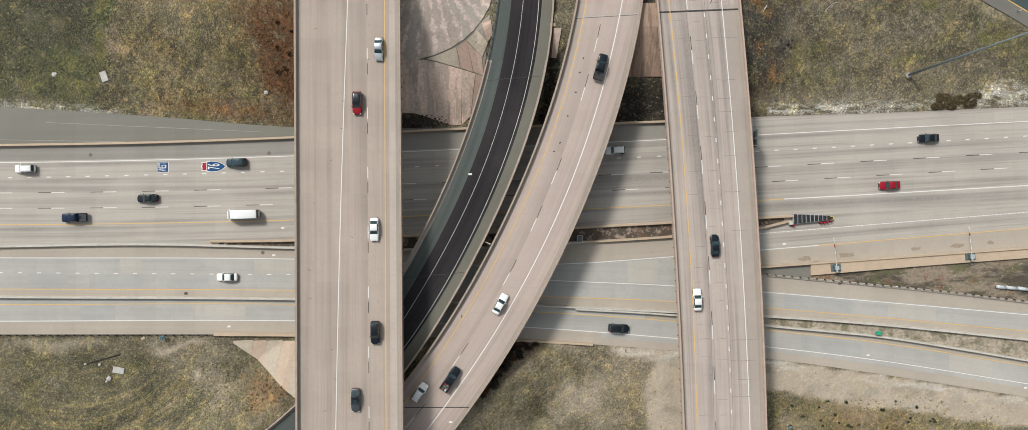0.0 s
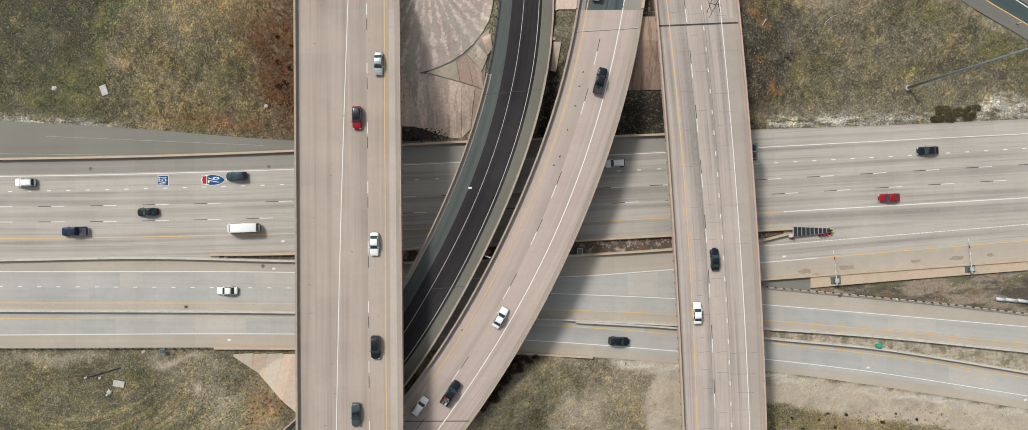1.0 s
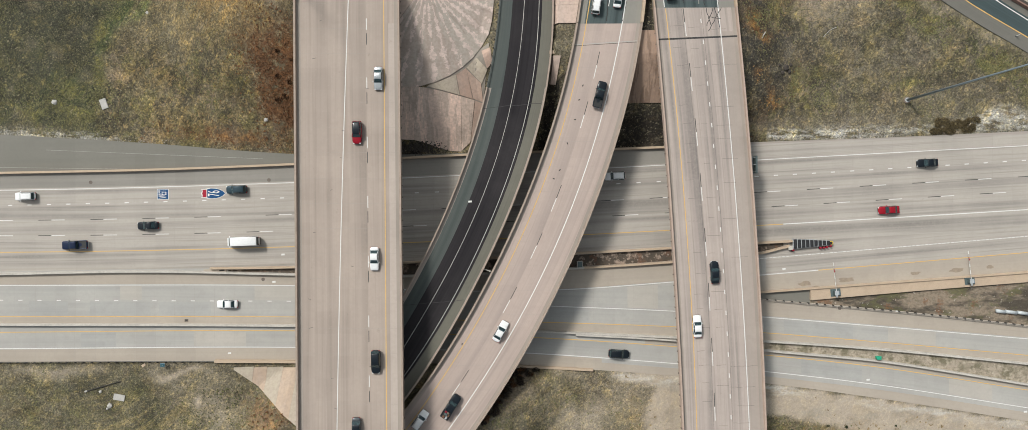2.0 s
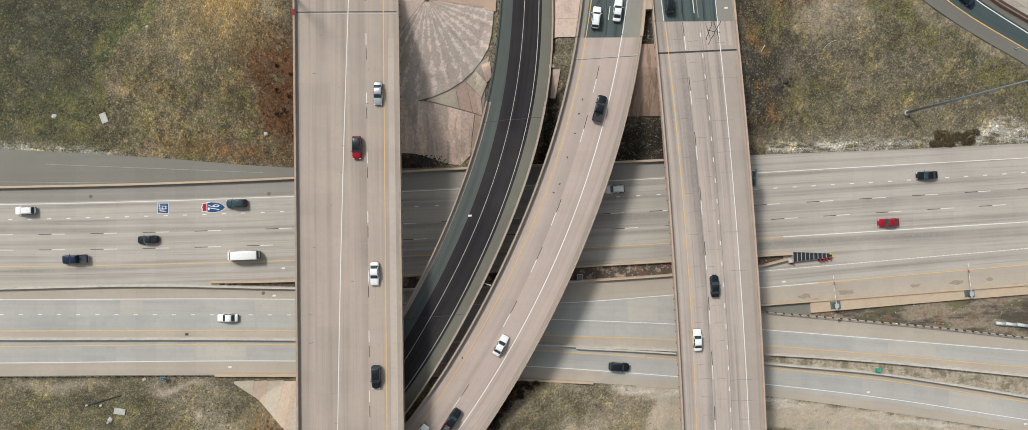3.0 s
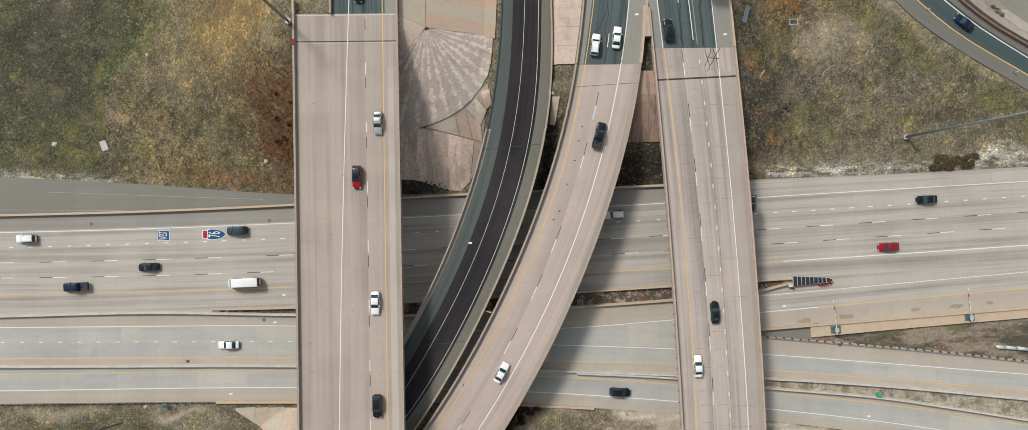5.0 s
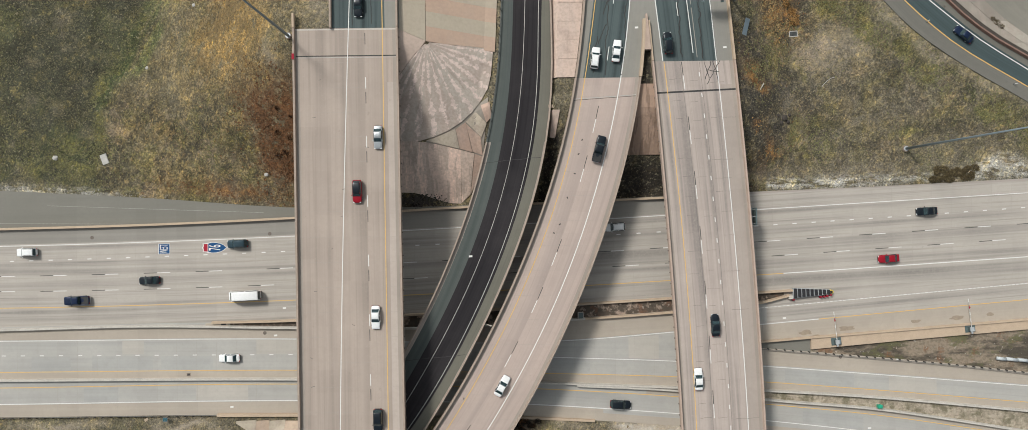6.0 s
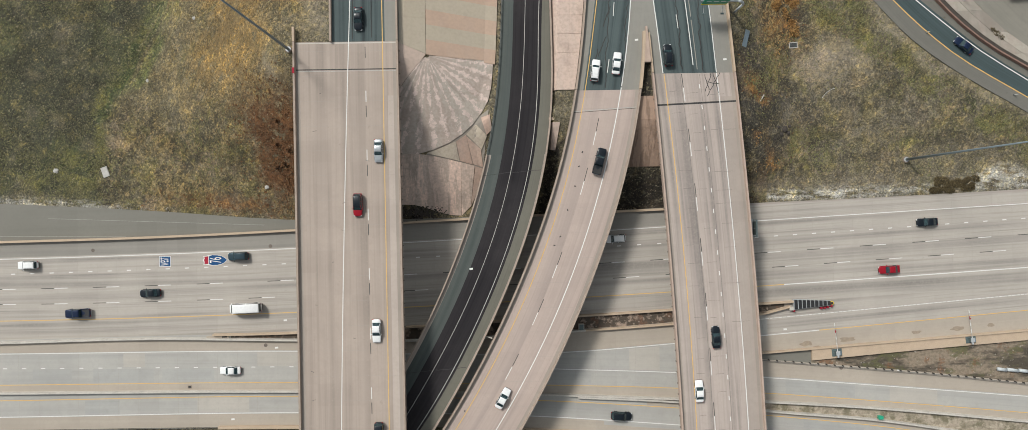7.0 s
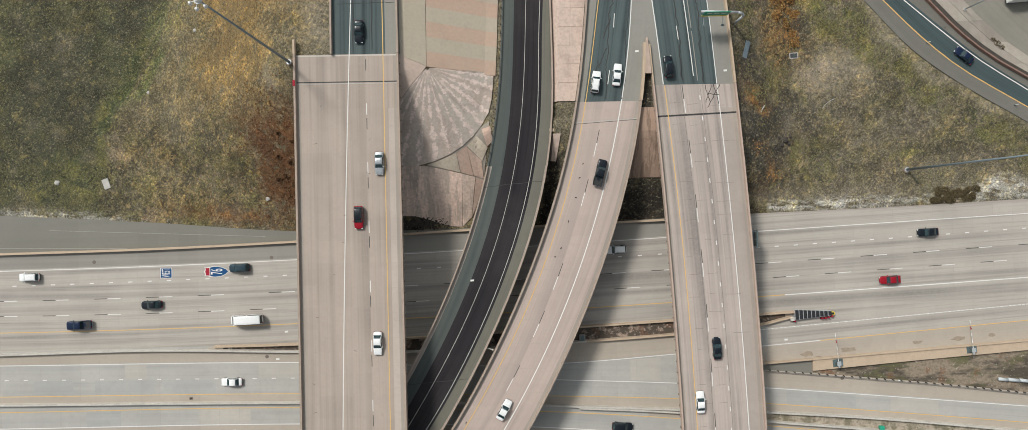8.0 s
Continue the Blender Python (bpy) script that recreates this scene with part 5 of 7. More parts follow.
for par, fw, fe, z, ys in ((br_l, L_OUT_W, L_OUT_E, zL, (-92, -60, -30.5, -6.6, 20.5)), (br_m, M_OUT_W, M_OUT_E, zM, (-29.9, -5.2, 22.5)), (br_d, D_OUT_W, D_OUT_E, zD, (-31.0, -6.9, 21.5)), (br_r, R_OUT_W, R_OUT_E, zR, (-60, -33, -4.2, 23))):
    for y in ys:
        pier(par, fw, fe, y, z, 3)
for par, fw, fe, y, z in ((br_l, L_OUT_W, L_OUT_E, 56.8, zL), (br_m, M_OUT_W, M_OUT_E, 47.0, zM), (br_d, D_OUT_W, D_OUT_E, 33.4, zD), (br_r, R_OUT_W, R_OUT_E, 50.5, zR)):
    a, b = float(fw(y)), float(fe(y))
    zt = z(0, y) - 0.36
    part("abutment", boxed(((a + b) / 2, y, zt - 2.2), (b - a - 0.1, 1.0, 4.4)), M_PIER, par)


# ---- slope paving: concrete panels laid on the embankments ----
def panel(corners, material, parent, n=5, lift=0.06, name="panel"):
    """A concrete panel over four plan corners, following the slope, with its own edges."""
    c = [Vector((p[0], p[1], 0)) for p in corners]
    mid = sum(c, Vector()) / 4
    c = [p + (mid - p).normalized() * 0.016 for p in c]
    bm = bmesh.new()
    grid = []
    for i in range(n + 1):
        row = []
        for j in range(n + 1):
            u, v = i / n, j / n
            p = c[0].lerp(c[1], u).lerp(c[3].lerp(c[2], u), v)
            row.append(bm.verts.new((p.x, p.y, gz(p.x, p.y) + lift)))
        grid.append(row)
    for i in range(n):
        for j in range(n):
            bm.faces.new((grid[i][j], grid[i + 1][j], grid[i + 1][j + 1], grid[i][j + 1]))
    bmesh.ops.recalc_face_normals(bm, faces=bm.faces)
    edge = bmesh.ops.extrude_edge_only(bm, edges=[e for e in bm.edges if e.is_boundary])
    for v in edge["geom"]:
        if isinstance(v, bmesh.types.BMVert):
            v.co.z -= 0.3
    return part(name, bm, material, parent)


slope = thing("slope_paving", "tan and pink concrete panels on the bridge embankment", "slope paving", kind="structure")
STRIPE = 3.2
for k in range(10):
    y0, y1 = 55.2 + k * STRIPE, 55.2 + (k + 1) * STRIPE
    xb0, xb1 = float(D_OUT_W(y0)) - 0.9, float(D_OUT_W(y1)) - 0.9
    panel([(-18.4, y0), (xb0, y0 - 1.1), (xb1, y1 - 1.1), (-18.4, y1)], M_STRIPE_TAN if k % 2 else M_STRIPE_PINK, slope, 6)
for k in range(9):
    y0, y1 = 55.9 + k * 3.4, 55.9 + (k + 1) * 3.4
    panel([(-25.5, y0 + (1.9 if k == 0 else 0.25)), (-18.45, y0 - (0.6 if k == 0 else 0)), (-18.45, y1), (-25.5, y1 + 0.25)], M_STRIPE_TAN, slope)
apex = Vector((-18.3, 55.0))
panel([(-25.4, 57.75), (-18.45, 55.27), (-19.45, 53.7), (-24.6, 47.8)], M_STRIPE_PALE, slope)


def fan_reach(a):
    """The fan's outer edge: a flattening arc, cut off by the ramp and the bridge."""
    r, far = 1.8, 14.85 + 0.0006 * math.degrees(a) ** 2
    d = Vector((math.cos(a), math.sin(a)))
    while r < far:
        p = apex + d * r
        if p.x > float(D_OUT_W(p.y)) - 1.3 or p.x < -28.5:
            break
        r += 0.1
    return r


FAN_STEP = 0.185
angles = [-0.01] + [-(k + 0.3) * FAN_STEP for k in range(13)]
for a, b in zip(angles, angles[1:]):
    near = 0.5
    pa, pb = (apex + Vector((math.cos(q), math.sin(q))) * fan_reach(q) for q in (a, b))
    ia, ib = (apex + Vector((math.cos(q), math.sin(q))) * near for q in (a, b))
    panel([ia, pa, pb, ib], M_FAN, slope, 7)
low = [(-28.6, 34.2, 23.4), (-25.9, 34.6, 23.4), (-22.9, 34.6, 23.3), (-20.2, 34.4, 22.6), (-17.5, 33.9, 21.6), (-14.9, 33.3, 20.9), (-12.3, 32.7, 20.7)]
for (x0, t0, b0), (x1, t1, b1) in zip(low, low[1:]):
    panel([(x0, b0), (x1, b1), (x1 + 0.5, t1), (x0 + 0.5, t0)], M_SLOPE_LOW, slope, 7)
panel([(-12.2, 20.8), (-10.1, 22.8), (-8.9, 32.0), (-11.8, 32.7)], M_SLOPE_LOW, slope, 7)
panel([(-10.0, 22.9), (-9.0, 25.0), (-7.0, 31.3), (-8.8, 31.9)], M_SLOPE_PINK, slope, 7)
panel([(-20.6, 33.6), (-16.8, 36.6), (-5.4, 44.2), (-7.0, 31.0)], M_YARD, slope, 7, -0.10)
for corners, mt in (
    ([(-7.2, 42.4), (-5.2, 43.0), (-4.8, 39.7), (-6.0, 38.6)], M_SLOPE_PINK),
    ([(-10.5, 38.8), (-8.3, 41.0), (-5.9, 38.4), (-7.2, 35.5)], M_SLOPE_TAN),
    ([(-12.8, 37.2), (-10.6, 38.7), (-9.3, 32.2), (-12.1, 33.0)], M_SLOPE_PINK),
    ([(-10.5, 38.4), (-7.4, 35.6), (-7.0, 31.6), (-9.2, 32.3)], M_SLOPE_PINK),
    ([(-19.4, 34.7), (-16.7, 35.6), (-12.9, 37.2), (-12.2, 33.0)], M_SLOPE_TAN),
):
    panel(corners, mt, slope)

strip = thing("slope_paving", "pink concrete panels between two ramps", "slope paving", kind="structure")
y = 48.0
while y < 84:
    a, b = float(D_OUT_E(y)) + 0.02, float(M_OUT_W(y)) - 0.1
    a2, b2 = float(D_OUT_E(y + 4.1)) + 0.02, float(M_OUT_W(y + 4.1)) - 0.1
    m0, m1 = a * 0.42 + b * 0.58, a2 * 0.42 + b2 * 0.58
    panel([(a, y), (m0, y), (m1, y + 4.08), (a2, y + 4.08)], M_STRIP, strip, 3)
    panel([(m0, y), (b, y), (b2, y + 4.08), (m1, y + 4.08)], M_STRIP, strip, 3)
    y += 4.1
part("ledge", boxed((8.6, 41.8, gz(8.6, 41.8) + 0.3), (1.5, 0.7, 0.9), 0.05), M_TAN, strip)
panel([(7.8, 35.2), (9.3, 35.0), (10.3, 41.0), (8.2, 41.0)], M_STRIP, strip, 4)
under = thing("slope_paving", "brownish pink slope paving between two bridges", "slope paving", kind="structure")
panel([(17, 31.2), (24.6, 31.2), (24.6, 46.4), (17, 46.4)], M_UNDER, under, 6)
panel([(24.7, 31.2), (33.8, 31.2), (33.8, 46.4), (24.7, 46.4)], M_UNDER, under, 6)
panel([(33.9, 31.2), (43.0, 31.2), (43.0, 46.4), (33.9, 46.4)], M_UNDER, under, 6)
apron = thing("slope_paving", "alternating tan and pink concrete apron panels", "slope paving", kind="structure")
xs = [-64.8, -60.6, -57.6, -53.9, -50.3, -46.5, -42.5]
for k, (a, b) in enumerate(zip(xs, xs[1:])):
    cut = lambda x: -29.1 - 9.7 * (x + 65.0) / 14.5
    panel([(a, cut(a) - 0.2), (b, cut(b) - 0.2), (b + 0.5, -28.7), (a + 0.5 * min(1, k), -28.9)], M_APRON_TAN if k % 2 else M_APRON_PALE, apron, 6, 0.14)


# ---- loose stone, weeds and brush ----
def stones(bm, rng, x, y, r, base=None):
    """One rough stone."""
    s = bmesh.ops.create_icosphere(bm, subdivisions=1, radius=r)
    z = gz(x, y) if base is None else base
    sq = Vector((rng.uniform(0.8, 1.4), rng.uniform(0.7, 1.1), rng.uniform(0.4, 0.7)))
    a = rng.uniform(0, 6.28)
    for v in s["verts"]:
        p = Vector((v.co.x * sq.x, v.co.y * sq.y, v.co.z * sq.z)) * rng.uniform(0.8, 1.2)
        v.co = Vector((x + p.x * math.cos(a) - p.y * math.sin(a), y + p.x * math.sin(a) + p.y * math.cos(a), z + p.z + r * 0.2))


def stone_field(name, label, material, spots):
    bm = bmesh.new()
    rng = random.Random(len(label))
    for count, fx, fy, r0, r1, base in spots:
        for _ in range(count):
            stones(bm, rng, fx(rng), fy(rng), rng.uniform(r0, r1), base)
    tagged(new(name, finish(bm, name, material)), label, "stones", kind="stuff")


def gauss(m, s):
    return lambda r: r.gauss(m, s)


stone_field("rubble", "dark rubble at the foot of the slope", M_DARKROCK, [(300, gauss(-21.5, 3.2), gauss(21.4, 0.7), 0.08, 0.26, None)])


def edge_stones(bm_spots):
    bm = bmesh.new()
    rng = random.Random(5)
    for n, x0, x1, off, sp, r0, r1 in bm_spots:
        for _ in range(n):
            x = rng.uniform(x0, x1)
            stones(bm, rng, x, float(NORTH_EDGE(x)) + abs(rng.gauss(off, sp)), rng.uniform(r0, r1))
    return bm


tagged(new("gravel", finish(edge_stones([(170, 60, 96, 1.5, 0.9, 0.04, 0.11), (200, 106, 124, 2.2, 1.2, 0.04, 0.14), (150, -120, -80, 0.2, 0.5, 0.04, 0.11)]), "gravel", M_GRAVEL)), "pale broken stones along the pavement edge", "gravel", kind="stuff")
bm = bmesh.new()
rng = random.Random(11)
for _ in range(70):
    x = rng.uniform(15, 62)
    a, b = float(MEDIAN_S(x)) + 0.5, float(MEDIAN_N(x)) - 0.5
    stones(bm, rng, x, rng.uniform(min(a, b), max(a, b)), rng.uniform(0.06, 0.3), 0.03)
tagged(new("gravel", finish(bm, "gravel", M_STONE)), "small brownish stones in the median dirt", "gravel", kind="stuff")


def rock(x, y, r, label, seed, material=M_ROCK):
    bm = bmesh.new()
    g = random.Random(seed)
    s = bmesh.ops.create_icosphere(bm, subdivisions=2, radius=r)
    for v in s["verts"]:
        v.co = v.co * (1 + 0.35 * noise.noise(v.co * 1.7 / r + Vector((seed, 0, 0)))) * 1.0
        v.co.z *= 0.5
    bmesh.ops.rotate(bm, verts=bm.verts, matrix=Matrix.Rotation(g.uniform(0, 6), 3, "Z"))
    thing("rock", label, "rock", at=(x, y, gz(x, y) + r * 0.15), mesh=finish(bm, "rock", material))


for x, y, r, s in ((-106.0, 32.4, 0.6, 1), (-56.2, 27.8, 0.5, 3), (-93.4, -37.6, 0.6, 4), (-95.6, -34.4, 0.35, 5), (-94.0, -38.3, 0.3, 6), (-84.6, 53.0, 0.35, 7), (-71.5, 66.0, 0.4, 8)):
    rock(x, y, r, "pale broken rock lying in dry grass", s)
for k, (x, y, r) in enumerate(((61.9, 39.4, 0.7), (62.8, 38.6, 0.5), (61.0, 38.2, 0.45), (60.2, 39.8, 0.35), (63.2, 40.1, 0.4), (59.4, 37.2, 0.3), (56.3, 44.1, 0.3))):
    rock(x, y, r, "blackened lump of rubble on burnt ground", 31 + k, M_DARKROCK)
thing("slab", "flat pale concrete fragment lying in dry grass", "slab", at=(-94.6, 32.0, gz(-94.6, 32) + 0.06), rz=20, mesh=finish(boxed((0, 0, 0), (1.5, 2.4, 0.25), 0.05), "slab", M_ROCK))
thing("slab", "flat pale concrete fragment lying in dry grass", "slab", at=(-91.2, -35.7, gz(-91.2, -35.7) + 0.08), rz=-10, mesh=finish(boxed((0, 0, 0), (2.6, 1.4, 0.3), 0.05), "slab", M_ROCK))


def tufts(name, label, category, material, mask_key, count, seed, size, height, areas, lie=None, slim=0.24):
    """Many small grass tufts: fans of thin leaves where the ground has that cover."""
    g = np.random.default_rng(seed)
    pts = []
    for (x0, x1, y0, y1), share in areas:
        n = int(count * share * 3)
        x, y = g.uniform(x0, x1, n), g.uniform(y0, y1, n)
        wild = np.maximum(y - NORTH_EDGE(x), SOUTH_EDGE(x) - y)
        deckfree = ((x < D_OUT_W(y) - 1.5) | (x > R_OUT_E(y) + 0.6) | ((y < -30) & (x > M_OUT_E(y) + 0.5) & (x < R_OUT_W(y) - 0.5))) & ((x < -46.5) | (x > -20)) & ~((x > -26) & (x < D_OUT_W(y)) & (y > 15))
        east = (y < 28) | (x < E_LEFT(y) - 1.0)
        slab = (x > -65.5) & (x < -45) & (y > -39.5) & (y < -27) & (y > -29.4 - 9.7 * (x + 65) / 14.5)
        keep = (wild > 0.5) & deckfree & east & ~slab & (g.uniform(0, 1, n) < soil_masks(x, y)[mask_key] ** 1.2)
        pts.append(np.stack([x[keep], y[keep]], -1)[: int(count * share)])
    p = np.concatenate(pts)
    n = len(p)
    z = ground_height(p[:, 0], p[:, 1]) - 0.03
    k = 4
    ang = g.uniform(0, 6.28, (n, k)) if lie is None else g.normal(lie, 0.45, (n, k))
    s = g.uniform(size[0], size[1], (n, 1)) * g.uniform(0.6, 1.1, (n, k))
    h = g.uniform(height[0], height[1], (n, 1)) * g.uniform(0.5, 1.0, (n, k))
    w = s * slim
    base = np.stack([p[:, 0], p[:, 1], z], -1)[:, None, :]
    side = np.stack([-np.sin(ang) * w, np.cos(ang) * w, 0 * w], -1)
    tip = np.stack([np.cos(ang) * s, np.sin(ang) * s, h], -1)
    mid = tip * 0.55 + np.stack([0 * w, 0 * w, h * 0.25], -1)
    v = np.stack([base - side * 0.4, base + side * 0.4, base + mid + side, base + mid - side, base + tip], 2).reshape(-1, 3)
    i = np.arange(n * k) * 5
    faces = np.stack([i, i + 1, i + 2, i + 3], -1).tolist() + np.stack([i + 3, i + 2, i + 4], -1).tolist()
    me = bpy.data.meshes.new(name)
    me.from_pydata(v.tolist(), [], faces)
    me.materials.append(material)
    tagged(new(name, me), label, category, kind="stuff")


def leaf_mat(name, a, b, c):
    m = Mat(name, 0.9)
    r = ramp_node(m.n, [(0.0, a), (0.5, b), (1.0, c)])
    m.l.new(m.geo.outputs["Random Per Island"], r.inputs["Fac"])
    m.col = r.outputs["Color"]
    m.mix(m.noise(0.2, 4, lo=0.4, hi=0.65), a, 0.4)
    return m.done()


NW, NE, SW, SE = (-128, -46, 18, 86), (50, 124, 20, 86), (-128, -44, -62, -27), (-12, 128, -62, -28)
M_STRAW = leaf_mat("dry_straw", (0.14, 0.095, 0.045), (0.25, 0.175, 0.08), (0.36, 0.26, 0.12))
M_OLIVE = leaf_mat("olive_grass", (0.08, 0.082, 0.036), (0.15, 0.146, 0.06), (0.24, 0.216, 0.095))
M_FLECK = leaf_mat("grey_olive_grass", (0.034, 0.034, 0.020), (0.090, 0.086, 0.048), (0.23, 0.20, 0.115))
M_RUSTY = leaf_mat("rusty_weed", (0.070, 0.033, 0.014), (0.125, 0.057, 0.021), (0.18, 0.084, 0.030))
tufts("dry_grass", "straw-coloured dry grass tufts on the slope", "grass", M_STRAW, "straw", 30000, 1, (0.4, 0.95), (0.05, 0.2), ((NW, 0.6), (NE, 0.15), (SW, 0.2), (SE, 0.05)), 1.05, 0.10)
tufts("grass", "short olive-green grass tufts on dry ground", "grass", M_OLIVE, "green", 44000, 2, (0.14, 0.36), (0.05, 0.16), ((NW, 0.4), (NE, 0.3), (SW, 0.15), (SE, 0.15)), None, 0.3)
tufts("grass", "fine grey-olive grass flecked with dry blades", "grass", M_FLECK, "dim", 24000, 6, (0.10, 0.30), (0.04, 0.14), ((NW, 1.0),), None, 0.26)
tufts("weeds", "rust-brown dead weeds beside the bridge", "weeds", M_RUSTY, "rust", 12000, 3, (0.2, 0.5), (0.1, 0.3), ((NW, 0.7), (NE, 0.2), (SW, 0.1)))


def bush(x, y, r, label, material, seed, leaves=160):
    """Brush: a few stems and a low, ragged crown of leaf clumps."""
    top = thing("bush", label, "bush", at=(x, y, gz(x, y)))
    g = random.Random(seed)
    bm = bmesh.new()
    for _ in range(5):
        a = g.uniform(0, 6.28)
        tube(bm, (0, 0, -0.1), (math.cos(a) * r * 0.5, math.sin(a) * r * 0.5, r * 0.5), 0.05, 0.015, 5)
    part("stem", bm, M_POST, top)
    bm = bmesh.new()
    for _ in range(leaves):
        a, q = g.uniform(0, 6.28), r * math.sqrt(g.random()) * (0.75 + 0.35 * noise.noise(Vector((seed, g.random() * 3, 0))))
        c = Vector((math.cos(a) * q, math.sin(a) * q * 0.8, g.uniform(0.03, 0.5) * r * (1.05 - q / r * 0.8)))
        s = g.uniform(0.05, 0.15)
        d = Vector((g.gauss(0, 1), g.gauss(0, 1), g.gauss(0.4, 0.6))).normalized()
        e = d.orthogonal().normalized()
        f = d.cross(e)
        bm.faces.new([bm.verts.new(c + e * s * p + f * s * o * 1.6) for p, o in ((-0.5, -1), (0.5, -0.8), (0.6, 0.7), (0, 1.1), (-0.6, 0.6))])
    part("crown", bm, material, top)


M_RUSTORANGE = leaf_mat("orange_dry_brush", (0.22, 0.11, 0.035), (0.42, 0.235, 0.08), (0.54, 0.35, 0.14))
M_BRUSH = leaf_mat("brown_brush", (0.075, 0.055, 0.026), (0.14, 0.105, 0.05), (0.21, 0.165, 0.08))
M_SCRUB = leaf_mat("brown_black_scrub", (0.018, 0.013, 0.009), (0.038, 0.026, 0.016), (0.07, 0.045, 0.025))
M_DARKBUSH = leaf_mat("dark_green_shrub", (0.02, 0.028, 0.012), (0.04, 0.05, 0.02), (0.07, 0.075, 0.03))
rng = random.Random(4)
for k in range(26):
    bush(96.8 + k * 0.38 + rng.uniform(-0.3, 0.3), 26.4 + rng.uniform(-1.6, 1.5), rng.uniform(0.9, 1.5), "dense brown brush at the pavement edge", M_BRUSH, 20 + k, 240)
for k in range(26):
    bush(rng.uniform(62, 97), rng.uniform(-49.5, -42.5) - 0.04 * k, rng.uniform(0.3, 0.6), "small dark green shrub on bare dirt", M_DARKBUSH, 50 + k, 50)
for k in range(22):
    bush(rng.uniform(59.5, 65.5), rng.uniform(60, 73), rng.uniform(1.0, 1.7), "large rusty orange dry bush", M_RUSTORANGE, 90 + k, 230)
for k in range(8):
    bush(rng.uniform(-54, -48), rng.uniform(26, 46), rng.uniform(0.6, 1.1), "rust-brown dead bush by the bridge", M_RUSTY, 120 + k, 90)
tufts("weeds", "rusty orange dead weeds on dark soil", "weeds", M_RUSTORANGE, "orange", 600, 8, (0.12, 0.34), (0.05, 0.2), (((48, 76, 26, 44), 0.7), ((56, 66, 56, 76), 0.3)), None, 0.3)
for k in range(34):
    q = k / 33
    y = -29.6 - 9.5 * q * q + rng.uniform(-1.2, 0.3)
    x = rng.uniform(float(M_OUT_E(y)) + 0.6, float(M_OUT_E(y)) + 1.5 + 4.8 * (1 - q))
    if k % 3 == 0:
        bush(x, y, rng.uniform(0.7, 1.3), "rust-brown dead scrub in the shade beside the bridge", M_RUSTY, 140 + k, 170)
    else:
        bush(x, y, rng.uniform(0.7, 1.4), "dark scrub in the shade beside the bridge", M_SCRUB, 140 + k, 170)
tufts("low_shrubs", "scattered tiny dark green shrubs in dry grass", "shrubs", M_DARKBUSH, "green", 620, 9, (0.10, 0.20), (0.08, 0.2), (((-77, -63, -47, -30), 0.8), ((-98, -82, -40, -29), 0.2)), None, 0.5)


# ---- road paint with writing ----
def letters(text, size, material, parent, at, rz, squash=1.0, name="lettering"):
    cu = bpy.data.curves.new(name, "FONT")
    cu.body, cu.size, cu.align_x, cu.align_y, cu.extrude = text, size, "CENTER", "CENTER", 0.002
    tmp = bpy.data.objects.new(name, cu)
    scene.collection.objects.link(tmp)
    bpy.context.view_layer.update()
    me = bpy.data.meshes.new_from_object(tmp.evaluated_get(bpy.context.evaluated_depsgraph_get()))
    bpy.data.objects.remove(tmp)
    me.materials.clear()
    me.materials.append(material)
    for v in me.vertices:
        v.co.x *= squash
    ob = part(name, me, None, parent)
    ob.matrix_basis = pose(*at, 0, 0, rz)
    return ob


def flat_shape(points, z, h=0.004):
    bm = bmesh.new()
    f = bm.faces.new([bm.verts.new((x, y, z)) for x, y in points])
    e = bmesh.ops.extrude_face_region(bm, geom=[f])
    for v in e["geom"]:
        if isinstance(v, bmesh.types.BMVert):
            v.co.z += h
    return bm


west = thing("road_marking", "blue painted direction panel with white letters WEST", "road marking", at=(-81.05, 11.1, 0), rz=90)
part("border", flat_shape([(-1.2, -1.35), (1.2, -1.35), (1.2, 1.35), (-1.2, 1.35)], 0.004), M_WHITE, west)
part("panel", flat_shape([(-1.1, -1.24), (1.1, -1.24), (1.1, 1.24), (-1.1, 1.24)], 0.010), M_BLUE, west)
letters("WEST", 0.8, M_WHITE, west, (0, 0, 0.017), 0, 0.92).scale = (1, 3.3, 1)

HALF = [(0.0, -2.85), (0.55, -2.3), (0.98, -1.5), (1.2, -0.5), (1.25, 0.6), (1.12, 1.6), (0.98, 2.2), (1.0, 2.75), (0.72, 2.62), (0.4, 2.62), (0.0, 2.85)]
OUTLINE = HALF + [(-x, y) for x, y in HALF[-2:0:-1]]
shield = thing("road_marking", "painted red and blue route shield numbered 76", "road marking", at=(-69.45, 11.25, 0), rz=90)
part("border", flat_shape(OUTLINE, 0.004), M_WHITE, shield)
inner = [(x * 0.93, y * 0.965) for x, y in OUTLINE]
part("field", flat_shape([p for p in inner if p[1] < 1.0 and p[0] >= 0] + [(0.95, 1.4), (-0.95, 1.4)] + [p for p in inner if p[1] < 1.0 and p[0] < 0], 0.010), M_BLUE, shield, "blue lower field")
part("crown_band", flat_shape([(0.92, 1.55), (0.86, 2.1), (0.86, 2.5), (0.35, 2.42), (0.0, 2.6), (-0.35, 2.42), (-0.86, 2.5), (-0.86, 2.1), (-0.92, 1.55)], 0.010), M_RED, shield, "red upper band")
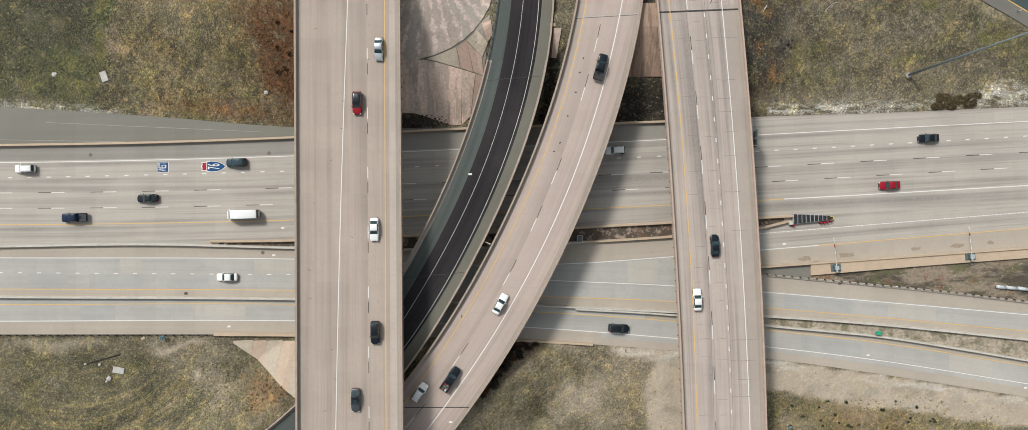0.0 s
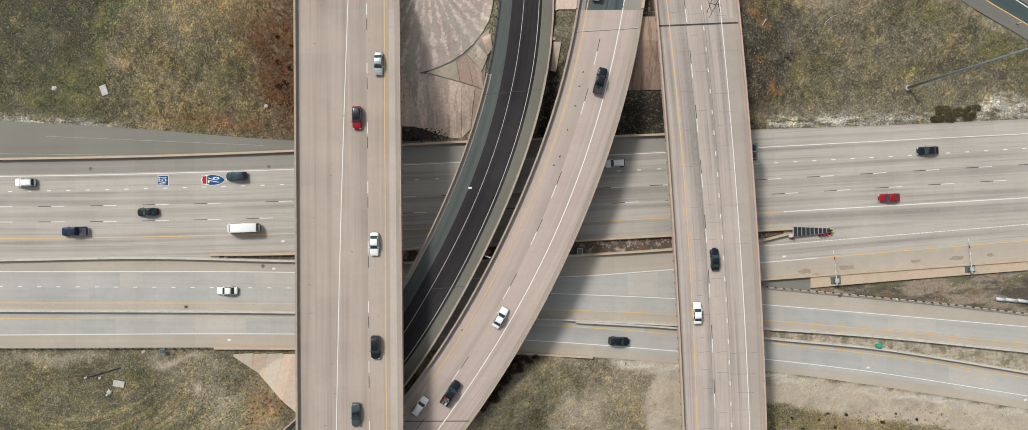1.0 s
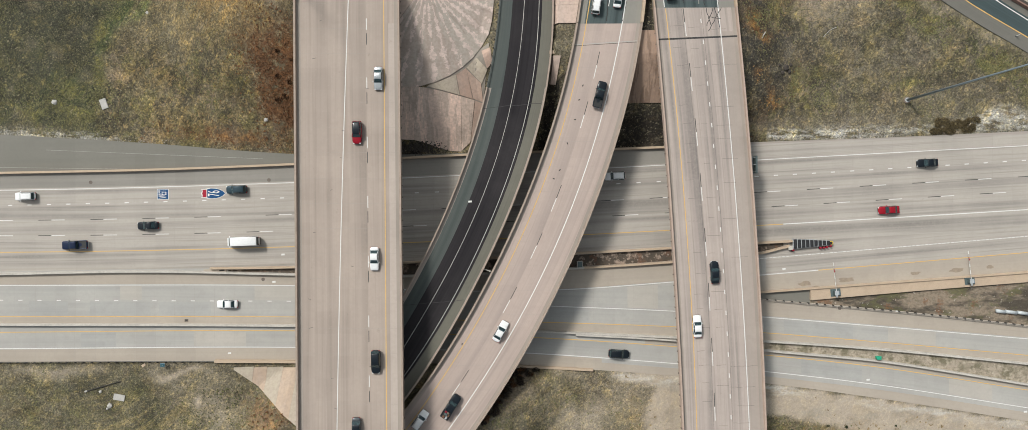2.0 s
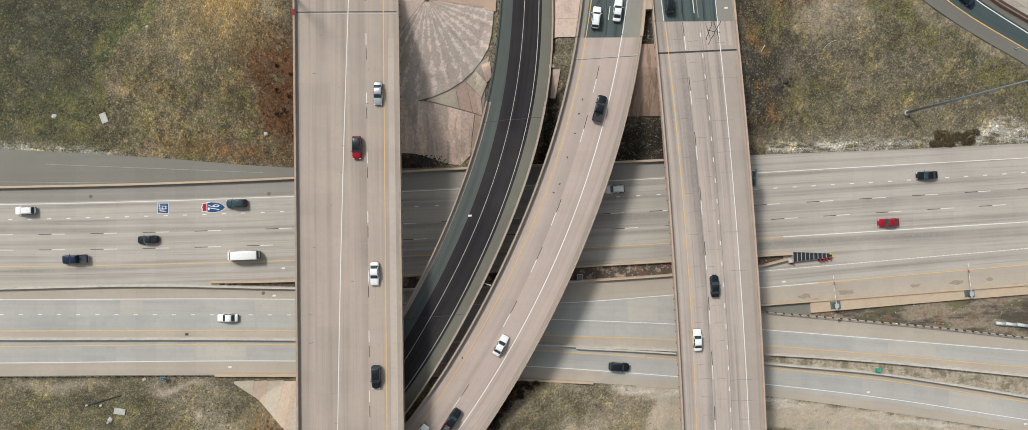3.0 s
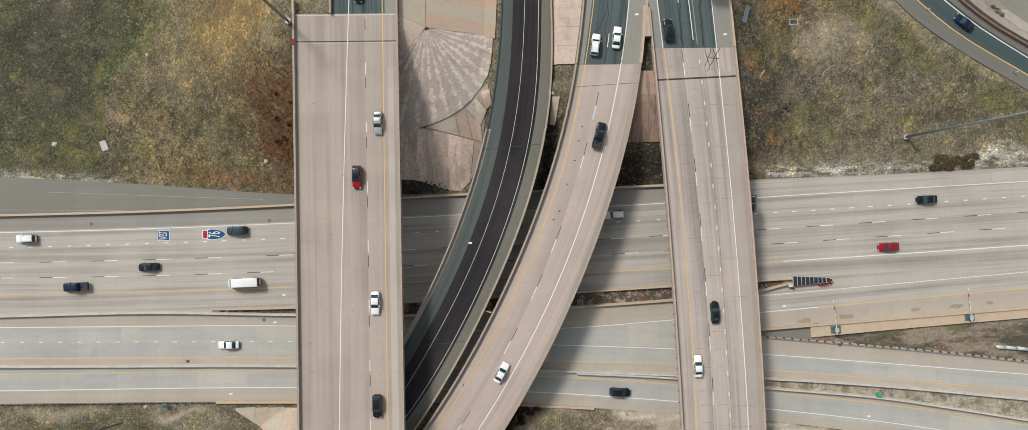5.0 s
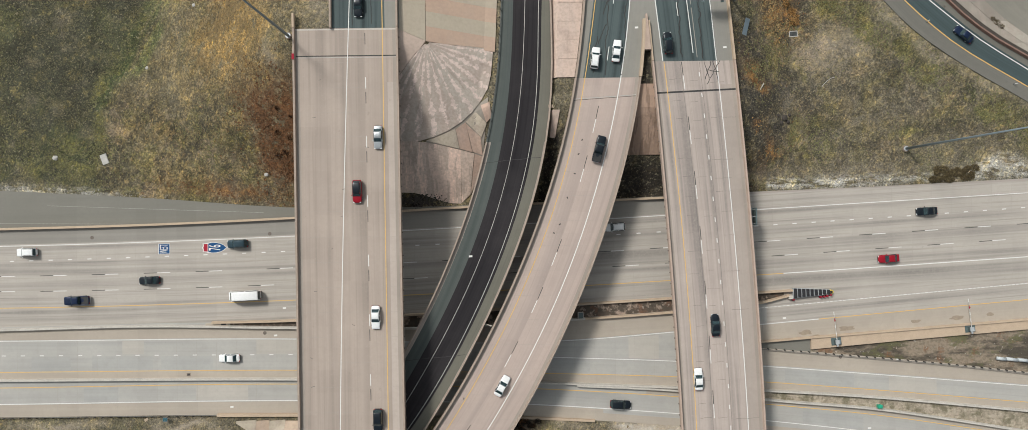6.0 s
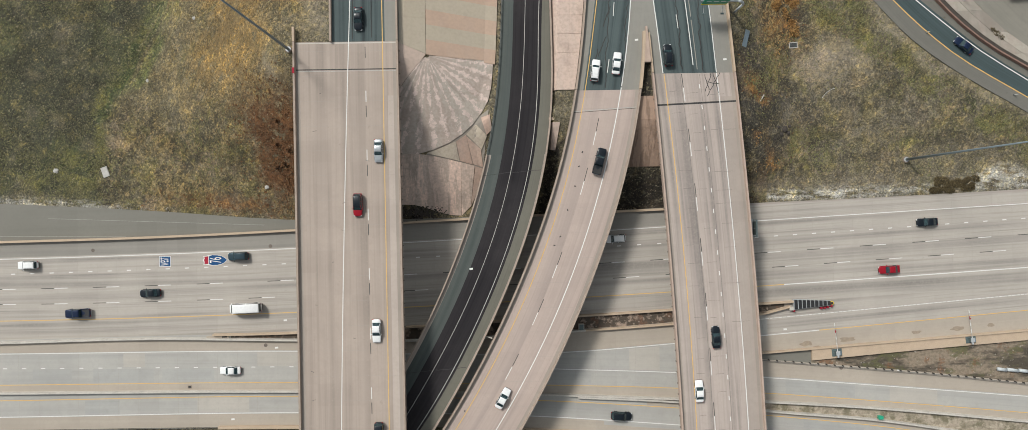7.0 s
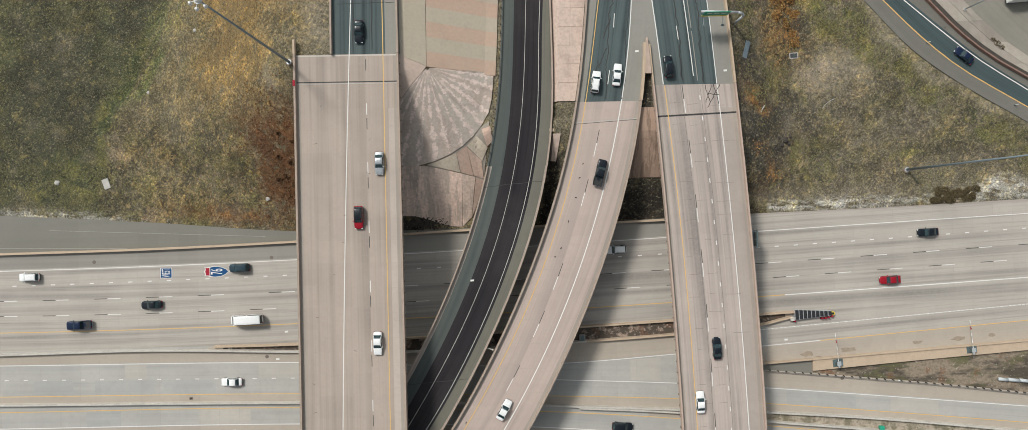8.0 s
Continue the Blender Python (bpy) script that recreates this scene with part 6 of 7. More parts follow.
letters("76", 1.25, M_WHITE, shield, (0, -0.25, 0.017), 0, 1.15).scale = (1, 3.1, 1)

MARK = finish(boxed((0, 0, 0.010), (0.75, 0.4, 0.008)), "mark", M_WHITE)
for x, y, z in ((-65.8, -25.6, 0), (-55.5, -9.2, 0), (-53.4, -2.9, 0), (81.4, -32.2, 0), (88.2, -16.4, 0), (62.1, -6.6, 0), (-9.7, 9.0, 8.29), (117.6, -39.7, 0), (-13.9, -45, 8.8), (27.2, 58.6, 8.81), (46.5, 54.1, 8.6)):
    thing("road_marking", "small white rectangular painted survey mark", "road marking", "survey marks", at=(x, y, z), rz=4, mesh=MARK)
for x, y in ((15.0, 34.2), (14.2, 31.1), (13.3, 26.8), (11.6, 21.6), (9.9, 15.8), (-11.5, -22.0), (8.6, 13.9)):
    thing("tyre_scrap", "black torn tyre scrap lying on the deck", "debris", "tyre scraps", at=(x, y, 8.805), rz=x * 40, mesh=finish(boxed((0, 0, 0.05), (0.45, 0.22, 0.1), 0.03, 0.7), "tyre_scrap", M_RUBBER))


LID = finish(tube(bmesh.new(), (0, 0, 0.002), (0, 0, 0.014), 0.42, 0.42, 18), "manhole_cover", M_GIRDER)
for x, y in ((-97.7, 13.9), (-56.6, 14.3), (20.5, 18.3), (-58.0, -8.6), (74.9, -15.7)):
    thing("manhole_cover", "round brown iron cover set in the road", "manhole cover", "road covers", at=(x, y, 0.004), mesh=LID)
inlet = thing("drain_inlet", "square rusty drain inlet at the barrier foot", "drain", at=(-75.7, -18.0, 0.0))
part("frame", boxed((0, 0, 0.02), (0.9, 0.7, 0.03)), M_STONE, inlet)
part("grate", boxed((0, 0, 0.04), (0.6, 0.45, 0.02)), M_JOINT, inlet)

# tar-sealed cracks on the decks and the approach asphalt
def crack(name, parent, x, y, dx, dy, z, w, seed, wander=0.25, step=0.5):
    g = random.Random(seed)
    n = max(3, int(math.hypot(dx, dy) / step))
    p = []
    off = 0.0
    L = math.hypot(dx, dy)
    for i in range(n + 1):
        off = off * 0.8 + g.gauss(0, wander * 0.4)
        p.append(Vector((x + dx * i / n - dy / L * off, y + dy * i / n + dx / L * off, z(x, y) if callable(z) else z)))
    part(name, sweep(p, [(-w / 2, 0.006), (w / 2, 0.006), (w / 2, 0.014), (-w / 2, 0.014)]), M_JOINT if name == "tar_seal" or parent is br_d else M_CRACK, parent)


for k, (x, y, dx, dy) in enumerate(((42.0, 51.0, 1.2, -3.5), (43.2, 51.1, -0.8, -4.0), (43.6, 51.1, 1.6, -4.2), (45.3, 51.2, -3.0, -5.0), (42.6, 49.2, 2.6, -0.6))):
    crack("tar_seal", br_r, x, y, dx, dy, 8.5, 0.14, k, 0.3)
rng = random.Random(21)
for k in range(25):
    y = -52 + k * 4.1 + rng.uniform(-0.4, 0.4)
    for a, b in ((float(R_YEL(y)) + 0.4, float(R_DASH(y)) - 0.2), (float(R_DASH(y)) + 0.2, float(R_DOTS(y)) - 0.1), (float(R_DOTS(y)) + 0.1, float(R_OUT_E(y)) - 1.0)):
        if rng.random() < 0.7:
            c = a + (b - a) * rng.uniform(0, 0.3)
            crack("crack", br_r, c, y + rng.uniform(-0.6, 0.6), (b - c) * rng.uniform(0.5, 1.0), 0.1, 8.5, 0.05, 100 + k, 0.1)
for f in (shifted(R_DASH, -0.35), shifted(R_DOTS, 0.3)):
    part("lane_joint", sweep(path_of(f, -60, 51, 3, 8.5, "y"), [(-0.03, 0.005), (0.03, 0.005), (0.03, 0.010), (-0.03, 0.010)]), M_CRACK, br_r)
for k, (x, y, dx, dy) in enumerate(((20.3, 48.2, 1.8, 30.0), (23.8, 48.2, 1.9, 24.0), (17.6, 48.8, 0.7, 8.0), (19.0, 55.0, 1.3, 4.5), (21.6, 66.0, -1.6, -4.5))):
    crack("tar_seal", app, x, y, dx, dy, 8.81, 0.20, 200 + k, 0.32)
for k, (x, y, dx, dy) in enumerate(((41.5, 51.6, -1.5, 26.0), (36.9, 52.0, -1.7, 22.0))):
    crack("tar_seal", app2, x, y, dx, dy, 8.85, 0.20, 210 + k, 0.3)
for k, (x, y, dx, dy) in enumerate(((-36.6, 68.0, 12.0, 0.3), (-33.4, 58.0, 0.2, 22.0), (-29.4, 58.2, 0.1, 20.0), (-36.2, 75.5, 11.0, -0.4))):
    crack("tar_seal", app_l, x, y, dx, dy, zL(0, min(66, y)) + 0.01, 0.13, 220 + k, 0.08)
for k in range(14):
    y = -48 + k * 7.2 + rng.uniform(-2, 2)
    x0 = rng.uniform(-43, -30)
    crack("crack", br_l, x0, y, rng.uniform(0.4, 0.9), rng.uniform(-0.3, 0.3), zL, 0.10, 300 + k, 0.1)
for y in (30.0, -13.0):
    a, b = float(D_OUT_W(y)) + 0.5, float(D_OUT_E(y)) - 0.5
    crack("crack", br_d, a, y - 0.6, b - a, 1.2, zD(0, y) + 0.006, 0.09, int(y) + 400, 0.1)


# ---- high-mast lamps ----
def high_mast(x, y, h, label):
    z = gz(x, y)
    top = thing("high_mast_lamp", label, "street lamp", "high masts", at=(x, y, z))
    part("footing", tube(bmesh.new(), (0, 0, -0.5), (0, 0, 0.35), 0.75, 0.75, 16), M_STONE, top, "round concrete footing")
    part("base_plate", tube(bmesh.new(), (0, 0, 0.35), (0, 0, 0.45), 0.55, 0.55, 12), M_STEEL, top)
    part("pole", tube(bmesh.new(), (0, 0, 0.45), (0, 0, h), 0.31, 0.12, 14), M_POLEBLUE, top, "tall tapered steel pole", True)
    ring = bmesh.new()
    n = 20
    pts = [Vector((math.cos(k * math.tau / n) * 0.6, math.sin(k * math.tau / n) * 0.6, h - 0.4)) for k in range(n + 1)]
    sweep(pts, [(-0.05, -0.05), (0.05, -0.05), (0.05, 0.05), (-0.05, 0.05)], ring)
    head = part("head_ring", ring, M_STEEL, top)
    part("cap", tube(bmesh.new(), (0, 0, h - 0.5), (0, 0, h + 0.3), 0.55, 0.35, 14), M_WHITE, top, "white domed head")
    for k in range(6):
        a = k * math.tau / 6 + 0.3
        c, s = math.cos(a), math.sin(a)
        bm = tube(bmesh.new(), (c * 0.5, s * 0.5, h - 0.4), (c * 1.15, s * 1.15, h - 0.45), 0.05, 0.05, 6)
        part("arm", bm, M_STEEL, head)
        part("luminaire", tube(bmesh.new(), (c * 1.35, s * 1.35, h - 0.75), (c * 1.35, s * 1.35, h - 0.25), 0.34, 0.18, 12), M_WHITE, head, "white bowl luminaire")


high_mast(-46.95, 56.1, 42.5, "tall steel high-mast lamp beside the bridge end")
high_mast(90.5, 32.2, 42.5, "tall steel high-mast lamp on the dry verge")


# ---- overhead sign on a cantilever ----
sign = thing("cantilever_sign", "green overhead exit sign on a curved steel arm", "road sign", at=(49.0, 64.6, gz(49.0, 64.6)))
zb = sign.location.z
post = [Vector((0, 0, 0)), Vector((0, 0, 15.2 - zb - 1.6)), Vector((-0.5, 0.15, 15.2 - zb - 0.5)), Vector((-1.6, 0.3, 15.2 - zb)), Vector((-9.3, 0.6, 15.2 - zb))]
bm = bmesh.new()
for a, b in zip(post, post[1:]):
    tube(bm, a, b, 0.28, 0.26, 12)
part("arm", bm, M_STEEL, sign, "curved galvanised steel arm", True)
face = part("sign_panel", boxed((-6.1, 0.2, 15.2 - zb - 0.25), (5.4, 0.12, 2.6), 0.02), M_GREEN, sign, "green sign face")
part("exit_panel", boxed((-6.1, 0.2, 15.2 - zb - 1.9), (5.4, 0.12, 0.7), 0.02), M_SIGNYEL, sign, "yellow lower panel")
for k in range(3):
    part("bar", boxed((-7.6 + k * 1.5, 0.12, 15.2 - zb + 0.1), (1.1, 0.03, 0.35)), M_WHITE, face)
for dx in (-8.2, -4.2):
    part("light_bracket", tube(bmesh.new(), (dx, 0.1, 15.2 - zb - 2.2), (dx, -1.6, 15.2 - zb - 2.4), 0.05, 0.05, 6), M_STEEL, sign)
    part("sign_light", boxed((dx, -1.7, 15.2 - zb - 2.4), (0.7, 0.35, 0.2), 0.04), M_BOXGREY, sign)

# variable sign hung on the bridge side
vs = thing("bridge_sign", "grey sign frame bolted to the bridge side", "road sign", at=(52.3, 17.0, 6.2))
part("panel", boxed((1.1, 0, 0.0), (0.25, 3.8, 2.4), 0.03), M_BOXGREY, vs)
part("walkway", boxed((1.0, 0, -1.3), (0.9, 3.9, 0.08)), M_STEEL, vs)
for dy in (-1.6, 0.0, 1.6):
    part("bracket", boxed((0.5, dy, 0.6), (1.1, 0.1, 0.12)), M_STEEL, vs)
    part("rung", boxed((1.45, dy, -0.8), (0.06, 0.06, 1.0)), M_STEEL, vs)

# ---- crash cushion at the median nose ----
cu = thing("crash_cushion", "black crash cushion with steel frames and yellow nose", "crash cushion", at=(63.6, -0.85, 0.0), rz=1.8)
for k in range(9):
    w = 2.3 - k * 0.15
    part("cell", boxed((0.75 + k * 0.95, 0, 0.55), (0.80, w - 0.2, 0.75), 0.06), M_RUBBER, cu, "black rubber cell")
    part("frame", boxed((0.30 + k * 0.95, 0, 0.55), (0.08, w, 0.95), 0.02), M_STEEL, cu)
for s in (-1, 1):
    part("side_rail", sweep([Vector((0.2, s * 1.18, 0)), Vector((8.8, s * 0.55, 0))], WBEAM), M_STEEL, cu)
part("nose", tube(bmesh.new(), (9.1, 0, 0.1), (9.1, 0, 1.0), 0.42, 0.36, 16), M_SIGNYEL, cu, "rounded yellow nose")
part("nose_cap", tube(bmesh.new(), (9.0, 0, 0.9), (9.0, 0, 1.04), 0.29, 0.27, 16), M_RUBBER, cu)
part("backup_block", boxed((-0.3, -0.9, 0.5), (0.9, 0.8, 1.0), 0.05), M_BARRIER, cu)
for k, (x, y) in enumerate(((70.3, -1.75), (71.1, -1.7), (71.8, -1.55), (72.6, -1.3), (64.0, -2.3))):
    drum = thing("marker_tube", "red plastic marker beside the crash cushion", "marker", "red markers", at=(x, y, 0), rz=15 * k)
    part("base", tube(bmesh.new(), (0, 0, 0), (0, 0, 0.08), 0.32, 0.32, 12), M_RUBBER, drum)
    part("body", tube(bmesh.new(), (0, 0, 0.08), (0, 0, 0.9), 0.26, 0.2, 12), M_RED, drum, "", True)


# ---- closed ramp gates ----
def gate(x, y, rz):
    top = thing("barrier_gate", "grey gate cabinet with a red and white arm", "barrier gate", "ramp gates", at=(x, y, 0.55), rz=rz)
    part("plinth", boxed((0, 0, 0.06), (2.3, 1.7, 0.12), 0.02), M_BOXGREY, top, "dark steel plinth")
    cab = part("cabinet", boxed((-0.2, 0, 0.6), (0.8, 0.9, 1.1), 0.05), M_BOXGREY, top)
    part("cover", boxed((-0.2, 0, 1.18), (0.9, 1.0, 0.06), 0.02), M_STEEL, cab)
    part("motor", boxed((0.55, -0.2, 0.4), (0.5, 0.8, 0.6), 0.06), M_POLEBLUE, top)
    part("counterweight", boxed((-0.2, -0.75, 1.0), (0.35, 0.5, 0.3), 0.04), M_STEEL, top)
    for k in range(9):
        part("arm_segment", boxed((-0.2, 0.6 + k * 0.75, 1.0), (0.12, 0.75, 0.12)), M_RED if k == 6 else M_BARRIER if k % 2 else M_WHITE, top)
    part("lamp", tube(bmesh.new(), (-0.2, 5.0, 1.07), (-0.2, 5.0, 1.3), 0.12, 0.1, 10), M_RED, top)


gate(73.7, -12.0, 6)
gate(104.5, -9.4, 6)

# ---- small roadside things ----
pipe = thing("drain_pipe", "broken pale plastic pipe lying in dirt", "pipe", at=(114.6, -16.9, 0.43), rz=-8)
for k, (a, b) in enumerate(((-4.0, -1.9), (-1.8, 0.8), (0.9, 3.4))):
    part("section", tube(bmesh.new(), (a, 0.15 * k, 0), (b, 0.15 * k, 0), 0.40, 0.40, 14), M_PIPE, pipe, "", True)
gb = thing("green_box", "small green utility box on a post in the strip", "utility box", at=(83.2, -26.9, 0.03))
part("post", boxed((0, 0, 0.4), (0.12, 0.12, 0.8)), M_POST, gb)
part("cabinet", boxed((0, 0, 1.0), (0.9, 0.7, 0.9), 0.05), M_GREENBOX, gb)
part("lid", boxed((0, 0, 1.48), (1.0, 0.8, 0.08), 0.02), M_GREENBOX, gb)
bb = thing("blue_sign", "small dark teal marker panel beside the guardrail", "road sign", at=(-80.7, -28.1, gz(-80.7, -28.1)))
part("post", boxed((0, 0, 0.6), (0.1, 0.1, 1.4)), M_STEEL, bb)
part("sign_panel", boxed((0, 0.05, 1.2), (0.95, 0.75, 0.10), 0.02), M_TEAL, bb)
part("rim", boxed((0, 0.05, 1.14), (1.1, 0.9, 0.06), 0.02), M_POLEBLUE, bb)
dr = thing("drain_grate", "square steel drain inlet with concrete rim", "drain", at=(64.6, 58.8, gz(64.6, 58.8)), rz=3)
part("rim", boxed((0, 0, 0.05), (1.95, 1.35, 0.25), 0.03), M_ROCK, dr)
part("grate", boxed((0, 0, 0.19), (1.6, 1.0, 0.06)), M_JOINT, dr)
for k in range(6):
    part("bar", boxed((-0.65 + k * 0.26, 0, 0.23), (0.05, 1.0, 0.04)), M_BOXGREY, dr)
fp = thing("fallen_post", "dark fallen post lying in dry grass", "post", at=(-94.5, -33.0, gz(-94.5, -33) + 0.12), rz=16)
part("shaft", tube(bmesh.new(), (-4.2, 0, 0), (4.0, 0, 0.1), 0.13, 0.09, 8), M_POST, fp)
part("head", boxed((-4.5, 0, 0.05), (0.6, 0.4, 0.25), 0.05), M_ROCK, fp)
st = thing("stick", "bleached white board lying on the slope", "debris", at=(55.9, 46.1, gz(55.9, 46.1) + 0.12), rz=58, mesh=finish(boxed((0, 0, 0), (1.9, 0.22, 0.06), 0.01), "stick", M_ROCK))
flap = thing("slab", "steel grating panel leaning beside the barrier", "panel", at=(52.0, 59.2, gz(52.0, 59.2) + 0.3), rz=-14, mesh=finish(boxed((0, 0, 0), (1.2, 3.8, 0.1), 0.02), "slab", M_POLEBLUE))
flap.matrix_world = pose(52.0, 59.2, gz(52.0, 59.2) + 0.3, 0, 23, -14)
box_d = thing("catch_box", "small concrete box in the median gap", "box", at=(15.0, -5.4, 0.03))
part("box", boxed((0, 0, 0.3), (1.3, 1.6, 0.6), 0.05), M_BARRIER, box_d)
part("lid", boxed((0, 0, 0.63), (1.0, 1.3, 0.06), 0.02), M_BOXGREY, box_d)
rm = thing("red_marker", "red reflector post on the bridge corner", "marker", at=(-45.6, 51.4, 15.6))
part("post", boxed((0, 0, 0.6), (0.5, 1.2, 0.7), 0.05), M_RED, rm)

br = thing("drain_bracket", "pale drain bracket between two bridge parapets", "bracket", at=(-5.9, -6.0, 8.9), rz=-20)
part("arm", boxed((0, 0, 0), (1.5, 0.16, 0.12), 0.03), M_BARRIER, br)
part("spout", tube(bmesh.new(), (0.55, 0, -0.5), (0.55, 0, 0.12), 0.16, 0.16, 10), M_BARRIER, br)
branch = bmesh.new()
knee = [Vector((70.8 + k * 0.42, 46.5 + 0.55 * k - 0.035 * k * k, gz(70.8 + k * 0.42, 46.5 + 0.5 * k) + 0.14)) for k in range(8)]
for a, b in zip(knee, knee[1:]):
    tube(branch, a, b, 0.07, 0.05, 6)
thing("branch", "bleached bent branch lying on bare dirt", "branch", mesh=finish(branch, "branch", M_ROCK))
thing("board", "beige weathered board lying beside the guardrail", "board", at=(-85.6, -28.3, gz(-85.6, -28.3) + 0.07), rz=35, mesh=finish(boxed((0, 0, 0), (0.9, 0.6, 0.06), 0.01), "board", M_TAN))
bin_ = thing("blue_crate", "small blue plastic crate on the dirt verge", "crate", at=(63.3, -48.7, gz(63.3, -48.7)), rz=20)
part("box", boxed((0, 0, 0.2), (0.7, 0.5, 0.4), 0.03), M_BLUE, bin_)
part("lid", boxed((0, 0, 0.42), (0.74, 0.54, 0.05), 0.01), M_POLEBLUE, bin_)
for x, y in ((94.9, 61.1), (114.7, 46.5)):
    mp_ = thing("marker_post", "white flexible marker post beside the curved ramp", "marker", "ramp markers", at=(x, y, gz(x, y) + 0.22))
    part("base", tube(bmesh.new(), (0, 0, 0), (0, 0, 0.06), 0.22, 0.22, 10), M_RUBBER, mp_)
    part("blade", boxed((0, 0, 0.62), (0.22, 0.10, 1.15), 0.02), M_WHITE, mp_)

# ---- yard beyond the curved ramp ----
yard = thing("pavement", "pale concrete yard slabs with weedy joints", "pavement", kind="structure")
u = 0
for k in range(13):
    y0, y1 = 46 + k * 5.0, 46 + (k + 1) * 5.0
    for j, (o0, o1) in enumerate(((2.3, 5.2), (5.26, 8.6))):
        panel([(float(E_WALL(y0)) + o0, y0), (float(E_WALL(y0)) + o1, y0), (float(E_WALL(y1)) + o1, y1), (float(E_WALL(y1)) + o0, y1)], M_YARD, yard, 3, 0.16, "slab")
part("yard_apron", painted(sheet(shifted(E_WALL, 8.7), shifted(E_WALL, 40), 46, 110, 4, lambda x, y: gz(x, y) + 0.12, "y", 6), M_YARD_FLOOR), None, yard)
# low dark strip in rubble colour, added as the shadow line beside the barrier
gap_shade = thing("retaining_wall", "dark strip standing in for shade between barrier and yard", "wall", kind="structure")
part("wall", sweep(path_of(shifted(E_WALL, 1.35), 30, 110, 3, lambda x, y: gz(x, y) - 0.1, "y"), [(-0.6, 0), (0.6, 0), (0.6, 0.35), (-0.6, 0.35)]), M_DARKROCK, gap_shade)
tr = thing("trailer", "white box trailer parked in the yard", "trailer", at=(116.6, 71.2, gz(116, 71) + 0.1), rz=4)
part("body", boxed((0, 0, 2.0), (8.0, 2.6, 2.7), 0.08), M_WHITE, tr)
part("bumper", boxed((-4.0, 0, 0.75), (0.2, 2.5, 0.2), 0.03), M_RUBBER, tr)
for dx in (-3.0, -2.0, 2.5):
    for s in (-1, 1):
        part("wheel", tube(bmesh.new(), (dx, s * 1.25, 0.5), (dx, s * 0.95, 0.5), 0.5, 0.5, 16), M_RUBBER, tr)
for y in (0.6, -0.6):
    part("mark", boxed((-2.2, y, 3.36), (1.6, 0.25, 0.02)), M_BLUE, tr)
lp = thing("yard_lamp", "slim steel lamp post beside the yard", "street lamp", at=(103.6, 68.6, gz(103.6, 68.6)))
part("footing", tube(bmesh.new(), (0, 0, -0.2), (0, 0, 0.4), 0.35, 0.35, 12), M_ROCK, lp)
part("pole", tube(bmesh.new(), (0, 0, 0.4), (0, 0, 9.5), 0.11, 0.07, 10), M_POLEBLUE, lp, "", True)
part("arm", tube(bmesh.new(), (0, 0, 9.4), (1.6, 0.6, 9.8), 0.05, 0.04, 8), M_POLEBLUE, lp)
part("lantern", boxed((1.9, 0.7, 9.8), (0.8, 0.35, 0.18), 0.05), M_BOXGREY, lp)
for k, (x, y, r) in enumerate(((111.0, 60.7, 1.2), (112.0, 59.8, 1.0), (110.1, 61.6, 0.9), (102.4, 63.3, 0.7), (104.2, 61.4, 0.6), (99.0, 64.5, 0.5))):
    bush(x, y, r, "low brown weeds growing in a yard joint", M_BRUSH, 400 + k, 110)


# ---- brown silt left on the exit pavement ----
def silt(x, y, rx, ry, seed):
    bm = bmesh.new()
    n = 28
    ring = []
    for k in range(n):
        a = k * math.tau / n
        q = 1 + 0.55 * noise.noise(Vector((math.cos(a) * 1.6, math.sin(a) * 1.6, seed)))
        ring.append(bm.verts.new((math.cos(a) * rx * q, math.sin(a) * ry * q, 0.002)))
    mid = bm.verts.new((0, 0, 0.012))
    for k in range(n):
        bm.faces.new((ring[k], ring[(k + 1) % n], mid))
    thing("silt_patch", "brown silt washed onto the pavement", "dirt", "silt patches", at=(x, y, 0.002), rz=5, mesh=finish(bm, "silt_patch", M_SILT))


M_SILT = plain("brown_silt", (0.31, 0.25, 0.19), 0.95, vary=0.3, scale=1.2)
for k, (x, y, rx, ry) in enumerate(((63.9, -7.6, 1.6, 0.5), (66.0, -8.4, 1.0, 0.3), (73.3, -6.7, 1.7, 0.6), (89.1, -5.3, 1.1, 0.4), (98.7, -4.6, 1.5, 0.4), (106.3, -3.9, 0.9, 0.35))):
    silt(x + 3.2, y - 2.4, rx, ry, k * 3.7)
pad = thing("concrete_pad", "pale concrete pad between median barriers", "pad", at=(-69.0, -6.55, 0.0), rz=2)
part("pad", boxed((0, 0, 0.12), (5.2, 0.9, 0.24), 0.04), M_TANSH, pad)
part("drain_slot", boxed((1.6, 0, 0.25), (1.2, 0.35, 0.03)), M_JOINT, pad)


# ---- vehicles ----
def car_paint(name, c, metal=0.2):
    m = Mat(name, 0.32, metal).base(c)
    m.mix(m.noise(2.5, 4, lo=0.4, hi=0.7), tuple(v * 0.86 for v in c), 0.5)
    m.b.inputs["Coat Weight"].default_value = 0.3 if sum(c) > 0.6 else 0.15
    m.b.inputs["Coat Roughness"].default_value = 0.15
    m.b.inputs["Specular IOR Level"].default_value = 0.5 if sum(c) > 0.6 else 0.32
    return m.done()


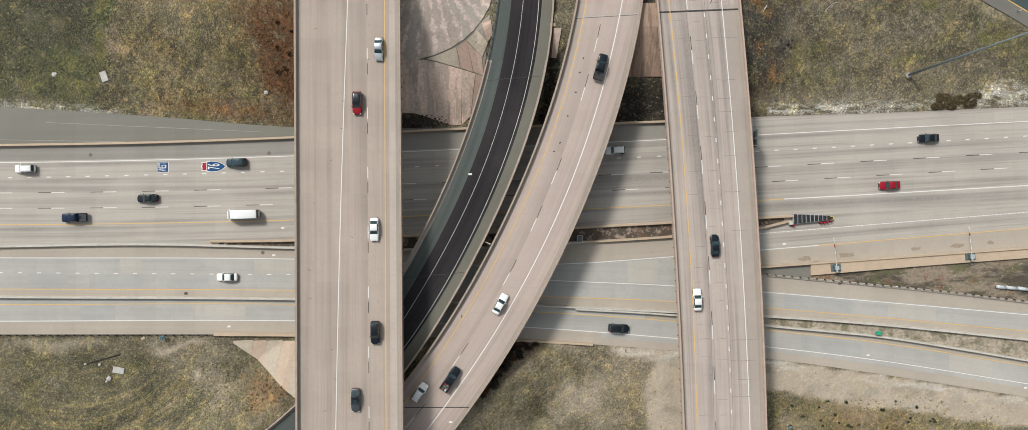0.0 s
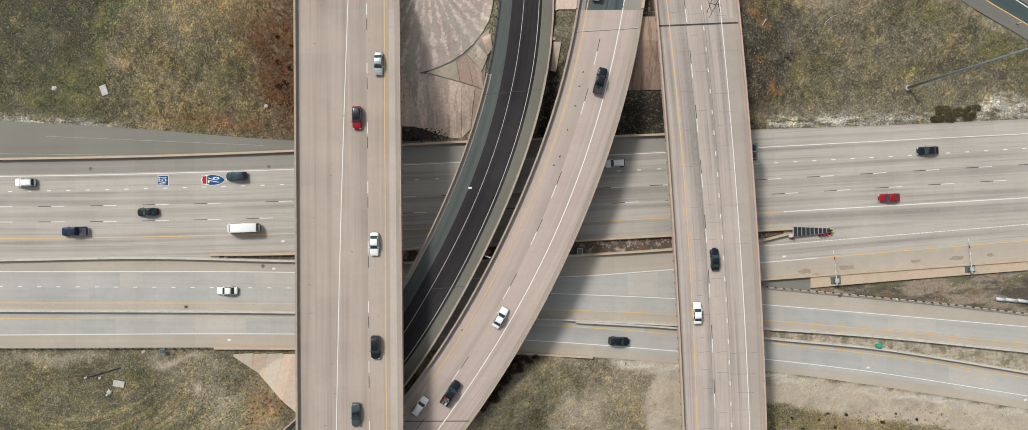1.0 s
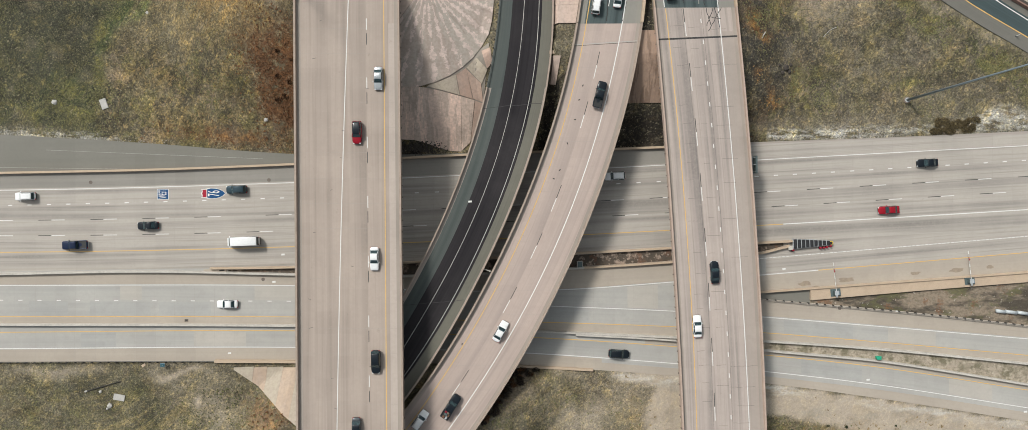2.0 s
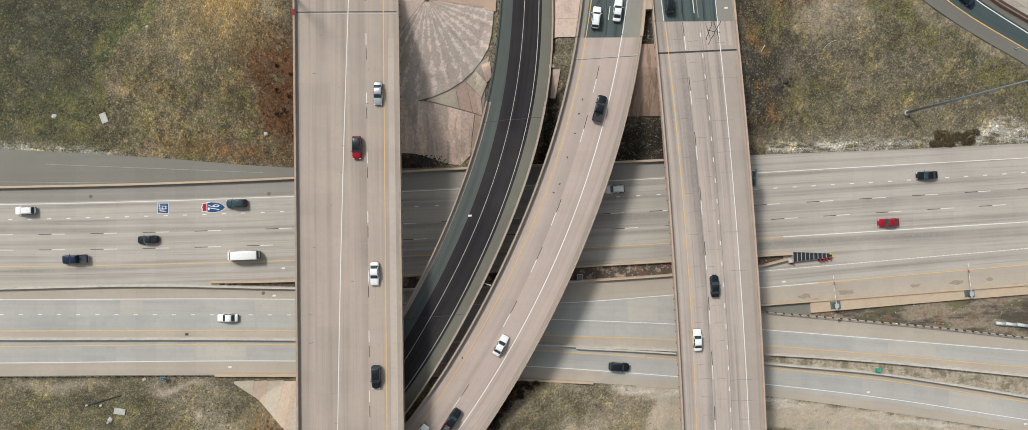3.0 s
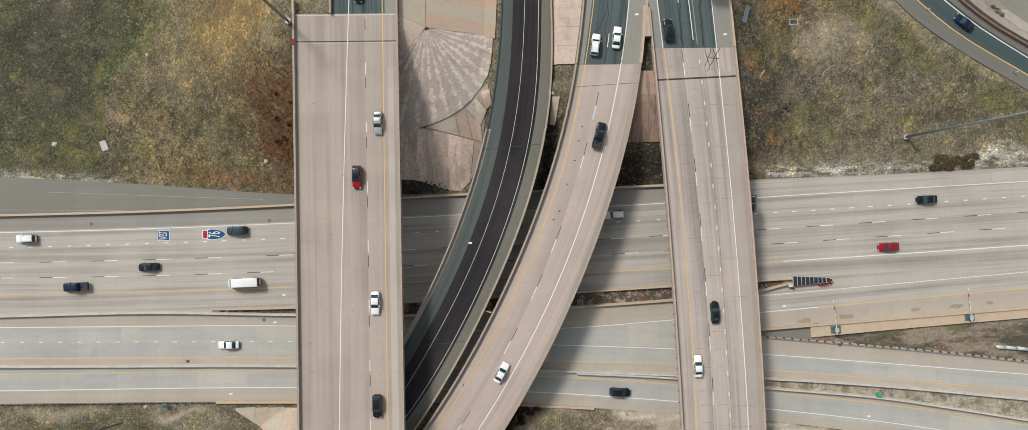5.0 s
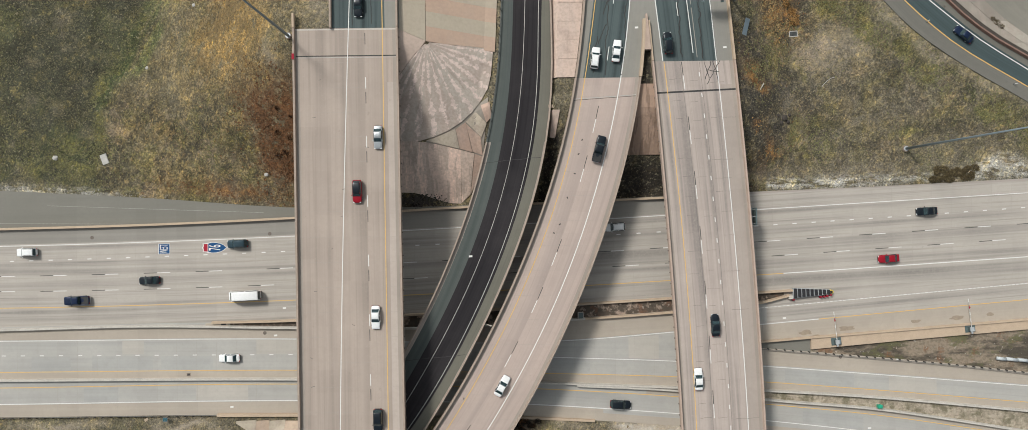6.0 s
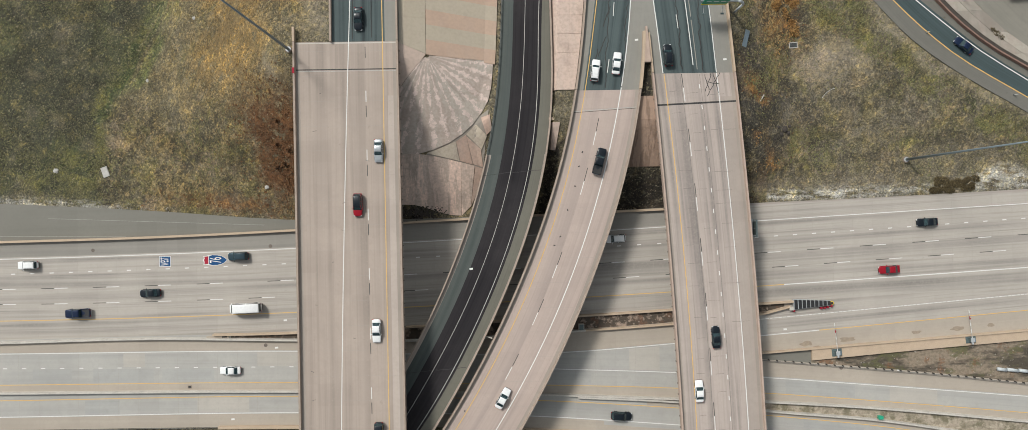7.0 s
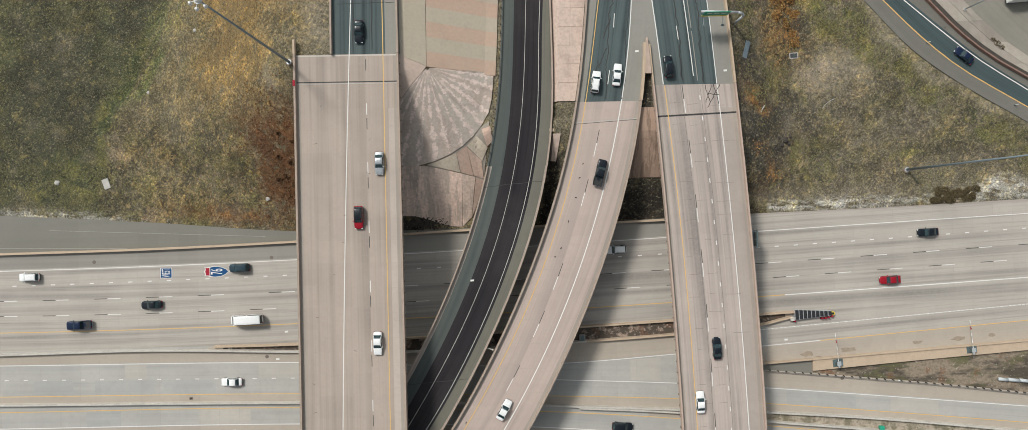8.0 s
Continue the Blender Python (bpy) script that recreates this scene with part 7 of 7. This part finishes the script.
PAINTS = {
    "white": car_paint("white_car_paint", (0.78, 0.78, 0.77), 0.0),
    "silver": car_paint("silver_car_paint", (0.45, 0.47, 0.48), 0.5),
    "grey": car_paint("grey_car_paint", (0.07, 0.08, 0.088), 0.3),
    "black": car_paint("black_car_paint", (0.006, 0.010, 0.015), 0.0),
    "navy": car_paint("navy_car_paint", (0.008, 0.018, 0.05), 0.2),
    "teal": car_paint("teal_car_paint", (0.03, 0.055, 0.07), 0.3),
    "red": car_paint("red_car_paint", (0.32, 0.008, 0.02), 0.2),
}
gm = Mat("car_glass", 0.06).base((0.045, 0.085, 0.095))
gm.b.inputs["Transmission Weight"].default_value = 0.5
gm.b.inputs["IOR"].default_value = 1.45
M_GLASS = gm.done()
M_TRIM = plain("black_car_trim", (0.02, 0.02, 0.02), 0.55, vary=0.2)
M_RIM = plain("alloy_rim", (0.4, 0.41, 0.42), 0.35, 0.8, vary=0.2)
M_HEAD = plain("clear_headlight", (0.7, 0.72, 0.72), 0.2, vary=0.1)
M_TAIL = plain("red_tail_lamp", (0.35, 0.01, 0.01), 0.25, vary=0.1)
M_CARGO = plain("mixed_cargo_cover", (0.20, 0.10, 0.06), 0.8, vary=0.5)


def shell(stations, round_top=0.18):
    """A body lofted through (x, half width, low, high); corners are rounded."""
    bm = bmesh.new()
    rings = []
    for x, w, lo, hi in stations:
        h = hi - lo
        r = min(round_top, w * 0.45, h * 0.45)
        half = [(w * 0.90, lo), (w, lo + h * 0.25), (w, hi - r * 1.1), (w - r * 0.35, hi - r * 0.35), (w - r * 1.2, hi), (w * 0.4, hi + min(0.05, h * 0.06))]
        ring = [(y, z) for y, z in half] + [(-y, z) for y, z in half[::-1]]
        rings.append([bm.verts.new((x, y, z)) for y, z in ring])
    n = len(rings[0])
    for a, b in zip(rings, rings[1:]):
        for k in range(n):
            bm.faces.new((a[k], a[(k + 1) % n], b[(k + 1) % n], b[k]))
    bm.faces.new(rings[0])
    bm.faces.new(rings[-1][::-1])
    return bm


def quad(a, b, c, d, t=0.015):
    """A pane through four corners, with thickness, its corners drawn in a little."""
    v = [Vector(p) for p in (a, b, c, d)]
    nrm = (v[1] - v[0]).cross(v[2] - v[0]).normalized()
    bm = bmesh.new()
    lo = [bm.verts.new(p - nrm * t) for p in v]
    hi = [bm.verts.new(p + nrm * t) for p in v]
    bm.faces.new(lo[::-1])
    bm.faces.new(hi)
    for k in range(4):
        bm.faces.new((lo[k], lo[(k + 1) % 4], hi[(k + 1) % 4], hi[k]))
    return bm


SPEC = {
    # length, width, bonnet height, roof height, cabin: front foot, roof front, roof back, back foot (x from the middle)
    "sedan": (4.85, 1.84, 0.92, 1.46, 0.95, 0.22, -1.05, -1.75),
    "suv": (4.75, 1.92, 1.05, 1.74, 1.05, 0.42, -1.85, -2.22),
    "pickup": (5.85, 2.02, 1.15, 1.90, 1.25, 0.65, -0.75, -1.0),
    "van": (7.3, 2.15, 1.5, 2.65, 3.2, 2.45, -3.45, -3.6),
}
_made = {}


def vehicle(kind, colour, label, x, y, z, heading, roof=None, load=None):
    name = {"sedan": "sedan_car", "suv": "suv_car", "pickup": "pickup_truck", "van": "passenger_van"}[kind]
    cat = {"pickup": "truck", "van": "van"}.get(kind, "car")
    key = (kind, colour, roof, load, label)
    if key in _made:
        return copy_thing(_made[key], pose(x, y, z, 0, 0, heading))
    L, W, hb, hr, f0, f1, b1, b0 = SPEC[kind]
    w, paint = W / 2, PAINTS[colour]
    top = thing(name, label, cat, "vehicles on the roads")
    e = L / 2
    if kind == "pickup":
        st = [(-e, w * 0.93, 0.55, 0.9), (-e + 0.1, w * 0.98, 0.42, 1.05), (-1.05, w, 0.36, 1.08), (0.4, w, 0.34, 1.08), (1.3, w, 0.34, hb), (e - 0.45, w * 0.98, 0.38, hb - 0.04), (e - 0.08, w * 0.90, 0.45, hb - 0.18), (e, w * 0.80, 0.5, hb - 0.35)]
    else:
        st = [(-e, w * 0.80, 0.5, hb - 0.25), (-e + 0.1, w * 0.91, 0.36, hb - 0.05), (-e + 0.7, w * 0.98, 0.3, hb), (0, w, 0.28, hb), (f0, w, 0.28, hb - 0.01), (e - 0.6, w * 0.97, 0.3, hb - 0.12), (e - 0.12, w * 0.88, 0.36, hb - 0.24), (e, w * 0.74, 0.42, hb - 0.38)]
    body = part("body", shell(st), paint, top, "", True)
    rounding = body.modifiers.new("rounding", "SUBSURF")
    rounding.levels = rounding.render_levels = 1
    t = w * 0.80 if kind != "van" else w * 0.92
    fw = w * 0.95
    core = bmesh.new()
    lowr = [(f0, fw), (f0, -fw), (b0, -fw), (b0, fw)]
    upr = [(f1, t), (f1, -t), (b1, -t), (b1, t)]
    lo = [core.verts.new((a, b, hb - 0.06)) for a, b in lowr]
    hi = [core.verts.new((a, b, hr - 0.05)) for a, b in upr]
    for k in range(4):
        core.faces.new((lo[k], lo[(k + 1) % 4], hi[(k + 1) % 4], hi[k]))
    core.faces.new(hi)
    part("pillars", core, paint, top)
    rp = PAINTS.get(roof, paint)
    mid = (f1 + b1) / 2
    crown = [(b1 - 0.05, t * 0.86, hr - 0.14, hr - 0.06), (b1 + 0.12, t * 0.98, hr - 0.14, hr), (mid, t + 0.02, hr - 0.14, hr + 0.045), (f1 - 0.15, t * 0.98, hr - 0.14, hr + 0.01), (f1 + 0.06, t * 0.86, hr - 0.14, hr - 0.06)]
    part("roof", shell(crown, 0.16), rp, top, "", True)

    def pane(name, p, q, r, s):
        c = (Vector(p) + Vector(q) + Vector(r) + Vector(s)) / 4
        pts = [Vector(k) + (c - Vector(k)) * 0.10 for k in (p, q, r, s)]
        nrm = (pts[1] - pts[0]).cross(pts[2] - pts[0]).normalized()
        if nrm.dot(c - Vector((0, 0, hb))) < 0:
            nrm = -nrm
        part(name, quad(*[k + nrm * 0.02 for k in pts]), M_GLASS, top)

    zl, zh = hb - 0.02, hr - 0.08
    pane("windshield", (f0, fw, zl), (f0, -fw, zl), (f1, -t, zh), (f1, t, zh))
    pane("rear_window", (b0, fw, zl), (b0, -fw, zl), (b1, -t, zh), (b1, t, zh))
    for s in (1, -1):
        mid_lo, mid_hi = (f0 + b0) / 2, (f1 + b1) / 2
        pane("side_window", (f0, s * fw, zl), (mid_lo, s * fw, zl), (mid_hi, s * t, zh), (f1, s * t, zh))
        pane("side_window", (mid_lo, s * fw, zl), (b0, s * fw, zl), (b1, s * t, zh), (mid_hi, s * t, zh))
        part("mirror", boxed((f0 - 0.25, s * (w + 0.12), hb + 0.05), (0.14, 0.22, 0.16), 0.04), paint, top)
        part("headlight", boxed((e - 0.16, s * w * 0.66, hb - 0.36), (0.26, 0.34, 0.14), 0.04), M_HEAD, top)
        part("tail_lamp", boxed((-e + 0.08, s * w * 0.72, hb - 0.28), (0.16, 0.34, 0.18), 0.04), M_TAIL, top)
        for dx in (L * 0.31, -L * 0.29):
            wh = part("wheel", tube(bmesh.new(), (dx, s * (w + 0.005), 0.34), (dx, s * (w - 0.22), 0.34), 0.34, 0.34, 16), M_RUBBER, top, "black tyre")
            part("rim", tube(bmesh.new(), (dx, s * (w + 0.012), 0.34), (dx, s * (w - 0.1), 0.34), 0.22, 0.22, 12), M_RIM, wh)
    part("front_bumper", boxed((e - 0.06, 0, 0.42), (0.2, W * 0.72, 0.2), 0.06), M_TRIM, top)
    part("rear_bumper", boxed((-e + 0.06, 0, 0.46), (0.2, W * 0.76, 0.2), 0.06), M_TRIM if kind != "pickup" else M_STEEL, top)
    if kind == "suv":
        for s in (1, -1):
            part("roof_rail", boxed(((f1 + b1) / 2, s * (t - 0.12), hr + 0.05), (abs(f1 - b1) * 0.8, 0.05, 0.05)), M_TRIM, top)
    if kind == "sedan" and roof == "black":
        part("sunroof", boxed(((f1 + b1) / 2 + 0.2, 0, hr + 0.025), (0.7, t * 1.3, 0.02)), M_GLASS, top)
    if kind == "pickup":
        part("bed_floor", boxed(((b0 - e) / 2 - 0.05, 0, 1.085), (abs(e + b0) - 0.30, W - 0.34, 0.03)), M_TRIM, top, "black cargo bed")
        for s in (1, -1):
            part("bed_rail", boxed(((b0 - e) / 2, s * (w - 0.09), 1.14), (abs(e + b0) - 0.05, 0.14, 0.14), 0.03), paint, top)
        part("tailgate", boxed((-e + 0.07, 0, 1.1), (0.1, W - 0.2, 0.16), 0.02), paint, top)
        if load:
            for k, (dx, dy, sx, sy, sz, mt) in enumerate(((-0.55, 0.3, 0.5, 0.45, 0.35, M_CARGO), (-0.5, -0.35, 0.6, 0.4, 0.25, M_PIPE), (0.1, 0.1, 0.45, 0.7, 0.3, M_BOXGREY), (0.15, -0.55, 0.5, 0.3, 0.4, M_CARGO), (0.6, 0.35, 0.35, 0.4, 0.28, M_RED), (0.6, -0.2, 0.3, 0.5, 0.33, M_STONE))):
                part("cargo", boxed(((b0 - e) / 2 + dx, dy, 1.1 + sz / 2), (sx, sy, sz), 0.05), mt, top, "loose cargo in the bed")
    for k in (-1, 1):
        part("wiper", boxed((f0 - 0.02, k * 0.3, hb + 0.02), (0.04, 0.5, 0.02)), M_TRIM, top)
    _made[key] = top
    top.matrix_world = pose(x, y, z, 0, 0, heading)
    return top


N_, S_, W_, E_ = 90, -90, 180, 0
FLEET = [
    ("suv", "white", "white sport utility car on the motorway", -112.3, 10.7, 0, W_ + 1, None, None),
    ("suv", "teal", "dark teal sport utility car on the motorway", -63.8, 12.1, 0, W_ + 2, None, None),
    ("sedan", "black", "black sedan car on the motorway", -84.2, 3.9, 0, W_ + 2, None, None),
    ("pickup", "navy", "navy blue pickup truck on the motorway", -100.9, -0.5, 0, W_ + 2, None, None),
    ("van", "white", "long white passenger van on the motorway", -62.1, 0.2, 0, W_ + 2, None, None),
    ("sedan", "white", "white sedan car on the collector lane", -66.0, -14.2, 0, W_, None, None),
    ("sedan", "silver", "silver sedan car on the tall bridge", -28.1, 34.4, zL(0, 34), S_, None, None),
    ("suv", "red", "dark red sport utility car on the tall bridge", -32.5, 23.2, zL(0, 23), S_, "black", None),
    ("sedan", "white", "white sedan car on the tall bridge", -28.9, -2.9, zL(0, -3), S_, None, None),
    ("suv", "black", "black sport utility car on the tall bridge", -28.6, -24.1, zL(0, -24), S_, None, None),
    ("sedan", "grey", "dark grey sedan car on the tall bridge", -32.6, -37.9, zL(0, -38), S_, "black", None),
    ("pickup", "black", "black pickup truck on the curved bridge", 18.6, 32.1, 8.8, 75, None, None),
    ("suv", "white", "white sport utility car on the approach road", 18.0, 51.9, 8.81, 82, None, None),
    ("sedan", "white", "white sedan car on the approach road", 22.7, 53.4, 8.81, 83, None, None),
    ("sedan", "white", "white sedan car on the curved bridge", -3.1, -19.2, 8.8, 61, None, None),
    ("pickup", "black", "black pickup truck with loose cargo on the curved bridge", -13.9, -35.5, 8.8, 57, None, "brown"),
    ("suv", "white", "white sport utility car on the curved bridge", -20.6, -38.4, 8.8, 55, None, None),
    ("suv", "black", "black sport utility car on the approach road", 33.9, 55.0, 8.62, 94, None, None),
    ("sedan", "black", "black sedan car on the straight bridge", 43.5, -6.6, 8.5, 93, None, None),
    ("sedan", "white", "white sedan car on the straight bridge", 39.7, -18.3, 8.5, 92, None, None),
    ("sedan", "black", "black sedan car on the eastern motorway lanes", 94.9, 17.7, 0, W_ + 3, None, None),
    ("sedan", "red", "red sedan car on the eastern motorway lanes", 86.0, 6.9, 0, W_ + 3, None, None),
    ("suv", "white", "white sport utility car between the bridges", 23.1, 14.9, 0, W_ + 3, None, None),
    ("suv", "black", "black sport utility car on the entry ramp", 23.9, -25.9, 0, -4, None, None),
    ("sedan", "black", "black sedan car on the asphalt approach", -32.0, 62.0, zL(0, 62) + 0.005, S_, None, None),
    ("sedan", "navy", "navy blue sedan car on the curved ramp", 102.9, 57.9, zE(102.9, 57.9) + 0.03, 140, None, None),
]
for f in FLEET:
    vehicle(*f)
